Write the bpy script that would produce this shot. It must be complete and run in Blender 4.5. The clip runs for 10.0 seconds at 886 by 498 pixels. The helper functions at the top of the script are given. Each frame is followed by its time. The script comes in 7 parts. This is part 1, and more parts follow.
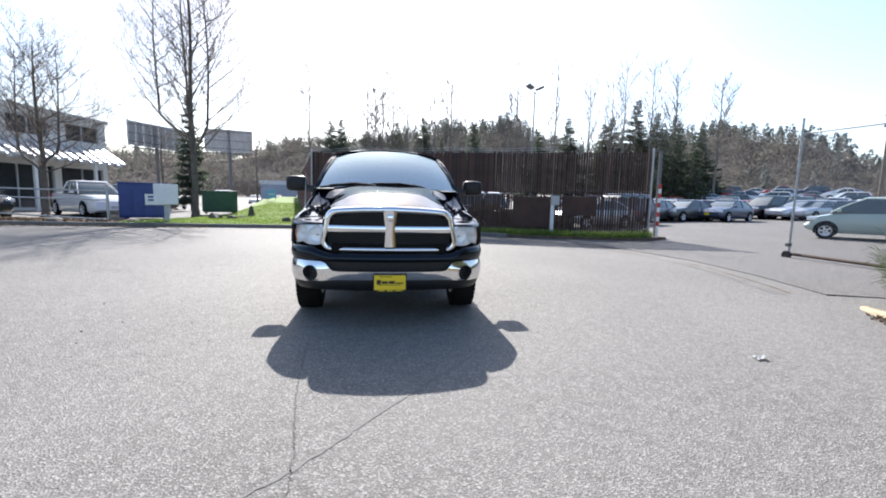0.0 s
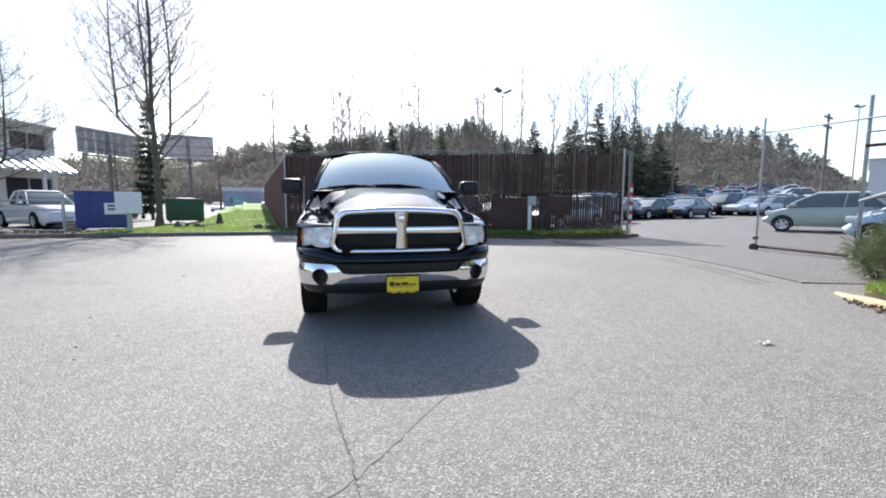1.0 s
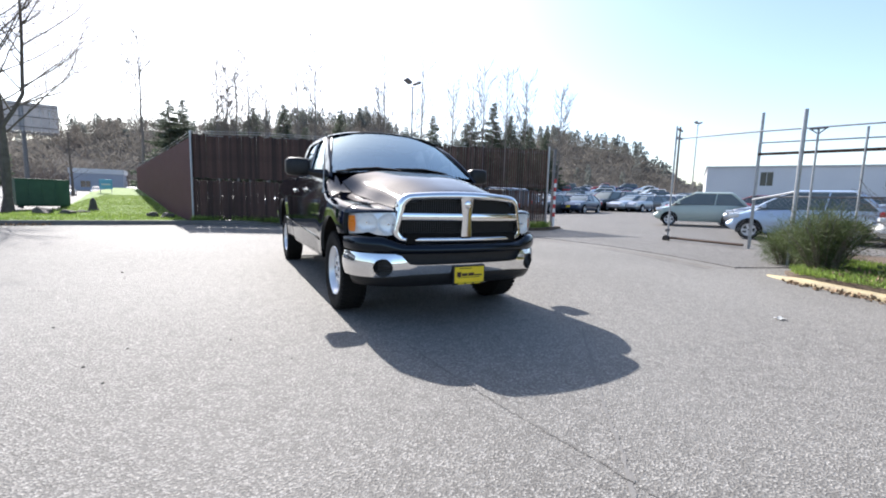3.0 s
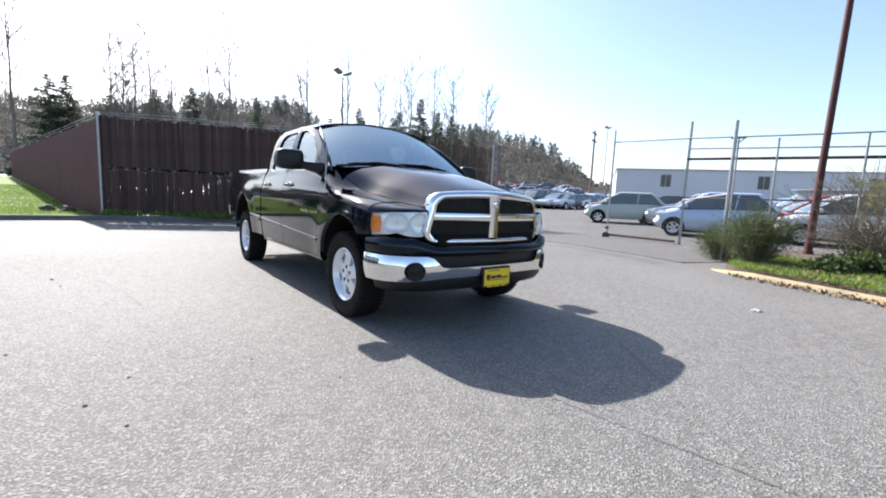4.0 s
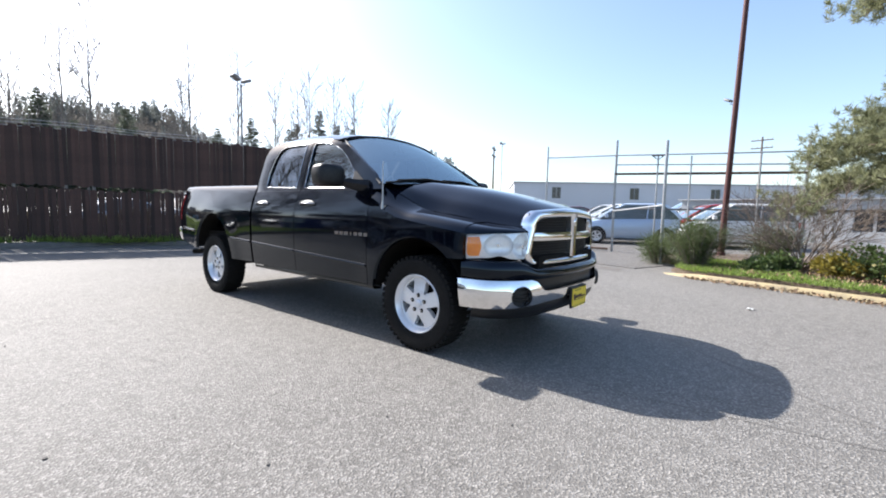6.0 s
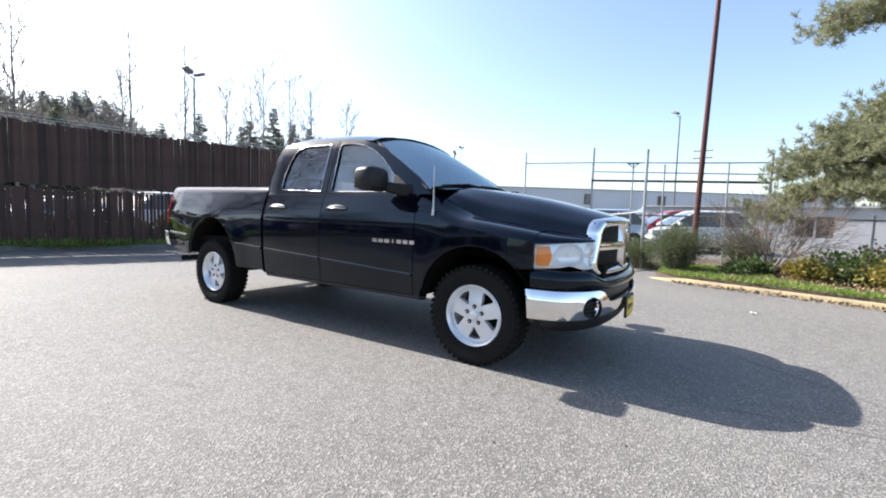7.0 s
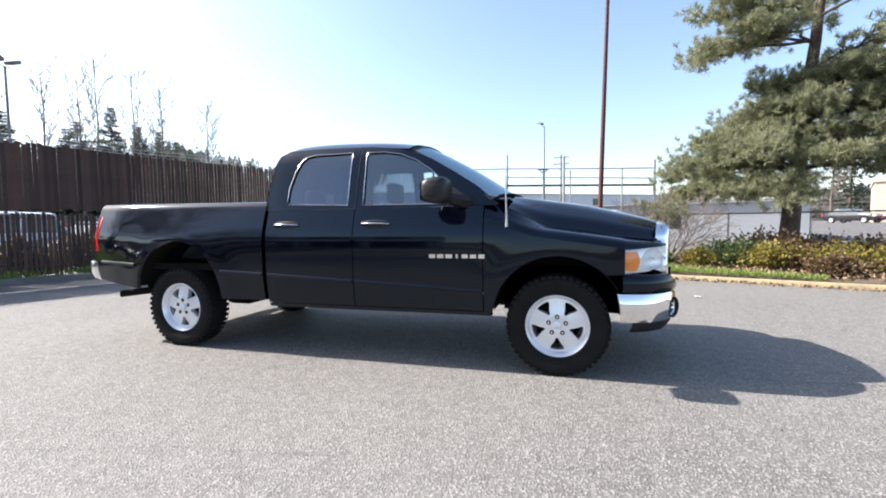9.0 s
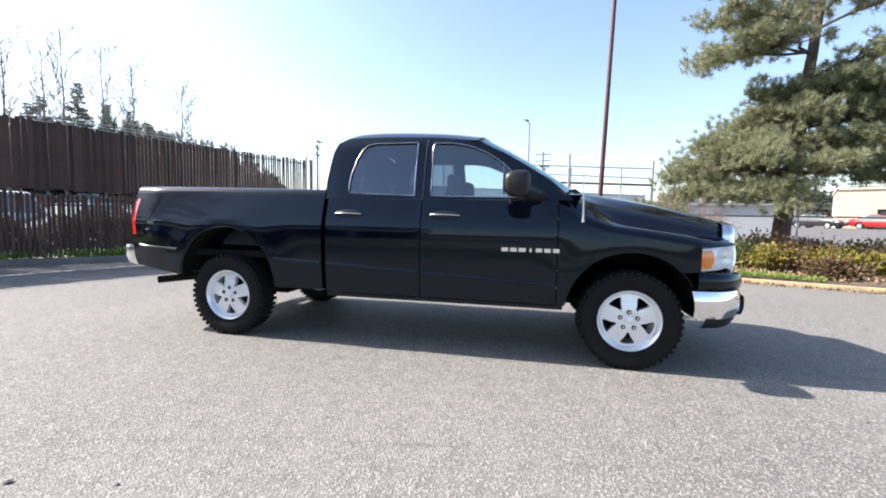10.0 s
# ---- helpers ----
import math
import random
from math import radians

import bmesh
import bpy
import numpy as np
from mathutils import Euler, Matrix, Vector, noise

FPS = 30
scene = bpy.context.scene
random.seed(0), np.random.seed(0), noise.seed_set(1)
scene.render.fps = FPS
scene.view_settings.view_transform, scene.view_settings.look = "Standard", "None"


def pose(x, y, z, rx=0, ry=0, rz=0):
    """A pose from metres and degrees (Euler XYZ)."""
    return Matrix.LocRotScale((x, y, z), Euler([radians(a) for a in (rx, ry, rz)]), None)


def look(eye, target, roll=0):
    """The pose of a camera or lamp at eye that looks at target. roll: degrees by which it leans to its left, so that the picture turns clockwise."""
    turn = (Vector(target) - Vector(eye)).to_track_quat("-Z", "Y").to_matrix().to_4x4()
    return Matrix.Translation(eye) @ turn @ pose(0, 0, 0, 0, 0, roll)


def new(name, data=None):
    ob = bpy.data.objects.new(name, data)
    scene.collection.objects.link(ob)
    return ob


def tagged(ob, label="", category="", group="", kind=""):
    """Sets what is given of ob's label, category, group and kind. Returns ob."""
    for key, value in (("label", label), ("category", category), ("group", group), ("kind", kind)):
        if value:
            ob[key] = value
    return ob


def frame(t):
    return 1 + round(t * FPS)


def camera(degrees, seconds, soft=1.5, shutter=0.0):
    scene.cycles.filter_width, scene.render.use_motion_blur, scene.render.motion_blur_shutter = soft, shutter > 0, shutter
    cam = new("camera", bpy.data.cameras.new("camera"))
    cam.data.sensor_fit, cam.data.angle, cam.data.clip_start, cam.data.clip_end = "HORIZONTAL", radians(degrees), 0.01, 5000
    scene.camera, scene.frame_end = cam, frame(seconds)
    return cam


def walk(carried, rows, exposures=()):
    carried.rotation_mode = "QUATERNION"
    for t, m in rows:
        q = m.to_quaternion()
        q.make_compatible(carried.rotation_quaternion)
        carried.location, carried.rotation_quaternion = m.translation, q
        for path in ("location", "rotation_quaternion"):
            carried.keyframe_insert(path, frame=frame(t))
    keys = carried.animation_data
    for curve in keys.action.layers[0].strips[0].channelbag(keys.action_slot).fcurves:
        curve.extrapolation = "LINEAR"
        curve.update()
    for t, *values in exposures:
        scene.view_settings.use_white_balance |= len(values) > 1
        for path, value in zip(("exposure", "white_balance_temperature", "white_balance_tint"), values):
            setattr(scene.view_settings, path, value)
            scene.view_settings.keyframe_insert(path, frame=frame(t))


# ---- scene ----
cam = camera(92.6, 10.0, soft=1.9)
PATH = [
    (0, (-0.105, -4.917, 1.223), (0.194, -2.953, 0.999), 1.4),
    (0.5, (-0.224, -4.877, 1.204), (0.138, -2.927, 0.941), 3.0),
    (1, (-0.506, -4.828, 1.179), (-0.062, -2.888, 0.973), 0.2),
    (1.5, (-0.788, -4.71, 1.125), (-0.295, -2.784, 0.905), -0.2),
    (2, (-1.103, -4.524, 1.086), (-0.529, -2.625, 0.837), 1.5),
    (2.5, (-1.543, -4.328, 1.108), (-0.732, -2.52, 0.841), 0.8),
    (3, (-1.9, -4.097, 1.096), (-0.984, -2.335, 0.863), 1.6),
    (4.3, (-2.692, -3.281, 1.095), (-1.425, -1.751, 0.859), 2.5),
    (4.5, (-2.777, -3.17, 1.098), (-1.5, -1.646, 0.883), 2.5),
    (5, (-3.037, -2.873, 1.091), (-1.626, -1.468, 0.9), 2.0),
    (5.5, (-3.24, -2.56, 1.085), (-1.735, -1.256, 0.904), 0.3),
    (6, (-3.427, -2.231, 1.098), (-1.868, -0.989, 0.933), 1.3),
    (6.2, (-3.506, -2.093, 1.096), (-1.898, -0.914, 0.941), 0.7),
    (7.3, (-3.836, -1.27, 1.118), (-2.11, -0.272, 0.967), 2.2),
    (7.5, (-3.89, -1.119, 1.115), (-2.118, -0.203, 0.96), 1.9),
    (8, (-3.986, -0.764, 1.123), (-2.16, 0.039, 0.977), 0.8),
    (8.5, (-4.052, -0.41, 1.139), (-2.184, 0.297, 1.025), 0.7),
    (9, (-4.203, -0.053, 1.151), (-2.284, 0.499, 1.038), -0.8),
    (9.5, (-4.305, 0.302, 1.136), (-2.367, 0.787, 1.03), 0.0),
    (10, (-4.391, 0.695, 1.144), (-2.446, 1.136, 0.999), 1.0),
]
walk(cam, [(t, look(eye, target, roll)) for t, eye, target, roll in PATH],
     exposures=[(0.0, 1.09, 6250, 12), (3.0, 1.12, 6250, 12), (6.0, 1.19, 6330, 12), (8.0, 1.31, 6450, 12.5), (10.0, 1.43, 6480, 13)])

# ---- light ----
SUN_EL, SUN_AZ = radians(37.9), radians(2.0)   # azimuth from +y towards -x
SUN_DIR = Vector((-math.sin(SUN_AZ) * math.cos(SUN_EL), math.cos(SUN_AZ) * math.cos(SUN_EL), math.sin(SUN_EL)))
world = bpy.data.worlds.new("sky")
scene.world = world
world.use_nodes = True
wn, wl = world.node_tree.nodes, world.node_tree.links
sky = wn.new("ShaderNodeTexSky")
sky.sky_type, sky.sun_disc = "NISHITA", False
sky.sun_elevation, sky.sun_rotation = SUN_EL, -SUN_AZ
sky.air_density, sky.dust_density, sky.ozone_density = 1.0, 1.3, 0.9
wn["Background"].inputs["Strength"].default_value = 0.125
wl.new(sky.outputs["Color"], wn["Background"].inputs["Color"])
sun_data = bpy.data.lights.new("sun", "SUN")
sun_data.energy, sun_data.angle, sun_data.color = 4.9, radians(0.6), (1.0, 0.95, 0.88)
sun = new("sun", sun_data)
sun.matrix_world = look(SUN_DIR * 60, (0, 0, 0))


# ---- materials ----
def surf(name, c1, c2=None, scale=4.0, rough=0.6, metal=0.0, bump=0.0, fine=60.0, coat=0.0, vary=0.0, island=0.0, spec=0.5, rough2=None, leaf=0.0):
    """Two colours mixed by coarse and fine noise, relief from the fine noise; vary: lightness change per object, island: per loose piece; leaf: share of light let through."""
    m = bpy.data.materials.new(name)
    m.use_nodes = True
    n, l = m.node_tree.nodes, m.node_tree.links
    b = n["Principled BSDF"]
    b.inputs["Roughness"].default_value, b.inputs["Metallic"].default_value = rough, metal
    b.inputs["Coat Weight"].default_value, b.inputs["Coat Roughness"].default_value, b.inputs["Coat IOR"].default_value = coat, 0.02, 1.38
    b.inputs["Specular IOR Level"].default_value = spec
    c2 = c2 or c1
    tc = n.new("ShaderNodeTexCoord")
    coarse, grain, mix = n.new("ShaderNodeTexNoise"), n.new("ShaderNodeTexNoise"), n.new("ShaderNodeMix")
    coarse.inputs["Scale"].default_value, coarse.inputs["Detail"].default_value = scale, 6
    grain.inputs["Scale"].default_value, grain.inputs["Detail"].default_value = fine, 3
    for t in (coarse, grain):
        l.new(tc.outputs["Object"], t.inputs["Vector"])
    both, ramp = n.new("ShaderNodeMath"), n.new("ShaderNodeMapRange")
    both.operation = "ADD"
    l.new(coarse.outputs["Fac"], both.inputs[0])
    l.new(grain.outputs["Fac"], both.inputs[1])
    ramp.inputs["From Min"].default_value, ramp.inputs["From Max"].default_value = 0.7, 1.3
    l.new(both.outputs[0], ramp.inputs["Value"])
    mix.data_type = "RGBA"
    mix.inputs["A"].default_value, mix.inputs["B"].default_value = (*c1, 1), (*c2, 1)
    l.new(ramp.outputs["Result"], mix.inputs["Factor"])
    col = mix.outputs["Result"]
    for amount, node, out in ((vary, "ShaderNodeObjectInfo", "Random"), (island, "ShaderNodeNewGeometry", "Random Per Island")):
        if amount:
            info, hsv, rng = n.new(node), n.new("ShaderNodeHueSaturation"), n.new("ShaderNodeMapRange")
            rng.inputs["To Min"].default_value, rng.inputs["To Max"].default_value = 1 - amount, 1 + amount
            l.new(info.outputs[out], rng.inputs["Value"])
            l.new(rng.outputs["Result"], hsv.inputs["Value"])
            l.new(col, hsv.inputs["Color"])
            col = hsv.outputs["Color"]
    l.new(col, b.inputs["Base Color"])
    if rough2 is not None:
        rr = n.new("ShaderNodeMapRange")
        rr.inputs["From Min"].default_value, rr.inputs["From Max"].default_value = 0.35, 0.65
        rr.inputs["To Min"].default_value, rr.inputs["To Max"].default_value = rough, rough2
        l.new(coarse.outputs["Fac"], rr.inputs["Value"])
        l.new(rr.outputs["Result"], b.inputs["Roughness"])
    if leaf:
        tl, mx = n.new("ShaderNodeBsdfTranslucent"), n.new("ShaderNodeMixShader")
        mx.inputs[0].default_value = leaf
        l.new(col, tl.inputs["Color"])
        l.new(b.outputs[0], mx.inputs[1])
        l.new(tl.outputs[0], mx.inputs[2])
        l.new(mx.outputs[0], n["Material Output"].inputs["Surface"])
    if bump:
        bp = n.new("ShaderNodeBump")
        bp.inputs["Strength"].default_value, bp.inputs["Distance"].default_value = bump, 0.01
        l.new(grain.outputs["Fac"], bp.inputs["Height"])
        l.new(bp.outputs["Normal"], b.inputs["Normal"])
    return m


def glass_mat(name, tint, rough=0.0, ior=1.75, sheen=(1, 1, 1)):
    """A pane: clear enough to see through, with a mirror-like surface."""
    m = bpy.data.materials.new(name)
    m.use_nodes = True
    n, l = m.node_tree.nodes, m.node_tree.links
    n.remove(n["Principled BSDF"])
    tr, gl, mixer, fres = n.new("ShaderNodeBsdfTransparent"), n.new("ShaderNodeBsdfGlossy"), n.new("ShaderNodeMixShader"), n.new("ShaderNodeFresnel")
    tr.inputs["Color"].default_value = (*tint, 1)
    gl.inputs["Roughness"].default_value = rough
    gl.inputs["Color"].default_value = (*sheen, 1)
    fres.inputs["IOR"].default_value = ior
    l.new(fres.outputs[0], mixer.inputs[0])
    l.new(tr.outputs[0], mixer.inputs[1])
    l.new(gl.outputs[0], mixer.inputs[2])
    l.new(mixer.outputs[0], n["Material Output"].inputs["Surface"])
    return m


def asphalt_mat(name, dark, light, stone):
    """Worn asphalt: aggregate chips 6 to 12 mm across, patches of wear metres across, small pits."""
    m = bpy.data.materials.new(name)
    m.use_nodes = True
    n, l = m.node_tree.nodes, m.node_tree.links
    b = n["Principled BSDF"]
    tc = n.new("ShaderNodeTexCoord")
    chips, wear, blot = n.new("ShaderNodeTexVoronoi"), n.new("ShaderNodeTexNoise"), n.new("ShaderNodeTexNoise")
    chips.inputs["Scale"].default_value = 105
    wear.inputs["Scale"].default_value, wear.inputs["Detail"].default_value = 0.35, 8
    blot.inputs["Scale"].default_value, blot.inputs["Detail"].default_value = 9.0, 5
    for t in (chips, wear, blot):
        l.new(tc.outputs["Object"], t.inputs["Vector"])
    tone = n.new("ShaderNodeSeparateColor")
    l.new(chips.outputs["Color"], tone.inputs[0])
    r1, r2 = n.new("ShaderNodeMapRange"), n.new("ShaderNodeMapRange")
    r1.inputs["From Min"].default_value, r1.inputs["From Max"].default_value = 0.57, 1.0
    l.new(tone.outputs[0], r1.inputs["Value"])
    add = n.new("ShaderNodeMath")
    add.operation = "ADD"
    l.new(wear.outputs["Fac"], add.inputs[0])
    l.new(blot.outputs["Fac"], add.inputs[1])
    r2.inputs["From Min"].default_value, r2.inputs["From Max"].default_value = 0.72, 1.25
    l.new(add.outputs[0], r2.inputs["Value"])
    base, mix = n.new("ShaderNodeMix"), n.new("ShaderNodeMix")
    base.data_type = mix.data_type = "RGBA"
    base.inputs["A"].default_value, base.inputs["B"].default_value = (*dark, 1), (*light, 1)
    l.new(r2.outputs["Result"], base.inputs["Factor"])
    l.new(base.outputs["Result"], mix.inputs["A"])
    mix.inputs["B"].default_value = (*stone, 1)
    l.new(r1.outputs["Result"], mix.inputs["Factor"])
    l.new(mix.outputs["Result"], b.inputs["Base Color"])
    b.inputs["Roughness"].default_value = 0.7
    b.inputs["Specular IOR Level"].default_value = 0.18
    bp = n.new("ShaderNodeBump")
    bp.inputs["Strength"].default_value, bp.inputs["Distance"].default_value = 0.95, 0.005
    l.new(chips.outputs["Distance"], bp.inputs["Height"])
    l.new(bp.outputs["Normal"], b.inputs["Normal"])
    return m


ASPHALT = asphalt_mat("worn_asphalt", (0.122, 0.1155, 0.106), (0.178, 0.170, 0.156), (0.305, 0.292, 0.270))
LOTASPHALT = asphalt_mat("older_lot_asphalt", (0.088, 0.083, 0.077), (0.132, 0.126, 0.117), (0.33, 0.315, 0.295))
CONCRETE = surf("concrete", (0.30, 0.285, 0.26), (0.42, 0.40, 0.37), 1.5, 0.8, bump=0.4)
KERB_GREY = surf("kerb_concrete", (0.085, 0.080, 0.072), (0.17, 0.16, 0.145), 3, 0.85, bump=0.4)
KERB_YELLOW = surf("worn_yellow_paint", (0.21, 0.175, 0.115), (0.42, 0.335, 0.17), 4, 0.7, bump=0.3)
GRASS = surf("grass_soil", (0.10, 0.16, 0.025), (0.17, 0.26, 0.05), 3, 0.9, bump=0.6, fine=90)
BLADES = surf("grass_blades", (0.14, 0.23, 0.035), (0.27, 0.34, 0.08), 2, 0.6, island=0.4, leaf=0.4)
SOIL = surf("bark_soil", (0.07, 0.05, 0.035), (0.15, 0.11, 0.075), 6, 0.95, bump=0.8)
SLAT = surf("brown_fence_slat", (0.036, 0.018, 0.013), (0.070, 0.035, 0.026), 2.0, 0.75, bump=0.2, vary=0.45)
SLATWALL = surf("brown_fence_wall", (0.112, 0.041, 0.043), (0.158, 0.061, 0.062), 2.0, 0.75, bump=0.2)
GALV = surf("galvanised_steel", (0.32, 0.33, 0.34), (0.46, 0.47, 0.48), 8, 0.45, 0.7, bump=0.1)
GALV_DARK = surf("weathered_steel", (0.10, 0.10, 0.105), (0.2, 0.2, 0.2), 8, 0.6, 0.4)
RUSTDARK = surf("dark_rusty_steel", (0.045, 0.028, 0.02), (0.10, 0.06, 0.042), 6, 0.85, bump=0.4)
RUST = surf("rusty_red_steel", (0.060, 0.019, 0.018), (0.108, 0.036, 0.032), 5, 0.7, bump=0.3)
BARK = surf("grey_bark", (0.085, 0.070, 0.058), (0.155, 0.134, 0.112), 6, 0.95, bump=0.8, fine=40)
TWIG = surf("bare_twigs", (0.13, 0.10, 0.08), (0.22, 0.18, 0.15), 4, 0.9)
TWIG_PALE = surf("pale_alder_twigs", (0.14, 0.122, 0.104), (0.20, 0.178, 0.155), 1, 0.9)
PINEBARK = surf("pine_bark", (0.066, 0.046, 0.035), (0.145, 0.102, 0.078), 8, 0.95, bump=0.9, fine=30)
NEEDLE = surf("pine_needles", (0.19, 0.205, 0.110), (0.30, 0.31, 0.175), 1.2, 0.55, island=0.4, leaf=0.45)
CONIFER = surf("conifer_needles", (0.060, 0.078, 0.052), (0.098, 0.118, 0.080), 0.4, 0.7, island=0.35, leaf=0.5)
# haze of the distance is put into the pale colour of the hill conifers
HILLWOOD_HAZED = surf("hazed_hill_woods", (0.155, 0.170, 0.155), (0.195, 0.208, 0.188), 0.06, 0.95, island=0.25, leaf=0.45)
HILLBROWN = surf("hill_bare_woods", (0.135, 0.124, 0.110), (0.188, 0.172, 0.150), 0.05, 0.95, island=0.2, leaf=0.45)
SHRUB = surf("shrub_leaves", (0.06, 0.10, 0.03), (0.11, 0.15, 0.05), 3, 0.6, island=0.4, leaf=0.35)
SHRUB_Y = surf("yellowing_leaves", (0.19, 0.16, 0.03), (0.30, 0.25, 0.05), 3, 0.6, island=0.4, leaf=0.4)
SHRUB_R = surf("bronzed_leaves", (0.10, 0.055, 0.028), (0.15, 0.10, 0.045), 3, 0.6, island=0.45, leaf=0.35)
BROOM = surf("broom_twigs", (0.062, 0.092, 0.032), (0.115, 0.14, 0.052), 3, 0.7, island=0.35, leaf=0.3)
BRAMBLE = surf("bramble_leaves", (0.05, 0.038, 0.026), (0.085, 0.075, 0.04), 3, 0.7, island=0.4, leaf=0.25)
DRYLEAF = surf("fallen_leaves", (0.16, 0.10, 0.055), (0.28, 0.19, 0.11), 4, 0.8, island=0.5)
STUCCO = surf("white_stucco", (0.58, 0.56, 0.52), (0.68, 0.66, 0.62), 1, 0.85, bump=0.2)
ROOFMETAL = surf("pale_metal_roof", (0.50, 0.51, 0.52), (0.62, 0.63, 0.64), 1, 0.4, 0.3)
LIGHTSIDING = surf("light_grey_siding", (0.40, 0.41, 0.42), (0.48, 0.49, 0.50), 0.4, 0.6)
WAREHOUSE = surf("grey_painted_siding", (0.56, 0.57, 0.59), (0.64, 0.65, 0.67), 0.3, 0.6)
CREAM = surf("cream_wall", (0.46, 0.41, 0.31), (0.54, 0.48, 0.38), 0.5, 0.8)
DARKPANE = surf("dark_window_and_shade_pane", (0.03, 0.035, 0.04), (0.05, 0.055, 0.06), 1, 0.08)
BLUEBIN = surf("blue_painted_steel", (0.015, 0.035, 0.16), (0.025, 0.05, 0.21), 4, 0.45)
GREENBIN = surf("green_painted_steel", (0.015, 0.07, 0.035), (0.03, 0.10, 0.05), 4, 0.5)
WHITEPAINT = surf("white_paint", (0.66, 0.66, 0.65), (0.78, 0.78, 0.77), 4, 0.5)
GREYPAINT = surf("grey_paint", (0.36, 0.37, 0.38), (0.44, 0.45, 0.46), 4, 0.5)
SKYBLUE = surf("light_blue_sign", (0.14, 0.42, 0.62), (0.18, 0.48, 0.68), 4, 0.5)
REDPAINT = surf("red_paint", (0.42, 0.02, 0.02), (0.5, 0.03, 0.03), 4, 0.4)
BLACKSTUFF = surf("dark_plastic", (0.012, 0.012, 0.013), (0.02, 0.02, 0.021), 20, 0.5)
ROCK = surf("dark_rock", (0.05, 0.045, 0.04), (0.13, 0.12, 0.11), 6, 0.9, bump=0.8)
WOODPOLE = surf("weathered_wood", (0.14, 0.11, 0.085), (0.24, 0.2, 0.16), 3, 0.9, bump=0.4)
PAPER = surf("white_paper", (0.7, 0.7, 0.68), (0.78, 0.78, 0.76), 9, 0.8)
CRACK = surf("tar_crack", (0.146, 0.139, 0.130), (0.186, 0.178, 0.166), 6, 0.85, spec=0.34)
CRACKDARK = surf("open_crack", (0.085, 0.080, 0.073), (0.15, 0.142, 0.131), 14, 0.95, spec=0.25)
BILLBACK = surf("billboard_back", (0.24, 0.25, 0.27), (0.33, 0.34, 0.36), 1, 0.7)


# ---- building helpers ----
def obj(name, verts, faces, material, parent=None, label="", smooth=False, kind=""):
    """One mesh object from arrays of vertices and of triangles or quads."""
    me = bpy.data.meshes.new(name)
    me.from_pydata([tuple(v) for v in verts], [], [tuple(f) for f in faces])
    me.materials.append(material)
    if smooth:
        me.polygons.foreach_set("use_smooth", [True] * len(me.polygons))
    me.update()
    ob = new(name, me)
    ob.parent = parent
    return tagged(ob, label=label, kind=kind)


def part(name, bm, material, parent=None, label="", smooth=0.0, kind=""):
    """Links a bmesh as one mesh object; smooth: the angle in degrees up to which its edges are shaded smooth."""
    me = bpy.data.meshes.new(name)
    bmesh.ops.recalc_face_normals(bm, faces=bm.faces)
    if smooth:
        for f in bm.faces:
            f.smooth = True
        for e in bm.edges:
            if len(e.link_faces) == 2 and e.calc_face_angle(0) > radians(smooth):
                e.smooth = False
    bm.to_mesh(me)
    bm.free()
    me.materials.append(material)
    ob = new(name, me)
    ob.parent = parent
    return tagged(ob, label=label, kind=kind)


def thing(name, label, category, m=None, group=""):
    ob = new(name)
    ob.empty_display_size = 0.1
    if m is not None:
        ob.matrix_basis = m
    return tagged(ob, label=label, category=category, group=group)


def box(bm, x0, x1, y0, y1, z0, z1, bevel=0.0, m=None):
    r = bmesh.ops.create_cube(bm, size=1)
    t = Matrix.Translation(((x0 + x1) / 2, (y0 + y1) / 2, (z0 + z1) / 2)) @ Matrix.Diagonal((x1 - x0, y1 - y0, z1 - z0, 1))
    bmesh.ops.transform(bm, matrix=(m @ t) if m is not None else t, verts=r["verts"])
    if bevel:
        bmesh.ops.bevel(bm, geom=list({e for v in r["verts"] for e in v.link_edges}), offset=bevel, segments=2, affect="EDGES", profile=0.5)


def tube(bm, pts, radii, sides=8, cap=True):
    """A round bar along points; radii: one number or one for each point."""
    pts = [Vector(p) for p in pts]
    radii = radii if hasattr(radii, "__len__") else [radii] * len(pts)
    rings, up = [], None
    for i, p in enumerate(pts):
        d = (pts[min(i + 1, len(pts) - 1)] - pts[max(i - 1, 0)]).normalized()
        a = up - d * up.dot(d) if up is not None else d.orthogonal()
        a = a.normalized() if a.length > 1e-6 else d.orthogonal().normalized()
        up, b = a, d.cross(a)
        rings.append([bm.verts.new(p + (a * math.cos(k * math.tau / sides) + b * math.sin(k * math.tau / sides)) * radii[i]) for k in range(sides)])
    for r0, r1 in zip(rings, rings[1:]):
        for k in range(sides):
            bm.faces.new((r0[k], r0[(k + 1) % sides], r1[(k + 1) % sides], r1[k]))
    if cap and sides > 2:
        bm.faces.new(rings[0][::-1])
        bm.faces.new(rings[-1])


def loft(bm, rings, closed=True, cap=False):
    vs = [[bm.verts.new(p) for p in r] for r in rings]
    for r0, r1 in zip(vs, vs[1:]):
        n = len(r0)
        for k in range(n if closed else n - 1):
            bm.faces.new((r0[k], r0[(k + 1) % n], r1[(k + 1) % n], r1[k]))
    if cap:
        bm.faces.new(vs[0][::-1])
        bm.faces.new(vs[-1])
    return vs


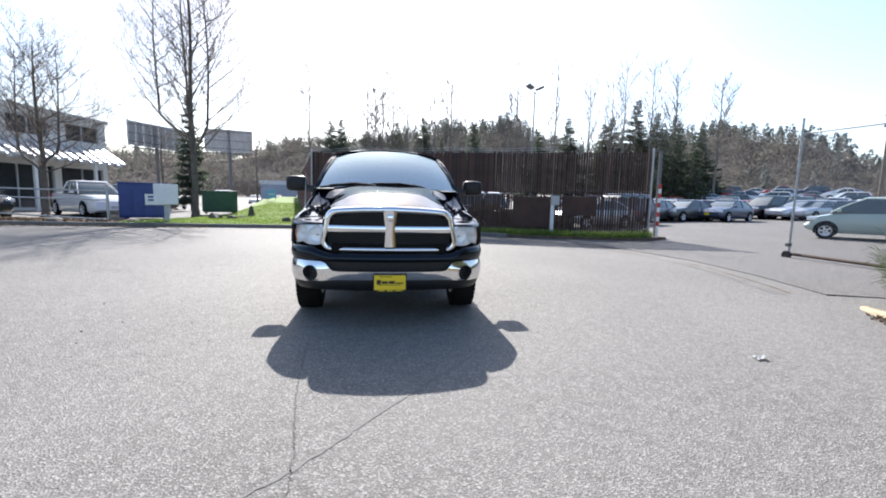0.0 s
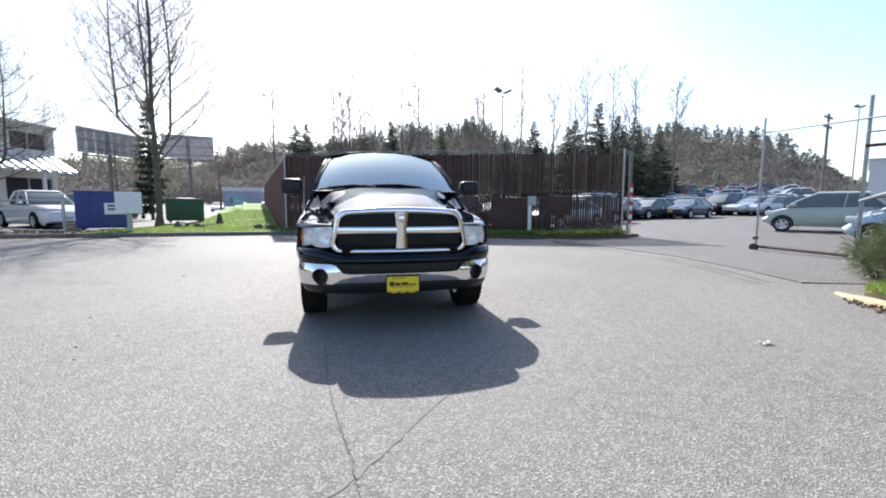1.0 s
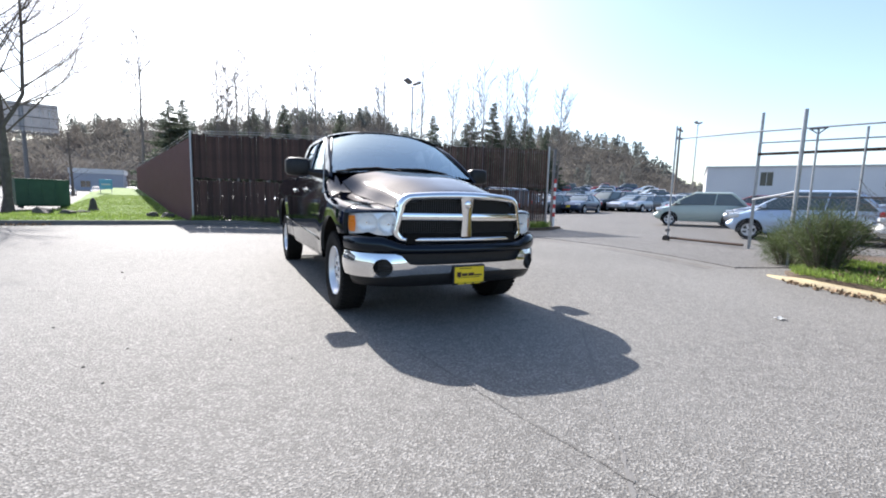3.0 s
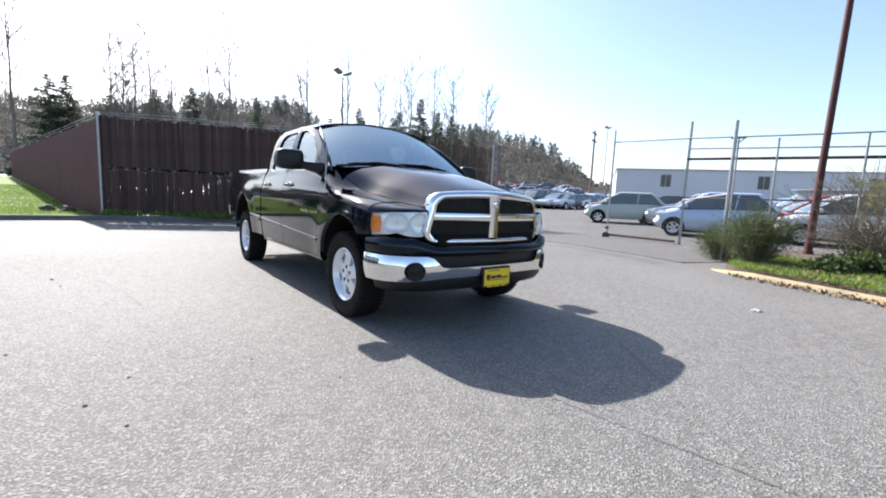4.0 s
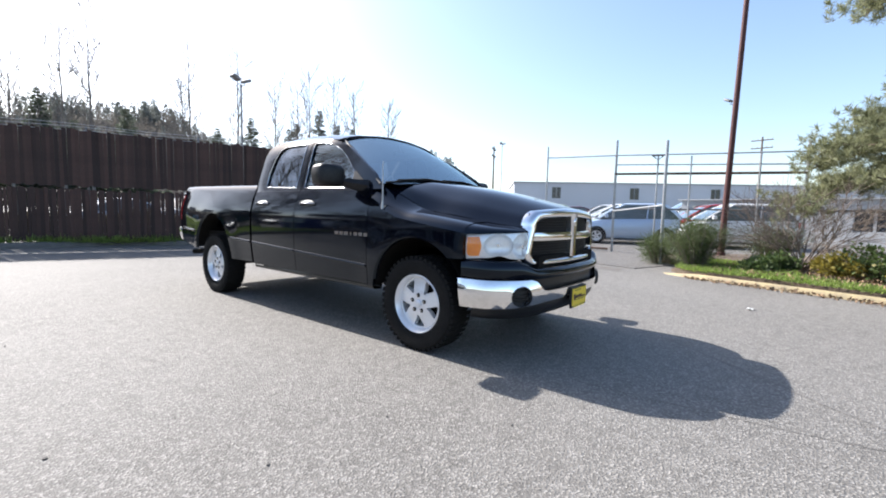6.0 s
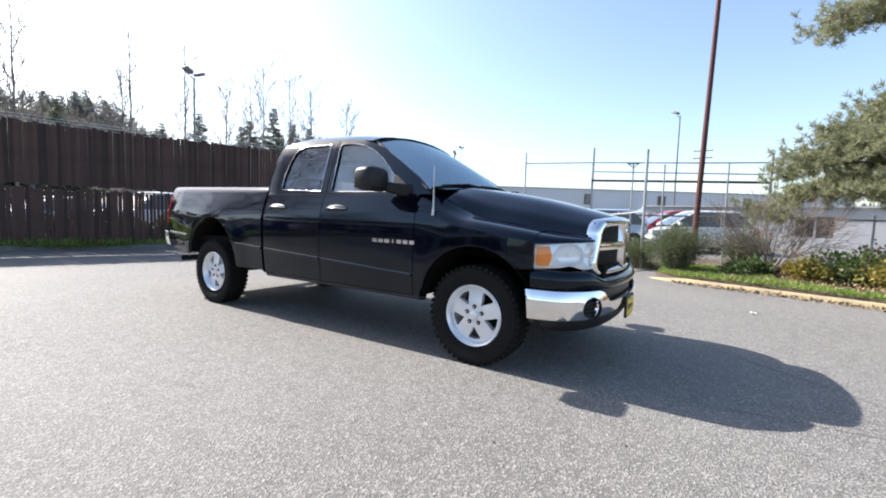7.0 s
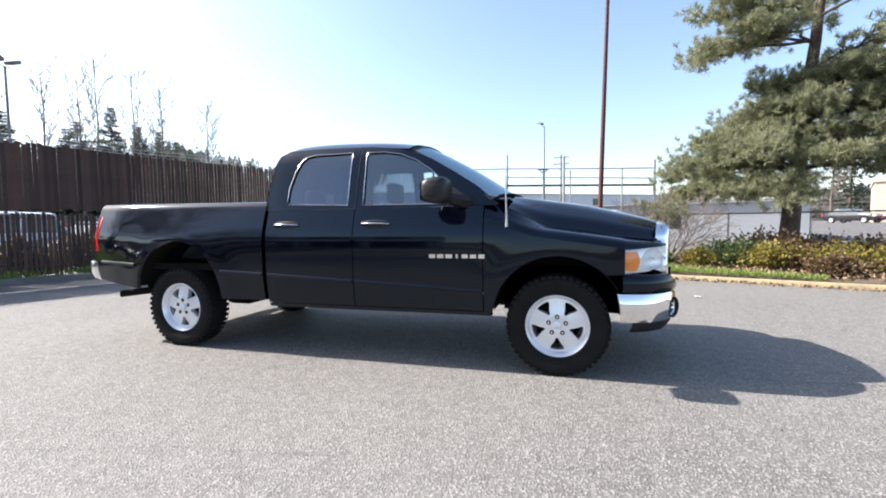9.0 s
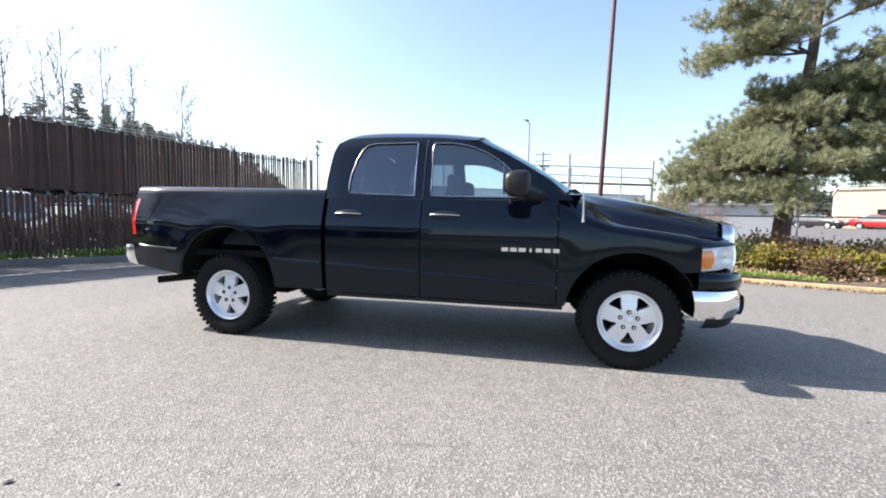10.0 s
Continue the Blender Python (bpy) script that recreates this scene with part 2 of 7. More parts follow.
def lathe(bm, prof, axis="x", centre=(0, 0, 0), seg=32):
    """Turns a profile of (along the axis, radius) round the axis."""
    rings = []
    for k in range(seg):
        a = k * math.tau / seg
        c, s = math.cos(a), math.sin(a)
        ring = []
        for u, r in prof:
            p = {"x": (u, r * c, r * s), "y": (r * c, u, r * s), "z": (r * c, r * s, u)}[axis]
            ring.append([p[i] + centre[i] for i in range(3)])
        rings.append(ring)
    vs = [[bm.verts.new(p) for p in r] for r in rings]
    for k in range(seg):
        r0, r1 = vs[k], vs[(k + 1) % seg]
        for i in range(len(prof) - 1):
            bm.faces.new((r0[i], r0[i + 1], r1[i + 1], r1[i]))
    bmesh.ops.remove_doubles(bm, verts=bm.verts, dist=1e-5)


def lerp(table, u):
    """Value at u of a table of (u, value) rows."""
    if u <= table[0][0]:
        return table[0][1]
    for (a, va), (b, vb) in zip(table, table[1:]):
        if u <= b:
            return va + (vb - va) * (u - a) / (b - a)
    return table[-1][1]


def ease(table, u):
    """As lerp, rounded at the rows."""
    if u <= table[0][0]:
        return table[0][1]
    for i, ((a, va), (b, vb)) in enumerate(zip(table, table[1:])):
        if u <= b:
            pa, pv = table[i - 1] if i else (a - (b - a), va)
            na, nv = table[i + 2] if i + 2 < len(table) else (b + (b - a), vb)
            ma, mb = (vb - pv) / (b - pa), (nv - va) / (na - a)
            h, s = b - a, (u - a) / (b - a)
            return (2 * s**3 - 3 * s**2 + 1) * va + (s**3 - 2 * s**2 + s) * h * ma + (-2 * s**3 + 3 * s**2) * vb + (s**3 - s**2) * h * mb
    return table[-1][1]


def gz(x, y):
    """Height of the ground: the turning place is level, the car lot rises gently away from it."""
    back = 0.09 * min(max(0.77 * x + 0.64 * y - 62.0, 0.0), 32.0)
    street = 0.03 * min(max(y - 68.0, 0.0), 38.0) * min(max((5.0 - x) / 8.0, 0.0), 1.0)
    street += 0.052 * min(max(y - 17.5, 0.0), 24.0) * min(max((-2.4 - x) / 2.2, 0.0), 1.0) * min(max((x + 13.5) / 3.5, 0.0), 1.0)
    return 0.021 * min(max(x - 7.0, 0.0), 38.0) + back * min(max((y - 12.0) / 15.0, 0.0), 1.0) + street


def rng_dirs(r, n):
    v = r.normal(size=(n, 3))
    return v / np.linalg.norm(v, axis=1, keepdims=True)


def flakes(name, centres, dirs, length, width, material, parent=None, seed=1, kind="", label="", spread=0.35):
    """Many small pointed leaves: one kite of two triangles at each centre, pointing along dirs."""
    r = np.random.default_rng(seed)
    n = len(centres)
    c = np.asarray(centres, float)
    d = np.asarray(dirs, float) + r.normal(size=(n, 3)) * spread
    d /= np.linalg.norm(d, axis=1, keepdims=True)
    s = np.cross(d, rng_dirs(r, n))
    s /= np.linalg.norm(s, axis=1, keepdims=True) + 1e-9
    ln = (np.asarray(length) * r.uniform(0.6, 1.3, n))[:, None]
    w = (np.asarray(width) * r.uniform(0.6, 1.3, n))[:, None]
    v = np.stack([c, c + d * ln * 0.45 + s * w, c + d * ln, c + d * ln * 0.45 - s * w], 1).reshape(-1, 3)
    me = bpy.data.meshes.new(name)
    me.vertices.add(4 * n), me.loops.add(4 * n), me.polygons.add(n)
    me.vertices.foreach_set("co", v.ravel())
    me.loops.foreach_set("vertex_index", np.arange(4 * n, dtype=np.int32))
    me.polygons.foreach_set("loop_start", np.arange(0, 4 * n, 4, dtype=np.int32))
    me.update(calc_edges=True)
    me.materials.append(material)
    ob = new(name, me)
    ob.parent = parent
    return tagged(ob, label=label, kind=kind)


def resample(pts, step, closed=False):
    pts = [Vector(p) for p in pts]
    if closed:
        pts = pts + [pts[0]]
    out = []
    for a, b in zip(pts, pts[1:]):
        k = max(1, round((b - a).length / step))
        out += [a.lerp(b, i / k) for i in range(k)]
    return out if closed else out + [pts[-1]]


def curve_pts(pts, n):
    """n points on a smooth line through the given ones."""
    us = list(range(len(pts)))
    return [tuple(ease([(u, p[k]) for u, p in zip(us, pts)], i * us[-1] / (n - 1)) for k in range(len(pts[0]))) for i in range(n)]


from mathutils import geometry


def inside(p, poly):
    x, y = p
    hit = False
    for (x0, y0), (x1, y1) in zip(poly, poly[1:] + poly[:1]):
        if (y0 > y) != (y1 > y) and x < x0 + (y - y0) * (x1 - x0) / (y1 - y0):
            hit = not hit
    return hit


def panel(bm, outline, fn, step=0.06, holes=(), inward=None):
    """A sheet bounded by a plane outline with holes, laid on the surface fn(u, v); inward: the turned-in edge."""
    loops = [[tuple(p) for p in resample([(*q, 0) for q in lp], step * 0.5, True)] for lp in (outline, *holes)]
    loops = [[(p[0], p[1]) for p in lp] for lp in loops]
    vs, es = [], []
    for lp in loops:
        k = len(vs)
        vs += lp
        es += [(k + i, k + (i + 1) % len(lp)) for i in range(len(lp))]
    ring = np.array(vs)
    us, ws = [p[0] for p in loops[0]], [p[1] for p in loops[0]]
    nu, nw = int((max(us) - min(us)) / step) + 1, int((max(ws) - min(ws)) / step) + 1
    for i in range(1, nu + 1):
        for j in range(1, nw + 1):
            p = (min(us) + (i - 0.5) * step, min(ws) + (j - 0.5) * step)
            if inside(p, loops[0]) and not any(inside(p, h) for h in loops[1:]) and np.min(np.hypot(ring[:, 0] - p[0], ring[:, 1] - p[1])) > step * 0.45:
                vs.append(p)
    co, _, fs, *_ = geometry.delaunay_2d_cdt([Vector(p) for p in vs], es, [], 0, 1e-6)
    made = [bm.verts.new(fn(p.x, p.y)) for p in co]
    faces = []
    for f in fs:
        c = sum((co[i] for i in f), Vector((0, 0))) / len(f)
        a, b = co[f[1]] - co[f[0]], co[f[2]] - co[f[0]]
        if abs(a.x * b.y - a.y * b.x) > 2e-5 and inside(c, loops[0]) and not any(inside(c, h) for h in loops[1:]):
            faces.append(bm.faces.new([made[i] for i in f]))
    for v in made:
        if not v.link_faces:
            bm.verts.remove(v)
    if inward is not None:
        border = list({e for f in faces for e in f.edges if len(e.link_faces) == 1})
        r = bmesh.ops.extrude_edge_only(bm, edges=border)
        for g in r["geom"]:
            if isinstance(g, bmesh.types.BMVert):
                g.co += Vector(inward)
    return faces


# ---- setting ----
def disc_axis(near, far, step, growth=1.25):
    out, d, s = [0.0], 0.0, step
    while d < far:
        s = s if d < near else s * growth
        d += s
        out.append(d)
    return out


ax = disc_axis(40, 1500, 2.0)
ax = [-a for a in ax[:0:-1]] + ax
verts = [(x, y, gz(x, y)) for x in ax for y in ax]
k = len(ax)
ground = tagged(obj("ground", verts, [(i * k + j, (i + 1) * k + j, (i + 1) * k + j + 1, i * k + j + 1) for i in range(k - 1) for j in range(k - 1)], ASPHALT, smooth=True), label="worn light grey asphalt of a turning place and car lot", category="ground", kind="structure")


def ribbon(name, pts, width, lift, material, parent, seed=3, wobble=0.0, label=""):
    r = random.Random(seed)
    bm = bmesh.new()
    pts = [Vector((*p, 0)) for p in pts]
    rows = []
    for i, p in enumerate(pts):
        d = (pts[min(i + 1, len(pts) - 1)] - pts[max(i - 1, 0)]).normalized()
        n = Vector((-d.y, d.x, 0))
        p = p + n * r.uniform(-wobble, wobble)
        w = width * r.uniform(0.5, 1.4) / 2 if wobble else width / 2
        rows.append([(q.x, q.y, gz(q.x, q.y) + lift) for q in (p - n * w, p + n * w)])
    loft(bm, rows, closed=False)
    return part(name, bm, material, parent, label)


# cracks and seams in the asphalt
ribbon("crack", curve_pts([(-0.70, -1.2), (-0.66, -1.8), (-0.61, -2.29), (-0.54, -2.7), (-0.49, -3.05), (-0.46, -3.6), (-0.40, -4.4)], 150), 0.006, 0.003, CRACKDARK, ground, 1, 0.009, "thin dark crack")
ribbon("crack", curve_pts([(0.8, -1.53), (0.44, -1.96), (0.05, -2.40), (-0.21, -2.72), (-0.49, -3.06), (-0.95, -3.5), (-1.6, -4.3)], 120), 0.022, 0.003, CRACK, ground, 2, 0.006, "dark sealed crack")
ribbon("crack", curve_pts([(-2.85, 3.2), (-2.75, 2.75), (-2.66, 2.41), (-2.51, 1.96), (-2.47, 1.64), (-2.35, 1.0)], 70), 0.004, 0.003, CRACK, ground, 4, 0.012)
SEAM = curve_pts([(3.3, 9.6), (4.6, 8.4), (5.6, 7.2), (6.2, 5.6), (6.35, 3.6), (6.05, 1.7), (5.65, 0.3)], 50)
ribbon("gutter", SEAM, 0.16, 0.004, KERB_GREY, ground, label="worn concrete gutter strip")
ribbon("gutter_joint", [(x + 0.24, y + 0.05) for x, y in SEAM], 0.05, 0.006, SOIL, ground, 6, 0.02)


def kerb(name, pts, material, label, h=0.14, w=0.16, ramp=0.0):
    """ramp: the length over which it rises from the ground at its first end."""
    bm = bmesh.new()
    v = [Vector((*p, 0)) for p in pts]
    rows = []
    for i, p in enumerate(v):
        d = (v[min(i + 1, len(v) - 1)] - v[max(i - 1, 0)]).normalized()
        n = Vector((-d.y, d.x, 0))
        g = gz(p.x, p.y) - (max(0.0, 1 - (p - v[0]).length / ramp) * h if ramp else 0.0)
        rows.append([p + n * a + Vector((0, 0, g + b)) for a, b in ((0, -0.05), (0.015, h - 0.03), (0.035, h - 0.008), (0.06, h), (w, h), (w, -0.05))])
    loft(bm, rows, closed=True, cap=True)
    return tagged(part(name, bm, material, None, smooth=40), label=label, category="kerb", kind="structure")


K_LEFT = curve_pts([(-34, 12.0), (-20, 12.3), (-11, 12.5), (-6, 12.6), (-3.2, 12.6), (-1.2, 12.55), (0.4, 12.2), (2.0, 11.3), (3.4, 10.2), (4.3, 9.4)], 70)
kerb("kerb_1", K_LEFT, KERB_GREY, "weathered grey concrete kerb along the lawn and fence")
K_RIGHT = curve_pts([(6.15, -0.32), (5.90, -0.52), (5.66, -0.92), (5.42, -1.5), (5.1, -2.4), (4.75, -3.4), (4.4, -4.4), (4.0, -5.8), (3.4, -8), (2.6, -12)], 70)[::-1]
kerb("kerb_2", [(x, y) for x, y in K_RIGHT[::-1]], KERB_YELLOW, "worn yellow painted kerb of the planting bed", h=0.085, w=0.105, ramp=0.9)

# lawn behind the kerb, soil bed behind the yellow kerb
def sheet(name, outline, z, material, label, category, kind="structure", step=0.5, bumpy=0.03, side=0.2):
    r = random.Random(7)
    bm = bmesh.new()
    panel(bm, outline, lambda x, y: (x, y, gz(x, y) + z + bumpy * noise.noise((x * 0.7, y * 0.7, 3.1))), step, inward=(0, 0, -side))
    return tagged(part(name, bm, material, None, smooth=50), label=label, category=category, kind=kind)


DIRT = [(-34, 12.2), (-20, 12.5), (-10.0, 12.70), (-9.8, 16.2), (-20, 15.2), (-34, 15)]
sheet("verge_soil", DIRT, 0.115, SOIL, "bare dirt verge with dry leaves behind the grey kerb", "verge", step=0.8)
LAWN = [(-10.0, 12.70), (-6, 12.78), (-3.2, 12.78), (-3.0, 13.3), (-3.9, 18), (-8.2, 40), (-11.0, 40), (-8.6, 24), (-8.2, 19.5), (-9.8, 16.4)]
lawn = sheet("lawn", LAWN, 0.12, GRASS, "bright green lawn behind the kerb beside the brown wall", "lawn", step=0.7)
STRIP = [(-3.2, 12.78), (-1.2, 12.73), (0.45, 12.38), (2.1, 11.46), (3.5, 10.36), (4.4, 9.55), (6.5, 9.0), (8.9, 8.2), (9.8, 8.5), (9.9, 8.95), (-2.9, 13.6)]
strip = sheet("fence_verge", STRIP, 0.10, SOIL, "soil and weeds under the slatted fence", "verge", step=0.5)
BED = [(7.6, -0.52), (6.5, -0.48), (5.92, -0.85), (5.62, -1.55), (5.27, -2.4), (4.92, -3.4), (4.57, -4.4), (4.17, -5.8), (3.6, -8), (2.8, -12), (9.5, -12), (10.6, -6), (11.0, -2.0), (9.6, 0.6), (8.3, 0.2)]
bed = sheet("planting_bed", BED, 0.105, SOIL, "planting bed with bark soil and fallen leaves behind the yellow kerb", "planting bed", step=0.45, bumpy=0.08)

LOT = [(6.75, 5.6), (6.95, 3.6), (6.7, 1.7), (6.3, 0.2), (7.6, -0.3), (8.3, 0.25), (9.6, 0.65), (11.1, -2.0), (10.7, -6), (30, -30), (70, -30), (80, 40), (40, 75), (14, 40), (11, 16), (10, 9.0), (9.0, 8.0), (6.3, 8.3), (6.0, 7.6)]
sheet("lot_pavement", LOT, 0.022, LOTASPHALT, "older darker asphalt of the car lot behind the gate", "pavement", step=1.2, bumpy=0.0, side=0.03)


# ---- slatted fence ----
F0, F1 = Vector((-2.86, 13.35, 0)), Vector((9.36, 8.87, 0))
fence = thing("slatted_fence", "tall chain-link fence filled with dark brown privacy slats, two tiers", "fence")
fd = (F1 - F0).normalized()
flen = (F1 - F0).length
fyaw = math.degrees(math.atan2(fd.y, fd.x))


def slat_mesh(name, w, h):
    bm = bmesh.new()
    box(bm, -w / 2, w / 2, -0.006, 0.006, 0, h)
    top = [v for v in bm.verts if v.co.z > h / 2 and v.co.x > 0]
    for v in top:
        v.co.z -= 0.02
    me = bpy.data.meshes.new(name)
    bm.to_mesh(me)
    bm.free()
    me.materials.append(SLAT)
    return me


low_slat, high_slat = slat_mesh("slat", 0.070, 1.40), slat_mesh("slat", 0.086, 1.50)
r = random.Random(11)
step = 0.0845
for i in range(int(flen / step)):
    d = 0.05 + i * step
    p = F0 + fd * d
    end = d / flen
    for me, z in ((low_slat, 0.14), (high_slat, 1.58)):
        if z < 1:
            sx = (r.uniform(1.12, 1.28) if r.random() < 0.86 else 0.85) if end < 0.36 else r.uniform(0.86, 1.02)
        else:
            sx = r.uniform(0.96, 1.02) if end < 0.58 else (r.uniform(0.76, 0.86) if end < 0.78 else 0.62)
        ob = new("slat", me)
        ob.parent = fence
        ob.matrix_basis = pose(p.x, p.y, z + r.uniform(-0.035, 0.035) + (0.03 if z > 1 else 0), r.uniform(-0.8, 0.8), r.uniform(-0.5, 0.5), fyaw + r.uniform(-5, 5)) @ Matrix.Diagonal((sx, 1, 1, 1))
for u0, u1, z0, z1 in ((0.632, 0.735, 0.34, 1.46), (0.768, 0.862, 0.82, 1.52)):
    bm = bmesh.new()
    box(bm, flen * u0, flen * u1, -0.045, -0.02, z0, z1, 0.004, m=Matrix.Translation(F0) @ Matrix.Rotation(math.radians(fyaw), 4, "Z"))
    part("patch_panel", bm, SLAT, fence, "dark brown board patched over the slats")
for i in range(6):
    d = flen * i / 5
    p = F0 + fd * min(max(d, 0.03), flen - 0.03) + Vector((fd.y, -fd.x, 0)) * (0.06 if i in (0, 5) else -0.06)
    bm = bmesh.new()
    tube(bm, [(p.x, p.y, 0), (p.x, p.y, 3.22)], 0.035 if i in (0, 5) else 0.028, 10)
    part("post", bm, GALV if i in (0, 5) else GALV_DARK, fence, "steel fence post", smooth=50)
for z in (0.35, 1.46, 1.72, 2.98):
    bm = bmesh.new()
    o = Vector((-fd.y, fd.x, 0)) * 0.035
    tube(bm, [F0 + o + Vector((0, 0, z)), F1 + o + Vector((0, 0, z))], 0.018, 8)
    part("rail", bm, GALV_DARK, fence)
for z, dy in ((3.08, 0.0), (3.16, 0.03), (3.23, 0.06)):
    bm = bmesh.new()
    tube(bm, [F0 + fd * (flen * t) + Vector((0, -dy, z + 0.02 * math.sin(t * 23 + z * 9))) for t in np.linspace(0, 0.75, 20)], 0.006, 4)
    part("barbed_wire", bm, GALV, fence, "thin barbed wire")

# side wall of the same fence, running away beside the lawn
W0, W1 = F0, Vector((-8.3, 40.0, 0))
wall = thing("slatted_side_fence", "brown slatted fence running away along the lawn", "fence")
wd = (W1 - W0).normalized()
bm = bmesh.new()
wn_ = Vector((-wd.y, wd.x, 0))
n = 290
for i in range(n):
    a = W0 + wd * ((W1 - W0).length * i / n)
    b = W0 + wd * ((W1 - W0).length * (i + 0.96) / n)
    o = wn_ * (0.006 if i % 2 else 0.0)
    h = 3.0 + 0.015 * math.sin(i * 1.7)
    vs = [bm.verts.new(q) for q in (a + o, b + o, b + o + Vector((0, 0, h)), a + o + Vector((0, 0, h)), a + o - wn_ * 0.02, b + o - wn_ * 0.02, b + o - wn_ * 0.02 + Vector((0, 0, h)), a + o - wn_ * 0.02 + Vector((0, 0, h)))]
    for f in ((0, 1, 2, 3), (5, 4, 7, 6), (3, 2, 6, 7), (1, 0, 4, 5), (2, 1, 5, 6), (0, 3, 7, 4)):
        bm.faces.new([vs[j] for j in f])
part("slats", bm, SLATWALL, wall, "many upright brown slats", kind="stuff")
for z in (3.08, 3.18):
    bm = bmesh.new()
    tube(bm, [W0 + Vector((0, 0, z)), W1 + Vector((0, 0, z))], 0.006, 4)
    part("barbed_wire", bm, GALV, wall)
for i in range(1, 9):
    p = W0.lerp(W1, i / 8) - wn_ * 0.06
    bm = bmesh.new()
    tube(bm, [p, p + Vector((0, 0, 3.1))], 0.03, 8)
    part("post", bm, GALV, wall)

# red and white barrier post and lamp post at the end of the fence
bp = thing("barrier_post", "upright barrier post with red and white bands at the fence end", "barrier post")
for i in range(9):
    bm = bmesh.new()
    box(bm, 9.42, 9.50, 8.52, 8.58, 0.55 + i * 0.16, 0.705 + i * 0.16, 0.004)
    part("band", bm, REDPAINT if i % 2 == 0 else WHITEPAINT, bp, "red band" if i % 2 == 0 else "white band")
bm = bmesh.new()
box(bm, 9.425, 9.495, 8.525, 8.575, 0.02, 0.55)
part("foot", bm, WHITEPAINT, bp)
ep = thing("end_post", "weathered square steel post closing the slatted fence", "post")
bm = bmesh.new()
box(bm, 9.50, 9.59, 8.72, 8.81, 0.0, 3.12, 0.006)
part("shaft", bm, GALV_DARK, ep)
bm = bmesh.new()
box(bm, 9.34, 9.62, 8.735, 8.775, 3.10, 3.14, 0.004)
part("top_bar", bm, GALV_DARK, ep)
bm = bmesh.new()
box(bm, 9.40, 9.95, 8.45, 8.80, -0.02, 0.10, 0.03)
part("base_block", bm, KERB_GREY, ep)


# ---- the pickup truck: centred on x = 0, front axle at y = 0, nose towards -y ----
# blue of the reflected sky is put into the base colour and specular tint
PAINT = surf("black_car_paint", (0.0011, 0.0016, 0.0042), (0.0016, 0.0023, 0.0058), 3, 0.06, 0.0, spec=0.41)
PAINT.node_tree.nodes["Principled BSDF"].inputs["Specular Tint"].default_value = (0.72, 0.87, 1.0, 1)
CHROME = surf("chrome", (0.80, 0.80, 0.80), (0.86, 0.86, 0.86), 3, 0.06, 1.0)
DARKCHROME = surf("aged_chrome", (0.42, 0.43, 0.45), (0.55, 0.56, 0.58), 9, 0.2, 1.0)
ALLOY = surf("silver_alloy", (0.74, 0.75, 0.77), (0.82, 0.83, 0.85), 9, 0.26, 0.45)
RUBBER = surf("tyre_rubber", (0.008, 0.008, 0.008), (0.013, 0.0125, 0.012), 9, 0.85, bump=0.3, spec=0.15)
TRIM = surf("black_plastic_trim", (0.010, 0.010, 0.011), (0.016, 0.016, 0.017), 30, 0.42, bump=0.1, spec=0.3)
UNDER = surf("underbody_steel", (0.006, 0.0055, 0.005), (0.012, 0.011, 0.010), 9, 0.85, spec=0.12)
AMBER = surf("amber_lens", (0.86, 0.25, 0.02), (0.94, 0.33, 0.035), 20, 0.15, coat=1.0)
TAILRED = surf("red_lens", (0.45, 0.008, 0.01), (0.55, 0.012, 0.015), 20, 0.12, coat=1.0)
REFLECT = surf("lamp_reflector", (0.80, 0.81, 0.83), (0.88, 0.89, 0.90), 30, 0.22, 0.25)
# grey cloth darkened: shade inside the cab is put into its colour
SEATGREY = surf("shaded_grey_cloth", (0.022, 0.022, 0.024), (0.036, 0.036, 0.038), 30, 0.9, bump=0.2)
PLATEYELLOW = surf("yellow_plate", (0.80, 0.56, 0.01), (0.86, 0.62, 0.02), 9, 0.4)
PLATEINK = surf("dark_plate_print", (0.035, 0.01, 0.008), (0.05, 0.015, 0.01), 9, 0.5)
WIPERBLACK = surf("matt_black_rubber", (0.008, 0.008, 0.009), (0.013, 0.013, 0.014), 20, 0.85, spec=0.15)
LENS = glass_mat("clear_lens", (0.97, 0.98, 0.99), ior=1.38)
LAMPSILVER = surf("lamp_silver", (0.78, 0.79, 0.80), (0.88, 0.89, 0.90), 30, 0.25, 0.35)
# blue sheen and high ior paint the sky's reflection onto these panes
GLASS = glass_mat("car_glass", (0.80, 0.90, 0.90), ior=2.2, sheen=(0.86, 0.96, 1.0))
SHIELD = glass_mat("sky_sheen_windshield_glass", (0.74, 0.84, 0.83), ior=5.2, sheen=(0.76, 0.94, 1.0))
PRIVACY = glass_mat("dark_privacy_glass", (0.16, 0.19, 0.24), ior=2.15, sheen=(0.78, 0.88, 1.0))


def arc(cy, cz, r, a0, a1, n=20, ry=None):
    return [(cy + (ry or r) * math.cos(radians(a0 + (a1 - a0) * i / n)), cz + r * math.sin(radians(a0 + (a1 - a0) * i / n))) for i in range(n + 1)]


SIDE = [(0.40, 0.950), (0.50, 0.964), (0.62, 0.979), (0.70, 0.986), (0.85, 0.990), (0.98, 0.991), (1.06, 0.988), (1.10, 0.981), (1.20, 0.954), (1.30, 0.920), (1.36, 0.894), (1.42, 0.860)]
PLAN = [(-0.95, -0.19), (-0.80, -0.105), (-0.62, -0.045), (-0.40, -0.008), (-0.2, 0.0), (4.3, 0.0), (4.75, -0.035)]
ARCH_F, ARCH_R = (0.0, 0.43, 0.485), (3.56, 0.525, 0.515)
MOULD = lambda y: 0.607 + 0.0463 * y   # height of the side moulding


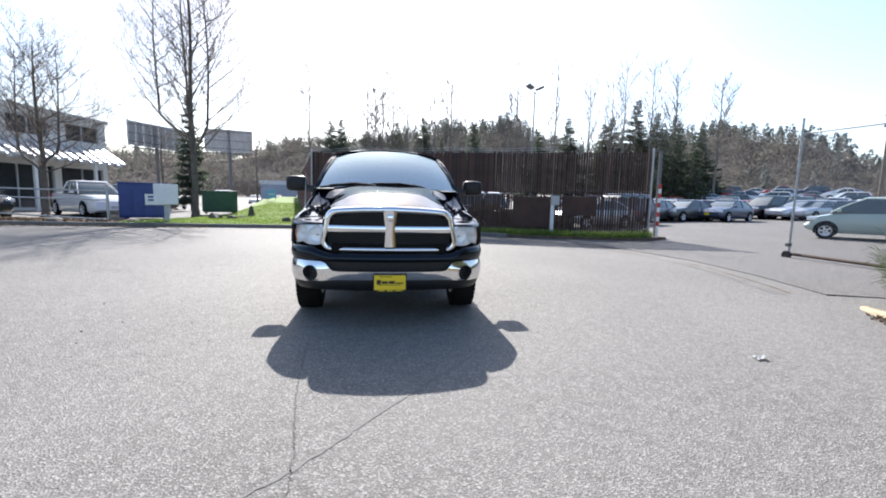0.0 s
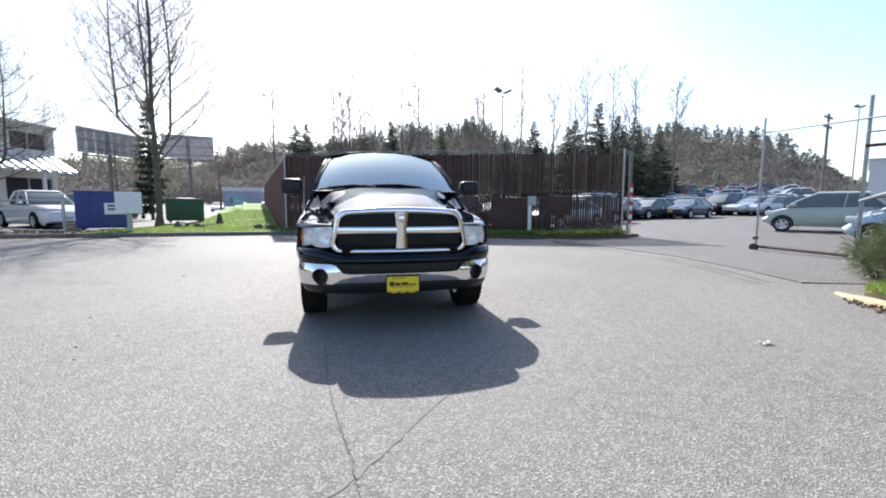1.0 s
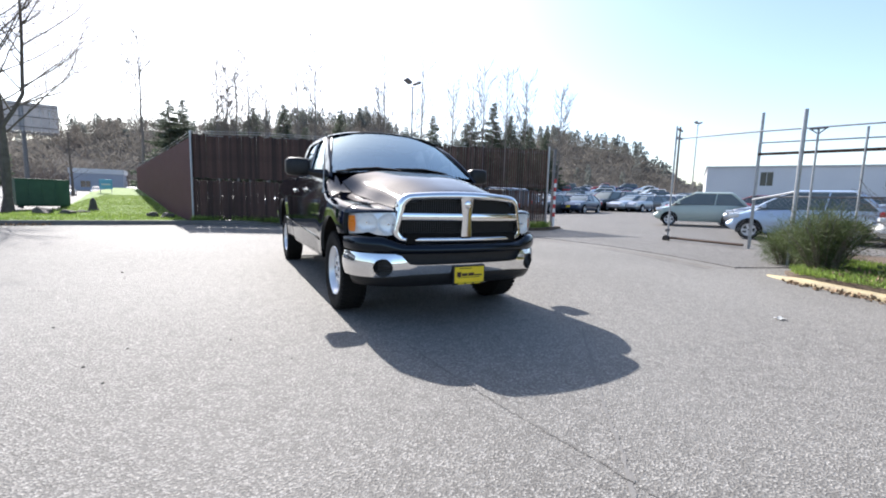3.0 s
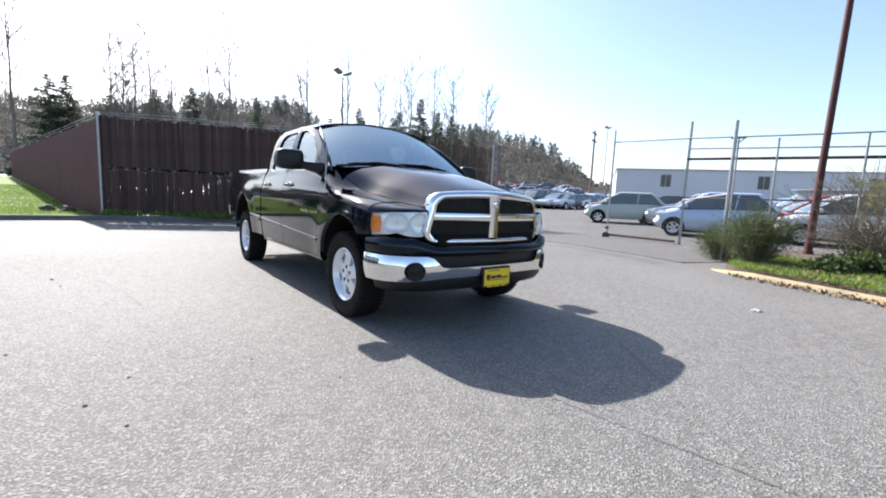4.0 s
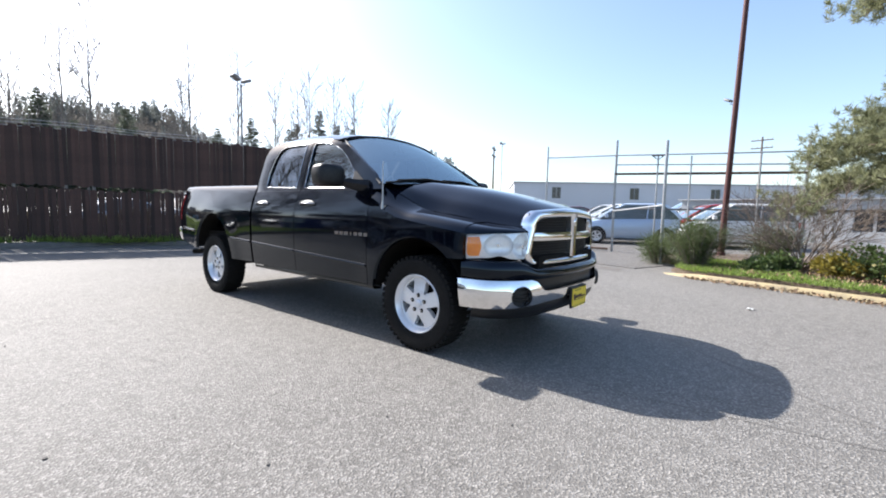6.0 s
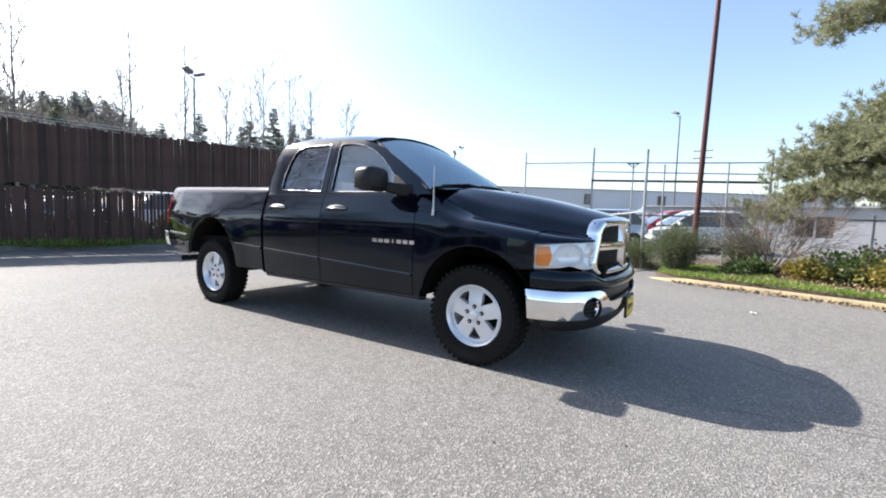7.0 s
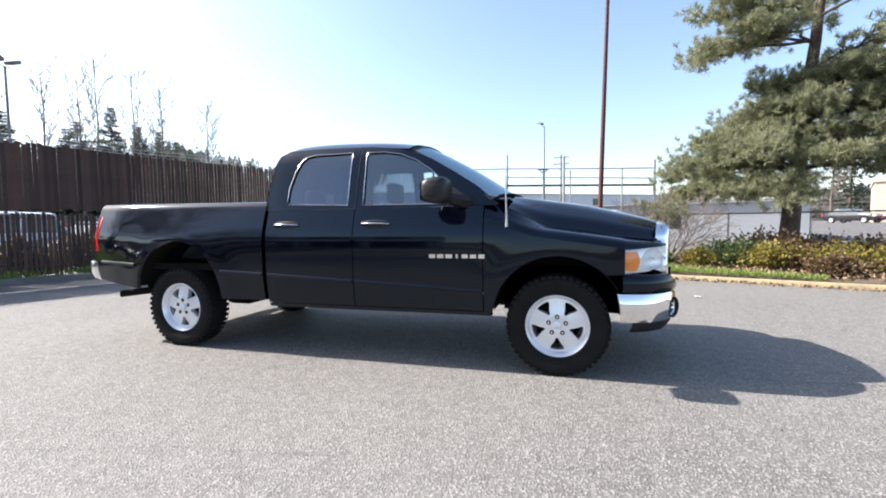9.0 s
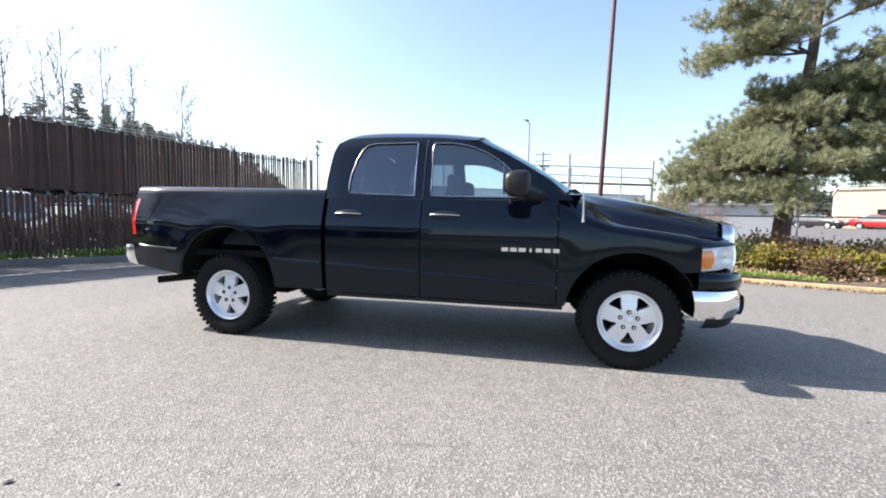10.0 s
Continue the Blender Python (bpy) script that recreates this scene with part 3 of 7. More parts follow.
def side_w(y, z):
    """Half width of the lower body."""
    w = ease(SIDE, z) + ease(PLAN, y)
    for cy, cz, r in (ARCH_F, ARCH_R):
        d = math.hypot(y - cy, z - cz) - r
        w += 0.016 * math.exp(-(max(d, 0) / 0.17) ** 2) * (1 if z > 0.45 else 0.5)
    return w


ZF = [(-0.85, 0.99), (-0.72, 0.998), (-0.55, 1.017), (-0.3, 1.055), (0.0, 1.098), (0.125, 1.110), (0.25, 1.145), (0.36, 1.187), (0.47, 1.225), (0.55, 1.245)]
ZE = [(-0.87, 1.008), (-0.78, 1.012), (-0.67, 1.022), (-0.55, 1.034), (-0.42, 1.052), (-0.30, 1.074), (-0.18, 1.093), (0.0, 1.118), (0.125, 1.155), (0.25, 1.215), (0.36, 1.275), (0.47, 1.325), (0.55, 1.355)]   # edge of the hood
HOODW = [(-0.9, 0.605), (-0.7, 0.636), (-0.3, 0.697), (0.0, 0.742), (0.25, 0.787), (0.55, 0.845)]
BULGE = [(0.0, 0.0), (0.32, 0.03), (0.58, 0.21), (0.78, 0.48), (0.87, 0.64), (1.0, 1.0)]
ZC = [(-0.875, 1.135), (-0.84, 1.158), (-0.78, 1.18), (-0.6, 1.228), (-0.25, 1.31), (0.18, 1.378), (0.5, 1.408)]
GREEN = [(1.28, 0.929), (1.34, 0.906), (1.45, 0.876), (1.60, 0.833), (1.72, 0.794), (1.80, 0.758), (1.866, 0.706)]


def green_w(y, z):
    """Half width of the cab's upper part."""
    return ease(GREEN, z) - 0.10 * max(0.0, 0.9 - y) ** 2 - 0.25 * max(0.0, y - 2.40) ** 2


truck = thing("pickup_truck", "black crew-cab pickup truck with chrome grille and alloy wheels", "pickup truck")

for s in (-1, 1):
    inn = (-s * 0.03, 0, 0)
    wrap = lambda y, z: (s * side_w(y, z), y, z)
    # front fender, with its rolled top
    bm = bmesh.new()
    low = [(0.548, 0.47), (0.548, 1.180)] + [(y, ease(ZF, y) - 0.065) for y in (0.4, 0.2, 0.0, -0.2, -0.4, -0.465)]
    low += [(-0.465, 0.78), (-0.335, 0.775)] + arc(*ARCH_F, 133, 9, 24) + [(0.49, 0.47)]
    panel(bm, low, wrap, 0.05, inward=inn)
    rows = []
    for i in range(28):
        y = 0.548 - i * (0.548 + 0.465) / 27
        zf, w = ease(ZF, y), side_w(y, ease(ZF, y) - 0.065)
        edge = ease(HOODW, y) + 0.006
        k, rise = min(1.0, (w - edge) / 0.25), lerp([(0.0, 0.0), (0.25, 0.05), (0.55, 0.09)], y)
        sec = [(w, zf - 0.065), (w - 0.012 * k, zf - 0.04), (w - 0.035 * k, zf - 0.016), (w - 0.08 * k, zf + 0.06 * rise), (w - 0.14 * k, zf + 0.008 + 0.3 * rise), ((w - 0.14 * k + edge) / 2, zf + 0.014 + 0.66 * rise), (edge, zf + 0.016 + rise), (edge - 0.004, zf - 0.02)]
        rows.append([(s * x, y, z) for x, z in sec])
    loft(bm, rows, closed=False)
    part("fender", bm, PAINT, truck, smooth=40)
    # doors
    for name, y0, y1 in (("front_door", 0.556, 1.662), ("rear_door", 1.670, 2.53)):
        bm = bmesh.new()
        panel(bm, [(y0, 0.475), (y1, 0.475), (y1, 1.300), (y0, 1.300)], wrap, 0.055, inward=inn)
        door = part(name, bm, PAINT, truck, smooth=40)
        bm = bmesh.new()
        hy = 1.46 if name == "front_door" else 2.32
        hx = side_w(hy, 1.165)
        ring = [(s * (hx + 0.004), hy + 0.135 * math.cos(a), 1.168 + 0.034 * math.sin(a)) for a in [k * math.tau / 20 for k in range(20)]]
        ring2 = [(s * (hx + 0.012), hy + 0.125 * math.cos(a), 1.168 + 0.027 * math.sin(a)) for a in [k * math.tau / 20 for k in range(20)]]
        ring3 = [(s * (hx - 0.012), hy + 0.10 * math.cos(a), 1.165 + 0.018 * math.sin(a)) for a in [k * math.tau / 20 for k in range(20)]]
        loft(bm, [ring, ring2, ring3], cap=True)
        part("door_handle", bm, TRIM, door, "dark door handle dish", smooth=50)
        bm = bmesh.new()
        tube(bm, [(s * (hx + 0.008), hy - 0.125, 1.168), (s * (hx + 0.030), hy - 0.095, 1.172), (s * (hx + 0.036), hy, 1.175), (s * (hx + 0.030), hy + 0.095, 1.172), (s * (hx + 0.008), hy + 0.125, 1.168)], [0.004, 0.007, 0.0075, 0.007, 0.004], 8)
        part("door_pull", bm, DARKCHROME, door, "chrome pull bar", smooth=50)
        bm = bmesh.new()
        loft(bm, [[(s * (side_w(y, MOULD(y) + dz) + dx), y, MOULD(y) + dz) for dx, dz in ((0.0, 0.017), (0.011, 0.006), (0.011, -0.006), (0.0, -0.013))] for y in np.linspace(y0 + 0.01, y1 - 0.01, 12)], closed=False)
        part("side_moulding", bm, PAINT, door, "glossy black strip", smooth=70)
    # rocker panel under the doors
    bm = bmesh.new()
    loft(bm, [[(s * (side_w(y, 0.47) - 0.004), y, 0.468), (s * (side_w(y, 0.44) - 0.012), y, 0.435), (s * 0.86, y, 0.425), (s * 0.84, y, 0.50)] for y in np.linspace(0.50, 2.53, 10)], closed=False)
    part("rocker_panel", bm, PAINT, truck, smooth=50)
    # cab frame round the side windows
    win_f = [(0.86, 1.322), (1.60, 1.330), (1.605, 1.60), (1.615, 1.775), (1.60, 1.795), (1.45, 1.792), (1.30, 1.765), (1.15, 1.705), (1.02, 1.62), (0.92, 1.53), (0.86, 1.47)]
    win_r = [(1.745, 1.333), (2.33, 1.352), (2.352, 1.372), (2.348, 1.50), (2.31, 1.65), (2.265, 1.745), (2.22, 1.785), (2.14, 1.803), (1.765, 1.803), (1.752, 1.79)]
    out = [(0.44, 1.302), (2.580, 1.302), (2.576, 1.42), (2.566, 1.58), (2.550, 1.72), (2.515, 1.815), (2.43, 1.864), (2.1, 1.866), (1.6, 1.852), (1.35, 1.822), (1.18, 1.779), (1.0, 1.70), (0.80, 1.58), (0.60, 1.45)]
    gw = lambda y, z: (s * green_w(y, z), y, z)
    bm = bmesh.new()
    panel(bm, out, gw, 0.05, holes=[win_f, win_r], inward=(-s * 0.025, 0, 0))
    cabside = part("cab_side_frame", bm, PAINT, truck, smooth=40)
    bm = bmesh.new()
    tube(bm, [(s * (green_w(1.667, z) + 0.0015), 1.667, z) for z in np.linspace(1.305, 1.835, 10)], 0.004, 6)
    part("door_gap_seal", bm, TRIM, cabside)
    for nm, w, g in (("front_side_window", win_f, GLASS), ("rear_side_window", win_r, PRIVACY)):
        bm = bmesh.new()
        panel(bm, w, lambda y, z: (s * (green_w(y, z) - 0.016), y, z), 0.08)
        pane = part(nm, bm, g, truck, "clear side window glass" if g is GLASS else "dark tinted rear side window", smooth=60)
        pane.visible_shadow = False
        bm = bmesh.new()
        loop = [(s * (green_w(p.x, p.y) + 0.001), p.x, p.y) for p in resample([(*q, 0) for q in w], 0.05, True)]
        tube(bm, loop + [loop[0]], 0.0034, 6, cap=False)
        part("window_trim", bm, DARKCHROME, pane, "bright metal window trim", smooth=60)
    bm = bmesh.new()
    tube(bm, [(s * (green_w(1.20, z) - 0.03), 0.985 + (z - 1.35) * 0.05, z) for z in np.linspace(1.35, 1.60, 4)], 0.008, 6)
    part("vent_bar", bm, TRIM, cabside)
    # bed side
    bm = bmesh.new()
    ztop = lambda y: 1.335 + 0.03 * (y - 2.57) / 2.1
    bed = [(2.57, 0.49), (3.04, 0.49)] + arc(*ARCH_R, 180, 0, 28) + [(4.082, 0.56), (4.46, 0.615), (4.60, 0.635), (4.66, 0.80), (4.665, ztop(4.665) - 0.045), (2.57, ztop(2.57) - 0.045)]
    panel(bm, bed, wrap, 0.055, inward=None)
    bedside = part("bed_side", bm, PAINT, truck, smooth=40)
    bm = bmesh.new()
    secs = []
    for y in np.linspace(2.57, 4.665, 22):
        z, w = ztop(y), side_w(y, ztop(y) - 0.045)
        secs.append([(s * (w - a), y, z + b) for a, b in ((0.0, -0.047), (0.010, -0.018), (0.022, 0.008), (0.037, 0.029), (0.056, 0.043), (0.080, 0.050), (0.106, 0.050), (0.128, 0.042), (0.138, 0.02), (0.142, -0.02), (0.145, -0.50))])
    loft(bm, secs, closed=False)
    part("bed_rail", bm, PAINT, bedside, "rounded black top rail", smooth=60)
    bm = bmesh.new()
    loft(bm, [[(s * (side_w(2.575, z) - d), 2.575, z) for d in (0.0, 0.1)] for z in np.linspace(0.49, 1.36, 12)], closed=False)
    part("bed_front_edge", bm, PAINT, bedside)
    for y0, y1 in ((2.58, 3.035), (4.085, 4.56)):
        bm = bmesh.new()
        loft(bm, [[(s * (side_w(y, MOULD(y) + dz) + dx), y, MOULD(y) + dz) for dx, dz in ((0.0, 0.017), (0.011, 0.006), (0.011, -0.006), (0.0, -0.013))] for y in np.linspace(y0, y1, 8)], closed=False)
        part("side_moulding", bm, PAINT, bedside, "glossy black strip", smooth=70)
    # arch lips and liners
    for nm, (cy, cz, r) in (("front_arch_lip", ARCH_F), ("rear_arch_lip", ARCH_R)):
        a = arc(cy, cz, r, 150 if cy == 0 else 178, 12 if cy == 0 else 4, 26)
        bm = bmesh.new()
        loft(bm, [[(s * (side_w(y, z) - d), cy + (y - cy) * k, cz + (z - cz) * k) for d, k in ((0.0, 1.0), (0.006, 0.985), (0.03, 0.97))] for y, z in a], closed=False)
        part(nm, bm, PAINT, truck, smooth=50)
        bm = bmesh.new()
        loft(bm, [[(s * x, cy + r * 0.985 * math.cos(t), cz + r * 0.985 * math.sin(t)) for x in (side_w(cy + r * math.cos(t), cz + r * math.sin(t)) - 0.02, 0.55)] for t in np.linspace(radians(182), radians(6), 24)], closed=False)
        c = [bm.verts.new((s * 0.55, cy + r * 0.985 * math.cos(t), cz + r * 0.985 * math.sin(t))) for t in np.linspace(radians(182), radians(6), 24)]
        bm.faces.new(c)
        part("wheel_liner", bm, UNDER, truck, "dark disc painting the shade of the wheel well liner", smooth=50)

# hood
bm = bmesh.new()
rows = []
for i in range(34):
    u = i / 33
    row = []
    for k in range(41):
        q = -1 + 2 * k / 40
        y_front, y_rear = -0.868 + 0.085 * abs(q) ** 2.2 + 0.05 * max(0.0, abs(q) - 0.78) / 0.22, 0.325 + 0.135 * abs(q) ** 2.2
        y = y_rear + (y_front - y_rear) * u
        zc, ze, p = ease(ZC, y), ease(ZE, y), abs(q)
        x, z = q * ease(HOODW, y), zc - (zc - ze) * ease(BULGE, p)
        z += 0.010 * math.exp(-((p - 0.50) / 0.12) ** 2) * (1 - u)
        row.append((x, y, z))
    rows.append(row)
loft(bm, rows, closed=False)
border = [e for e in bm.edges if len(e.link_faces) == 1]
r = bmesh.ops.extrude_edge_only(bm, edges=border)
for g in r["geom"]:
    if isinstance(g, bmesh.types.BMVert):
        g.co += Vector((-0.012 * math.copysign(1, g.co.x) if abs(g.co.x) > 0.5 else 0, 0, -0.03))
part("hood", bm, PAINT, truck, smooth=45)

# cowl, windshield, wipers
bm = bmesh.new()
loft(bm, [[(x, 0.33 + 0.16 * (abs(x) / 0.905) ** 2.2 + d, 1.352 - 0.05 * (abs(x) / 0.9) ** 2 + h) for d, h in ((-0.04, -0.05), (-0.02, -0.012), (0.03, -0.008), (0.08, -0.03))] for x in np.linspace(-0.84, 0.84, 21)], closed=False)
part("cowl", bm, TRIM, truck, smooth=50)


def shield(u, v, lift=0.0):
    """The windshield: u across from -1 to 1, v from its foot to its head."""
    xb, xt = 0.885, 0.70
    a = Vector((u * xb, 0.34 + 0.16 * abs(u) ** 2.2, 1.385 - 0.045 * u * u))
    b = Vector((u * xt, 1.20 + 0.03 * abs(u) ** 2.4, 1.906 - 0.100 * abs(u) ** 2.4))
    p = a.lerp(b, v)
    return p + Vector((0, -0.35, 0.55)) * (0.036 * math.sin(math.pi * v) * (1 - 0.3 * u * u) + lift)


bm = bmesh.new()
loft(bm, [[shield(u, v) for u in np.linspace(-1, 1, 25)] for v in np.linspace(0, 1, 15)], closed=False)
pane = part("windshield", bm, SHIELD, truck, "clear curved windshield glass", smooth=60)
pane.visible_shadow = False
for s in (-1, 1):
    bm = bmesh.new()
    tube(bm, [shield(s * 1.0, v, 0.006) for v in np.linspace(0, 1, 12)], 0.013, 6)
    part("windshield_moulding", bm, TRIM, truck, smooth=60)
bm = bmesh.new()
tube(bm, [shield(u, 1.0, 0.002) for u in np.linspace(-1, 1, 20)], 0.012, 6)
part("windshield_header", bm, PAINT, truck, smooth=60)
for u0, u1 in ((0.55, -0.22), (-0.12, -0.82)):
    bm = bmesh.new()
    tube(bm, [shield(u0, -0.05, 0.02), shield(u0 - 0.1, 0.0, 0.03), shield((u0 + u1) / 2, 0.045, 0.03), shield(u1, 0.04, 0.025)], [0.014, 0.012, 0.009, 0.006], 6)
    wiper = part("wiper", bm, WIPERBLACK, truck, smooth=60)
    bm = bmesh.new()
    tube(bm, [shield(u0 - 0.16, 0.045, 0.012), shield((u0 + u1) / 2, 0.05, 0.014), shield(u1 - 0.12, 0.02, 0.012)], 0.009, 5)
    part("wiper_blade", bm, WIPERBLACK, wiper)

# pillars between windshield and side frames
PILLAR = [(1.30, 0.42), (1.32, 0.44), (1.45, 0.60), (1.58, 0.80), (1.70, 1.0), (1.775, 1.18), (1.815, 1.35), (1.84, 1.45)]
for s in (-1, 1):
    bm = bmesh.new()
    rows = []
    for v in np.linspace(-0.06, 1.0, 22):
        a = shield(s * 1.0, v) - Vector((s * 0.004, 0, 0))
        yb = lerp(PILLAR, a.z)
        b = Vector((s * (green_w(yb, a.z) - 0.001), yb + 0.012, a.z))
        out = Vector((s * 0.6, -0.5, 0.4)) * 0.014
        rows.append([tuple(a.lerp(b, u) + out * math.sin(math.pi * u)) for u in np.linspace(0, 1, 7)])
    loft(bm, rows, closed=False)
    part("windshield_pillar", bm, PAINT, truck, smooth=50)

# roof and back of the cab
ROOF = [(1.06, 1.876), (1.2, 1.904), (1.45, 1.942), (1.8, 1.970), (2.1, 1.980), (2.3, 1.977), (2.42, 1.960), (2.49, 1.915)]
bm = bmesh.new()
rows = []
for i in range(24):
    row = []
    for k in range(27):
        q = -1 + 2 * k / 26
        y0, y1 = 1.20 + 0.03 * abs(q) ** 2.4, 2.500 - 0.045 * q * q
        y = y0 + (y1 - y0) * i / 23
        zc = ease(ROOF, y)
        ze = lerp([(1.1, 1.800), (1.35, 1.822), (1.6, 1.852), (2.1, 1.866), (2.43, 1.864), (2.50, 1.830)], y)
        xe = green_w(max(y, 1.2), ze)
        row.append((q * xe, y, zc - (zc - ze) * abs(q) ** 3.4))
    rows.append(row)
loft(bm, rows, closed=False)
part("roof", bm, PAINT, truck, smooth=50)
back = lambda x, z: (x, lerp([(1.30, 2.578), (1.5, 2.572), (1.70, 2.548), (1.80, 2.508), (1.89, 2.49)], z), z)
bm = bmesh.new()
rear_glass = [(-0.62, 1.40), (0.62, 1.40), (0.58, 1.74), (-0.58, 1.74)]
panel(bm, [(-0.915, 1.30), (0.915, 1.30), (0.83, 1.60), (0.755, 1.80), (0.69, 1.84), (0.3, 1.885), (-0.3, 1.885), (-0.69, 1.84), (-0.755, 1.80), (-0.83, 1.60)], back, 0.09, holes=[rear_glass])
panel(bm, [(-0.92, 0.55), (0.92, 0.55), (0.92, 1.30), (-0.92, 1.30)], lambda x, z: (x, 2.575, z), 0.2)
part("cab_back", bm, PAINT, truck, smooth=50)
bm = bmesh.new()
panel(bm, rear_glass, lambda x, z: (back(x, z)[0], back(x, z)[1] - 0.012, z), 0.2)
pane = part("rear_window", bm, PRIVACY, truck, "dark tinted back window glass", smooth=60)
pane.visible_shadow = False

# bed floor, tailgate, tail lamps, rear bumper
bm = bmesh.new()
box(bm, -0.85, 0.85, 2.60, 4.62, 0.74, 0.80)
box(bm, -0.85, 0.85, 2.60, 2.64, 0.80, 1.33)
part("bed_floor", bm, UNDER, truck)
bm = bmesh.new()
box(bm, -0.80, 0.80, 4.60, 4.68, 0.80, 1.385, 0.02)
gate = part("tailgate", bm, PAINT, truck, smooth=40)
bm = bmesh.new()
box(bm, -0.12, 0.12, 4.68, 4.70, 1.20, 1.26, 0.008)
part("tailgate_handle", bm, TRIM, gate)
for s in (-1, 1):
    bm = bmesh.new()
    loft(bm, [[(s * (side_w(4.6, z) + 0.003), 4.595 + 0.012 * math.sin(math.pi * (z - 0.93) / 0.35), z), (s * (side_w(4.66, z) - 0.0), 4.655, z), (s * (side_w(4.66, z) - 0.03), 4.69, z), (s * 0.83, 4.70, z)] for z in np.linspace(0.935, 1.285, 12)], closed=False)
    part("tail_lamp", bm, TAILRED, truck, "red tail lamp", smooth=50)
RB = [(-0.955, 4.60), (-0.970, 4.68), (-0.960, 4.755), (-0.90, 4.815), (-0.75, 4.845), (-0.4, 4.86), (0.4, 4.86), (0.75, 4.845), (0.90, 4.815), (0.960, 4.755), (0.970, 4.68), (0.955, 4.60)]
bm = bmesh.new()
loft(bm, [[(x * (1 - d * 0.5), y - d, z) for z, d in ((0.825, 0.06), (0.828, 0.015), (0.80, 0.0), (0.72, 0.012), (0.65, 0.040), (0.625, 0.09))] for x, y in curve_pts(RB, 40)], closed=False)
part("rear_bumper", bm, CHROME, truck, "chrome rear bumper", smooth=50)

# grille
gy = lambda x: -0.872 + 0.22 * abs(x) ** 2.2


def grille_loop(w_top, w_bot, z0, z1, r, y_off, n=12):
    """A rounded trapezium on the curved face of the grille."""
    pts = []
    for (cx, cz, a0) in ((w_bot - r, z0 + r, -90), (w_top - r, z1 - r, 0), (-w_top + r, z1 - r, 90), (-w_bot + r, z0 + r, 180)):
        pts += [(cx + r * math.cos(radians(a0 + 90 * i / n)), cz + r * math.sin(radians(a0 + 90 * i / n))) for i in range(n + 1)]
    pts = resample([(p[0], p[1], 0) for p in pts], 0.035, True)
    crown = lambda x, z: 0.042 * (1 - (x / 0.62) ** 2) * max(0.0, (z - 0.95) / 0.2)
    return [(p.x, gy(p.x) + y_off, p.y + crown(p.x, p.y)) for p in pts]


def ring_match(loops, n=160):
    out = []
    for lp in loops:
        v = [Vector(p) for p in lp]
        c = sum(v, Vector()) / len(v)
        ang = sorted((math.atan2((p.z - c.z) * 1.9, p.x - c.x), i) for i, p in enumerate(v))
        row = []
        for k in range(n):
            a = -math.pi + math.tau * (k + 0.5) / n
            j = next((m for m, (b, _) in enumerate(ang) if b > a), 0)
            (b1, i1), (b0, i0) = ang[j], ang[j - 1]
            span = (b1 - b0) % math.tau
            row.append(v[i0].lerp(v[i1], ((a - b0) % math.tau) / span if span else 0))
        out.append(row)
    return out


bm = bmesh.new()
loops = ring_match([grille_loop(0.615, 0.665, 0.722, 1.125, 0.10, 0.07), grille_loop(0.618, 0.668, 0.719, 1.128, 0.10, 0.02), grille_loop(0.608, 0.658, 0.727, 1.120, 0.095, -0.008), grille_loop(0.587, 0.637, 0.746, 1.097, 0.08, -0.022), grille_loop(0.568, 0.614, 0.765, 1.078, 0.07, -0.014), grille_loop(0.558, 0.603, 0.773, 1.070, 0.065, 0.03)])
loft(bm, loops)
grille = part("grille", bm, CHROME, truck, "chrome crosshair grille surround", smooth=60)
bm = bmesh.new()
loft(bm, [[(sx * w, gy(0) + yy, z) for sx, w, yy in ((-1, 0.056 * k, 0.03), (-1, 0.053 * k, -0.012), (-1, 0.028 * k, -0.026), (1, 0.028 * k, -0.026), (1, 0.053 * k, -0.012), (1, 0.056 * k, 0.03))] for z, k in ((0.775, 1.0), (0.92, 0.85), (0.965, 0.9), (1.06, 1.1), (1.125, 1.25))], closed=False)
part("grille_upright", bm, CHROME, grille, "chrome upright bar", smooth=50)
bm = bmesh.new()
loft(bm, [[(x, gy(x) + yy, 0.944 + zz) for yy, zz in ((0.03, 0.032), (-0.006, 0.030), (-0.018, 0.0), (-0.006, -0.030), (0.03, -0.032))] for x in np.linspace(-0.585, 0.585, 25)], closed=False)
part("grille_crossbar", bm, CHROME, grille, "chrome crossbar", smooth=50)
bm = bmesh.new()
lathe(bm, [(-0.034, 0.0), (-0.033, 0.022), (-0.028, 0.034), (-0.018, 0.038)], "y", (0, gy(0), 1.055), 20)
part("emblem", bm, CHROME, grille, "plain shield-shaped emblem", smooth=60)
bm = bmesh.new()
for x in np.linspace(-0.582, 0.582, 59):
    box(bm, x - 0.0025, x + 0.0025, gy(x) + 0.030, gy(x) + 0.036, 0.775, 1.12)
for z in np.linspace(0.79, 1.10, 16):
    tube(bm, [(x, gy(x) + 0.033, z) for x in np.linspace(-0.59, 0.59, 13)], 0.0028, 4)
part("grille_mesh", bm, BLACKSTUFF, grille, "black mesh insert")
bm = bmesh.new()
loft(bm, [[(x, gy(x) + 0.10, z) for z in (0.755, 1.08)] for x in np.linspace(-0.575, 0.575, 13)], closed=False)
part("radiator_shroud", bm, UNDER, grille)

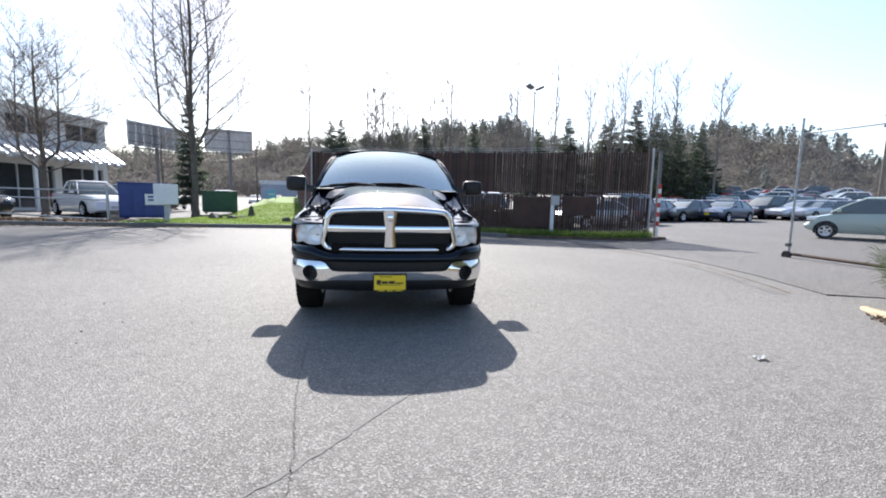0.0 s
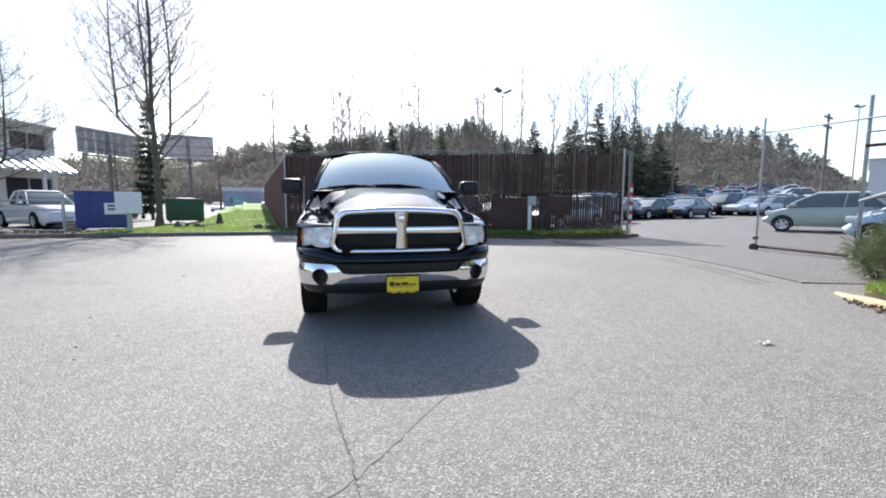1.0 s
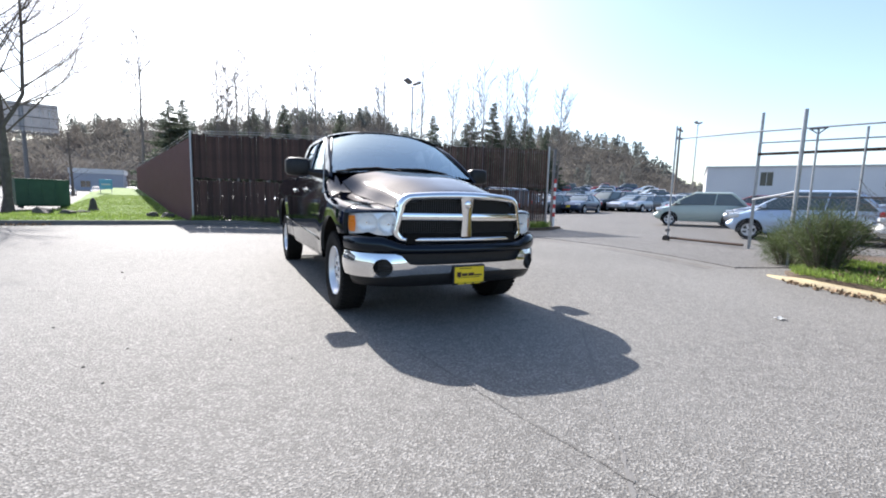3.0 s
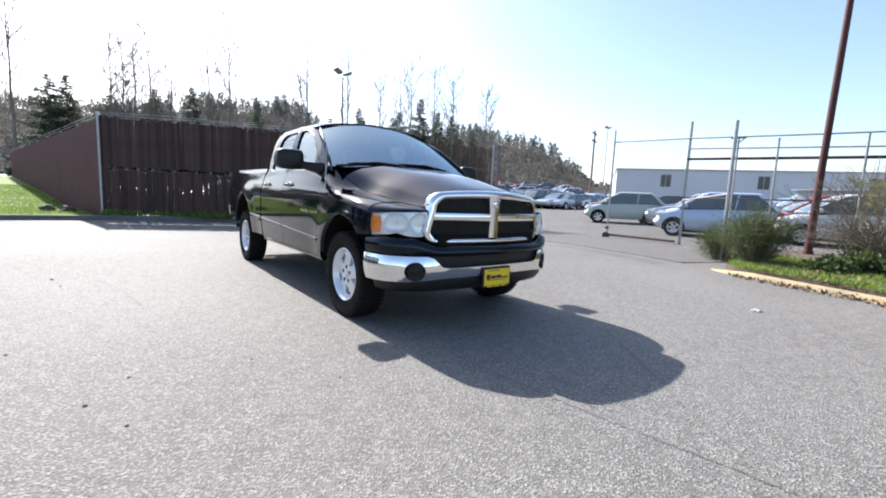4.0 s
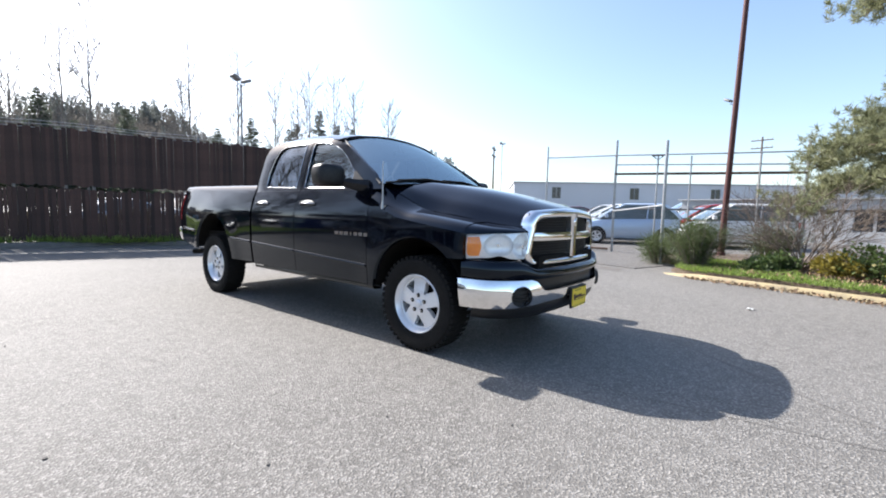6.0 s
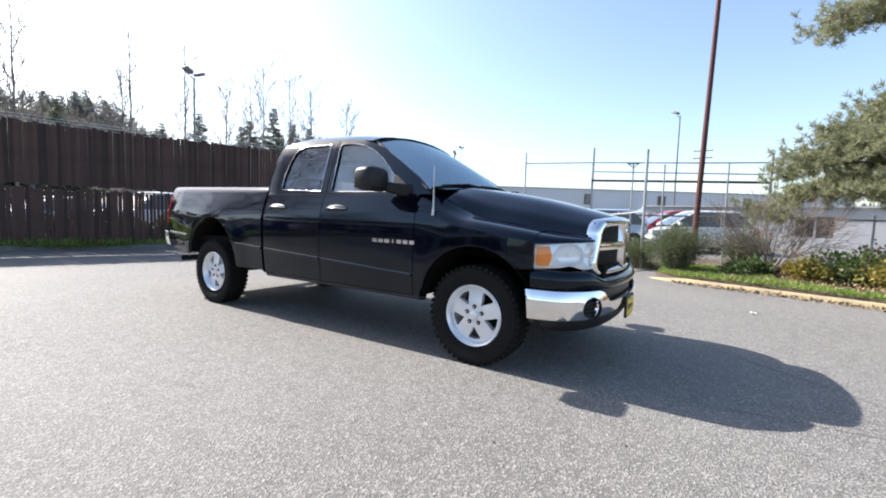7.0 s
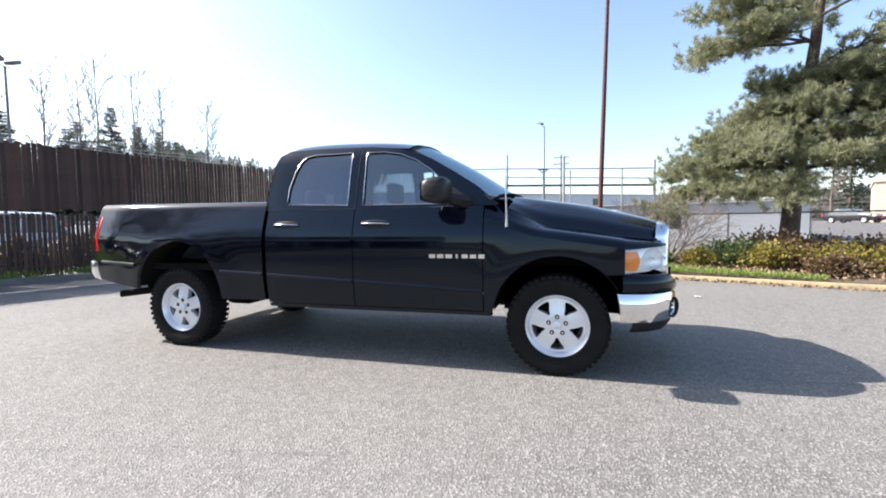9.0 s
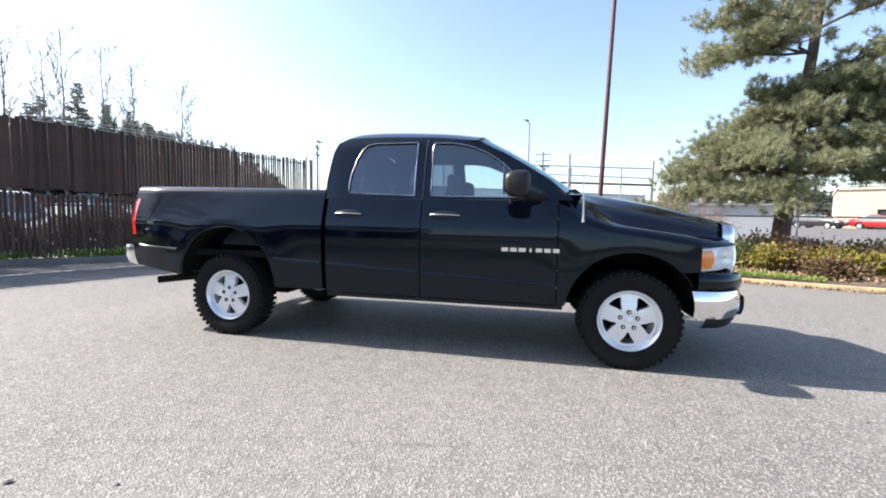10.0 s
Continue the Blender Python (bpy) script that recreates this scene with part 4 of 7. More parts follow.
# headlamps
HL = [(0.636, -0.797), (0.70, -0.785), (0.79, -0.738), (0.865, -0.652), (0.912, -0.556), (0.942, -0.462)]
for s in (-1, 1):
    path = curve_pts(HL, 24)
    top = [(0, 0.976), (12, 0.968), (23, 0.955)]
    bot = [(0, 0.794), (5, 0.784), (9, 0.789), (12, 0.808), (15, 0.795), (23, 0.781)]

    def lamp_face(i, k, off):
        x, y = lerp(list(enumerate(p[0] for p in path)), i), lerp(list(enumerate(p[1] for p in path)), i)
        z = ease(bot, i) + (ease(top, i) - ease(bot, i)) * k
        nx, ny = lerp([(0, 0.35), (9, 0.62), (16, 0.86), (23, 0.95)], i), lerp([(0, -0.93), (9, -0.78), (16, -0.50), (23, -0.31)], i)
        b = 0.012 * math.sin(math.pi * k) + off
        return (s * (x + nx * b), y + ny * b, z)

    def bowl(i, k):
        """Depth of the mirrored bowls and the rim of the housing."""
        d = min(math.hypot((i - c) / r, (k - 0.5) / 0.46) for c, r in ((4.2, 4.1), (12.6, 4.3)))
        return -0.010 - 0.040 * max(0.0, 1 - d * d) ** 0.5

    bm = bmesh.new()
    loft(bm, [[lamp_face(i, k, 0.0) for k in np.linspace(0, 1, 9)] for i in range(24)], closed=False)
    lens = part("headlamp", bm, LENS, truck, "clear headlamp lens with bright reflector", smooth=60)
    lens.visible_shadow = False
    bm = bmesh.new()
    loft(bm, [[lamp_face(i, k, bowl(i, k)) for k in np.linspace(0, 1, 19)] for i in np.linspace(0, 23, 70)], closed=False)
    part("lamp_housing", bm, LAMPSILVER, lens, "silver housing with two round bowls", smooth=30)
    bm = bmesh.new()
    rows = []
    for i in np.linspace(17.6, 22.5, 11):
        r = max(0.0, (i - 20.9) / 1.6)
        k0 = 0.10 + 0.16 * (1 - math.sqrt(max(0.0, 1 - r * r)))
        rows.append([lamp_face(i + 0.9 * math.sin(math.pi * (0.5 - k)) ** 2 * (i < 18.5), k, -0.007) for k in np.linspace(k0, 0.90, 7)])
    loft(bm, rows, closed=False)
    part("turn_signal", bm, AMBER, lens, "amber side marker", smooth=60)
    for i in (4.2, 12.6):
        bm = bmesh.new()
        a, b = Vector(lamp_face(i, 0.5, -0.052)), Vector(lamp_face(i, 0.5, -0.018))
        tube(bm, [a, a.lerp(b, 0.5), b], [0.012, 0.014, 0.009], 10)
        part("bulb_shield", bm, CHROME, lens, smooth=50)

# body panels over the headlamps, carrying the fenders on to the grille
for s in (-1, 1):
    path = curve_pts(HL, 24)
    bm = bmesh.new()
    rows = []
    for i in range(24):
        x, y = path[i]
        out = max(0.0, (i - 14) / 9) ** 1.5
        za = ease([(0, 0.979), (12, 0.971), (23, 0.957)], i)
        x += 0.008 + out * (side_w(y, 0.957) - x - 0.008)
        yb = lerp([(0, -0.760), (23, -0.465)], i)
        xb, zf = ease(HOODW, yb) + 0.006, ease(ZE, yb) - 0.020
        a, b = Vector((x, y, 0)), Vector((xb, yb, 0))
        far = (b - a).length
        k, way, g = min(1.0, far / 0.25), (b - a).normalized(), min(1.0, (zf - za) / 0.068)
        sec = [(0, za), (0, zf - 0.065 * g), (0.012 * k, zf - 0.04 * g), (0.035 * k, zf - 0.016 * g), (0.08 * k, zf), (0.14 * k, zf + 0.008 * g), ((0.14 * k + far) / 2, zf + 0.013 * g), (far, zf + 0.016)]
        rows.append([(s * p.x, p.y, h) for p, h in [(a + way * d, h) for d, h in sec]])
    loft(bm, rows, closed=False)
    part("headlamp_brow", bm, PAINT, truck, smooth=60)

# front bumper
FB = [(0.0, -0.930), (0.30, -0.918), (0.55, -0.885), (0.74, -0.822), (0.87, -0.725), (0.945, -0.61), (0.978, -0.45)]
fb_x, fb_len = [], 0.0
prev = None
for p in curve_pts(FB, 121):
    fb_len += math.dist(p, prev) if prev else 0.0
    fb_x.append((fb_len, p))
    prev = p


def bumper(u, z, off=0.0):
    """A point of the bumper's face at the length u from the middle."""
    a = min(abs(u), fb_len)
    x, y = lerp([(q, p[0]) for q, p in fb_x], a), lerp([(q, p[1]) for q, p in fb_x], a)
    t = min(a / fb_len, 1) ** 2
    d = Vector((0.9 * t, -1 + 0.6 * t, 0)).normalized() * off
    return Vector((math.copysign(x + d.x, u), y + d.y, z))


bm = bmesh.new()
loft(bm, [[bumper(u, z + 0.012 * (abs(u) / fb_len) ** 2 - lerp([(0.60, 0.055), (0.68, 0.030), (0.77, 0.0)], abs(u)) * min(1.0, (z - 0.632) / 0.11), o) for z, o in ((0.755, -0.10), (0.770, -0.045), (0.764, -0.018), (0.742, 0.002), (0.70, 0.010), (0.655, 0.004), (0.635, -0.012), (0.632, -0.04))] for u in np.linspace(-fb_len, fb_len, 61)], closed=False)
part("bumper_cover", bm, PAINT, truck, smooth=50)
bulge = lambda u, z: bumper(u, z, 0.012 - 2.2 * (z - 0.54) ** 2)
f_u = next(q for q, p in fb_x if p[0] > 0.742)
chrome_top = [(fb_len, 0.638), (0.66, 0.635), (0.61, 0.622), (0.575, 0.585), (0.54, 0.553), (0.48, 0.545)]
half = [(0.0, 0.468), (0.50, 0.462), (0.62, 0.452), (0.8, 0.438), (fb_len - 0.02, 0.432)] + chrome_top
outline = half + [(-u, z) for u, z in half[::-1][:-1]]
fogs = [[(c * f_u + 0.082 * math.cos(a), 0.522 + 0.072 * math.sin(a)) for a in [k * math.tau / 28 for k in range(28)]] for c in (1, -1)]
bm = bmesh.new()
panel(bm, outline, lambda u, z: bulge(u, z), 0.04, holes=fogs, inward=(0, 0.03, 0))
front_bumper = part("front_bumper", bm, CHROME, truck, "chrome front bumper with fog lamp holes", smooth=45)
for c in (1, -1):
    p = bulge(c * f_u, 0.522)
    m = Matrix.Translation(p) @ pose(0, 0, 0, 0, 0, c * 40)
    bm = bmesh.new()
    lathe(bm, [(0.0, 0.078), (0.06, 0.070), (0.065, 0.055), (0.05, 0.0005)], "y", (0, 0, 0), 28)
    bmesh.ops.transform(bm, matrix=m, verts=bm.verts)
    part("fog_lamp_recess", bm, BLACKSTUFF, front_bumper, "dark round fog lamp recess", smooth=50)
    bm = bmesh.new()
    for z in (-0.03, 0.0, 0.03):
        box(bm, -0.06, 0.06, 0.035, 0.045, z - 0.006, z + 0.006)
    bmesh.ops.transform(bm, matrix=m, verts=bm.verts)
    part("fog_lamp_slats", bm, TRIM, front_bumper)
bm = bmesh.new()
loft(bm, [[bumper(u, z, o) for z, o in ((0.65, -0.03), (0.60, -0.035), (0.55, -0.03), (0.52, -0.05))] for u in np.linspace(-0.66, 0.66, 31)], closed=False)
part("bumper_intake", bm, TRIM, truck, "dark bumper recess", smooth=50)
bm = bmesh.new()
loft(bm, [[bumper(u, z, o) for z, o in ((0.475, -0.02), (0.45, -0.016), (0.40, -0.03), (0.355, -0.06), (0.345, -0.10))] for u in np.linspace(-fb_len * 0.93, fb_len * 0.93, 41)], closed=False)
part("air_dam", bm, TRIM, truck, "dark lower air dam", smooth=50)

# dealer plate: yellow, with unreadable script as bars
plate = part("plate_frame", (lambda b: (box(b, -0.158, 0.158, -0.956, -0.936, 0.362, 0.532, 0.006), b)[1])(bmesh.new()), BLACKSTUFF, truck, "black plate frame")
bm = bmesh.new()
box(bm, -0.147, 0.147, -0.960, -0.9555, 0.378, 0.518, 0.002)
part("yellow_plate", bm, PLATEYELLOW, plate, "yellow dealer plate")
for x0, x1, z0, z1 in ((-0.125, -0.085, 0.432, 0.474), (-0.078, -0.02, 0.437, 0.462), (-0.012, 0.045, 0.437, 0.464), (0.05, 0.125, 0.437, 0.449), (-0.115, 0.105, 0.423, 0.428), (-0.105, -0.075, 0.518, 0.526), (0.075, 0.105, 0.518, 0.526), (-0.10, 0.02, 0.502, 0.507)):
    bm = bmesh.new()
    box(bm, x0, x1, -0.9622, -0.9595, z0, z1)
    part("printed_bar", bm, PLATEINK, plate)
for x0, x1 in ((-0.11, -0.05), (-0.03, 0.03), (0.05, 0.11)):
    bm = bmesh.new()
    box(bm, x0, x1, -0.959, -0.955, 0.365, 0.374)
    part("printed_bar", bm, PLATEYELLOW, plate)

# badge on the front door as plain silver shapes
for i, y in enumerate((0.985, 0.918, 0.851, 0.766, 0.718, 0.652, 0.586)):
    w = (0.052, 0.052, 0.056, 0.016, 0.048, 0.048, 0.048)[i]
    for s in (-1, 1):
        bm = bmesh.new()
        x = s * (side_w(y, 0.905) + 0.001)
        box(bm, min(x, x + s * 0.005), max(x, x + s * 0.005), y - w, y, 0.890, 0.920)
        part("badge_shape", bm, CHROME, truck, "plain silver badge bar")

# mirrors
for s in (-1, 1):
    bm = bmesh.new()
    rows = []
    for x, k in ((1.03, 0.60), (1.045, 0.86), (1.07, 0.97), (1.15, 1.0), (1.235, 0.97), (1.268, 0.88), (1.285, 0.64)):
        rows.append([(s * x, 0.865 + 0.098 * k * math.copysign(abs(math.cos(a)) ** 0.6, math.cos(a)), 1.408 + (0.098 - 0.012 * math.cos(a)) * k * math.copysign(abs(math.sin(a)) ** 0.55, math.sin(a))) for a in [j * math.tau / 24 for j in range(24)]])
    loft(bm, rows, cap=True)
    mirror = part("side_mirror", bm, TRIM, truck, "large black towing mirror", smooth=45)
    bm = bmesh.new()
    panel(bm, [(1.07, 1.335), (1.25, 1.335), (1.25, 1.48), (1.07, 1.48)], lambda x, z: (s * x, 0.966, z), 0.1)
    part("mirror_glass", bm, CHROME, mirror, "mirror glass")
    bm = bmesh.new()
    loft(bm, [[(s * x, y + dy * k, z + dz * k) for dy, dz in ((-0.055, 0), (-0.03, 0.035), (0.03, 0.035), (0.055, 0), (0.03, -0.035), (-0.03, -0.035))] for x, y, z, k in ((1.10, 0.855, 1.375, 1.0), (1.03, 0.80, 1.355, 1.05), (0.96, 0.74, 1.34, 1.25), (0.885, 0.70, 1.33, 1.6))], cap=True)
    part("mirror_arm", bm, TRIM, mirror, smooth=50)
    bm = bmesh.new()
    panel(bm, [(0.60, 1.310), (0.86, 1.310), (0.86, 1.47), (0.83, 1.47)], lambda y, z: (s * (green_w(y, z) + 0.004), y, z), 0.05)
    part("mirror_sail", bm, TRIM, truck, smooth=50)
bm = bmesh.new()
tube(bm, [(-0.985, 0.37, 1.13), (-0.980, 0.37, 1.20), (-0.975, 0.375, 1.37), (-0.970, 0.38, 1.52)], [0.011, 0.007, 0.004, 0.003], 8)
part("antenna", bm, GALV, truck, "thin steel radio antenna")


# wheels
def wheel(cx, cy, s, cz=0.381, R=0.381):
    w = new("wheel")
    w.parent = truck
    w.matrix_basis = pose(s * cx, cy, cz) @ (pose(0, 0, 0) if s < 0 else pose(0, 0, 0, 0, 0, 180))
    bm = bmesh.new()   # outer face looks to -x
    lathe(bm, [(0.10, 0.235), (0.105, 0.30), (0.10, 0.35), (0.075, R - 0.014), (0.03, R), (-0.06, R), (-0.115, R - 0.009), (-0.138, 0.35), (-0.142, 0.31), (-0.134, 0.27), (-0.122, 0.238), (-0.112, 0.226)], "x", (0, 0, 0), 48)
    tyre = part("tyre", bm, RUBBER, w, "black all-terrain tyre", smooth=35)
    bm = bmesh.new()
    for k in range(46):
        a = k * math.tau / 46
        for x0, x1, da in ((-0.132, -0.075, 0.0), (0.03, 0.09, 0.04), (-0.062, -0.02, 0.08), (-0.012, 0.022, 0.03)):
            m = Matrix.Rotation(a + da, 4, "X")
            r0 = R - 0.022 if abs(x0) > 0.07 else R - 0.004
            box(bm, x0, x1, -0.015, 0.015, r0, R + (0.0 if x0 < -0.1 else 0.003), m=m)
    part("tread", bm, RUBBER, tyre)
    bm = bmesh.new()
    lathe(bm, [(0.10, 0.232), (0.09, 0.205), (-0.02, 0.195), (-0.085, 0.205), (-0.105, 0.216), (-0.118, 0.222), (-0.126, 0.232), (-0.120, 0.238)], "x", (0, 0, 0), 48)
    rim = part("rim", bm, ALLOY, w, "silver alloy rim", smooth=40)
    dish = lambda y, z: (-0.086 - 0.012 * math.exp(-((math.hypot(y, z) - 0.075) / 0.05) ** 2) + 0.010 * (math.hypot(y, z) / 0.21) ** 3, y, z)
    gaps = []
    for k in range(5):
        a = radians(54 + 72 * k)
        e, t = Vector((math.cos(a), math.sin(a))), Vector((-math.sin(a), math.cos(a)))
        shape = [(0.096, -0.008), (0.096, 0.008), (0.125, 0.020), (0.165, 0.048), (0.178, 0.052), (0.186, 0.040), (0.191, 0.0), (0.186, -0.040), (0.178, -0.052), (0.165, -0.048), (0.125, -0.020)]
        gaps.append([tuple(e * r + t * q) for r, q in shape])
    bm = bmesh.new()
    panel(bm, [(0.207 * math.cos(k * math.tau / 40), 0.207 * math.sin(k * math.tau / 40)) for k in range(40)], dish, 0.022, holes=gaps, inward=(0.045, 0, 0))
    part("spokes", bm, ALLOY, rim, "five broad silver spokes", smooth=40)
    bm = bmesh.new()
    lathe(bm, [(-0.112, 0.0005), (-0.111, 0.022), (-0.106, 0.030), (-0.088, 0.032)], "x", (0, 0, 0), 20)
    part("hub_cap", bm, ALLOY, rim, smooth=50)
    for k in range(5):
        a = radians(90 + 72 * k)
        bm = bmesh.new()
        lathe(bm, [(-0.110, 0.0005), (-0.109, 0.008), (-0.085, 0.010)], "x", (0, 0.066 * math.cos(a), 0.066 * math.sin(a)), 6)
        nut = part("lug_nut", bm, CHROME, rim)
        # flat dark disc puts the shade of a lug recess on the spoke
        bm = bmesh.new()
        lathe(bm, [(-0.1005, 0.0005), (-0.1005, 0.0175), (-0.085, 0.0175)], "x", (0, 0.066 * math.cos(a), 0.066 * math.sin(a)), 14)
        part("lug_recess_shade", bm, UNDER, rim, "dark disc painting the lug recess shade")
    bm = bmesh.new()
    lathe(bm, [(0.0, 0.0005), (0.0, 0.17), (0.03, 0.175)], "x", (0.01, 0, 0), 24)
    part("brake_disc", bm, UNDER, w)
    return w


for cy in (0.0, 3.57):
    for s in (-1, 1):
        wheel(0.833, cy, s)

# underbody
bm = bmesh.new()
for x in (-0.45, 0.45):
    box(bm, x - 0.05, x + 0.05, -0.75, 4.55, 0.44, 0.58)
box(bm, -0.86, 0.86, 0.50, 2.55, 0.47, 0.53)
box(bm, -0.55, 0.55, -0.85, 0.45, 0.42, 0.80)
for cy in (0.0, 3.57):
    tube(bm, [(-0.75, cy, 0.40), (0.75, cy, 0.40)], 0.05, 10)
box(bm, -0.2, 0.2, 3.40, 3.75, 0.27, 0.52, 0.06)
tube(bm, [(0.1, 1.0, 0.38), (0.12, 3.2, 0.40)], 0.05, 8)
part("chassis", bm, UNDER, truck, "dark steel chassis and axles", smooth=40)
bm = bmesh.new()
tube(bm, [(-0.62, 3.95, 0.52), (-0.74, 4.2, 0.50), (-0.88, 4.44, 0.475)], 0.036, 10)
part("exhaust_pipe", bm, UNDER, truck, smooth=50)
bm = bmesh.new()
tube(bm, [(0, 2.7, 0.50), (0, 4.45, 0.48)], 0.03, 6)
box(bm, -0.5, 0.5, 4.40, 4.52, 0.50, 0.60)
part("tow_bar", bm, UNDER, truck)

# cabin
bm = bmesh.new()
rows = []
for y in np.linspace(0.0, 1.0, 12):
    row = []
    for q in np.linspace(-1, 1, 15):
        yy = 1.12 + 0.13 * abs(q) ** 2.4 + (2.44 - 1.12 - 0.13 * abs(q) ** 2.4) * y
        row.append((q * (green_w(max(yy, 1.2), 1.80) - 0.012), yy, 1.845 - 0.05 * abs(q) ** 4))
    rows.append(row)
loft(bm, rows, closed=False)
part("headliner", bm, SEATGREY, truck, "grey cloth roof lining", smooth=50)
bm = bmesh.new()
box(bm, -0.84, 0.84, 0.50, 2.50, 0.53, 0.58)
for s in (-1, 1):
    box(bm, s * 0.88 - 0.02, s * 0.88 + 0.02, 0.60, 2.50, 0.55, 1.30)
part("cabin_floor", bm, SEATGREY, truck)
bm = bmesh.new()
loft(bm, [[(x, y, z) for y, z in ((0.36, 1.345), (0.55, 1.355), (0.72, 1.33), (0.80, 1.25), (0.78, 0.9), (0.5, 0.8))] for x in np.linspace(-0.86, 0.86, 9)], closed=False)
part("dashboard", bm, TRIM, truck, smooth=50)
bm = bmesh.new()
for k in range(24):
    a, b = k * math.tau / 24, (k + 1) * math.tau / 24
    tube(bm, [(0.42 + 0.19 * math.cos(t), 0.93 - 0.07 * math.sin(t), 1.22 + 0.18 * math.sin(t)) for t in (a, b)], 0.014, 6, cap=False)
tube(bm, [(0.42, 0.80, 1.18), (0.42, 0.93, 1.22)], 0.05, 8)
tube(bm, [(0.24, 0.93, 1.22), (0.60, 0.93, 1.22)], 0.018, 6)
part("steering_wheel", bm, TRIM, truck, smooth=50)
for x in (-0.43, 0.43):
    for y, hz in ((1.42, 1.34), (2.28, 1.30)):
        bm = bmesh.new()
        box(bm, x - 0.26, x + 0.26, y - 0.42, y + 0.06, 0.70, 0.90, 0.05)
        box(bm, x - 0.25, x + 0.25, y, y + 0.14, 0.80, hz, 0.06)
        box(bm, x - 0.14, x + 0.14, y + 0.03, y + 0.12, hz + 0.02, hz + 0.21, 0.035)
        for dx in (-0.06, 0.06):
            tube(bm, [(x + dx, y + 0.075, hz - 0.05), (x + dx, y + 0.075, hz + 0.06)], 0.008, 6)
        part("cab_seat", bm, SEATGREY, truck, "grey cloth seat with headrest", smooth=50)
bm = bmesh.new()
box(bm, -0.10, 0.10, 1.12, 1.14, 1.70, 1.76, 0.01)
tube(bm, [(0, 1.13, 1.76), (0, 1.16, 1.845)], 0.008, 6)
part("rear_view_mirror", bm, TRIM, truck)


# ---- trees and shrubs ----
class Sticks:
    """Collects many tapered sticks into one mesh."""

    def __init__(self):
        self.v, self.f = [], []

    def add(self, a, b, r0, r1, sides=4):
        d = (b - a).normalized()
        u = d.orthogonal().normalized()
        w = d.cross(u)
        k = len(self.v)
        for p, r in ((a, r0), (b, r1)):
            for i in range(sides):
                t = i * math.tau / sides
                self.v.append(p + (u * math.cos(t) + w * math.sin(t)) * r)
        for i in range(sides):
            j = (i + 1) % sides
            self.f.append((k + i, k + j, k + sides + j, k + sides + i))

    def make(self, name, material, parent, label="", kind=""):
        return obj(name, self.v, self.f, material, parent, label, True, kind)


def grow(r, sticks, twigs, p, d, length, rad, depth, up=0.15, spread=0.6, kids=(3, 5), tips=None, thin=0.03, least=0.004):
    """A limb with bends that forks until it is a twig."""
    n = 4 if depth > 1 else 3
    for i in range(n):
        q = p + d * (length / n)
        ra, rb = max(least, rad * (1 - 0.55 * i / n)), max(least, rad * (1 - 0.55 * (i + 1) / n))
        (sticks if rad > thin else twigs).add(p, q, ra, rb, 6 if rad > 0.05 else (4 if rad > 0.02 else 3))
        p = q
        d = (d + Vector((r.gauss(0, 0.10), r.gauss(0, 0.10), r.gauss(0, 0.06) + up * 0.25))).normalized()
        if depth > 0 and i >= 1:
            for _ in range(r.randint(*kids) if i < n - 1 else r.randint(2, 3)):
                a = r.uniform(0, math.tau)
                side = d.orthogonal().normalized()
                side = Matrix.Rotation(a, 3, d) @ side
                nd = (d * (1 - spread * 0.5) + side * spread + Vector((0, 0, up))).normalized()
                grow(r, sticks, twigs, p, nd, length * r.uniform(0.45, 0.72), rb * r.uniform(0.4, 0.6), depth - 1, up, spread, kids, tips, thin, least)
    if tips is not None and depth == 0:
        tips.append((p, d))


def conifer(at, height, seed, width=0.24, group="conifers behind the fence", n=3000, material=None):
    r = np.random.default_rng(seed)
    t = thing("conifer_tree", "tall dark green spruce against the sky", "tree", pose(*at), group)
    s = Sticks()
    s.add(Vector((0, 0, 0)), Vector((0, 0, height * 0.97)), height * 0.014, 0.03, 6)
    s.make("trunk", BARK, t)
    tiers = int(height * 1.9)
    pts, dirs, ln = [], [], []
    for k in range(tiers):
        h = height * (0.10 + 0.88 * (k / tiers) ** 0.9)
        reach = height * width * (1 - h / height) ** 0.95 * r.uniform(0.72, 1.1) + 0.06
        for _ in range(7):
            a = r.uniform(0, math.tau)
            R = reach * r.uniform(0.7, 1.08)
            m = max(4, int(n / (tiers * 7) * (0.4 + 1.6 * R / (height * width))))
            for q in r.uniform(0.12, 1.0, m):
                pts.append((math.cos(a) * R * q + r.normal() * 0.14, math.sin(a) * R * q + r.normal() * 0.14, h - R * q * 0.30 + 0.25 * R * q * q + r.normal() * 0.08))
                dirs.append((math.cos(a), math.sin(a), -0.15))
                ln.append(0.16 + 0.62 * R / (height * width))
    flakes("crown", pts, dirs, np.array(ln) * height / 21, np.array(ln) * height / 21 * 0.36, material or CONIFER, t, seed, spread=0.5)
    return t


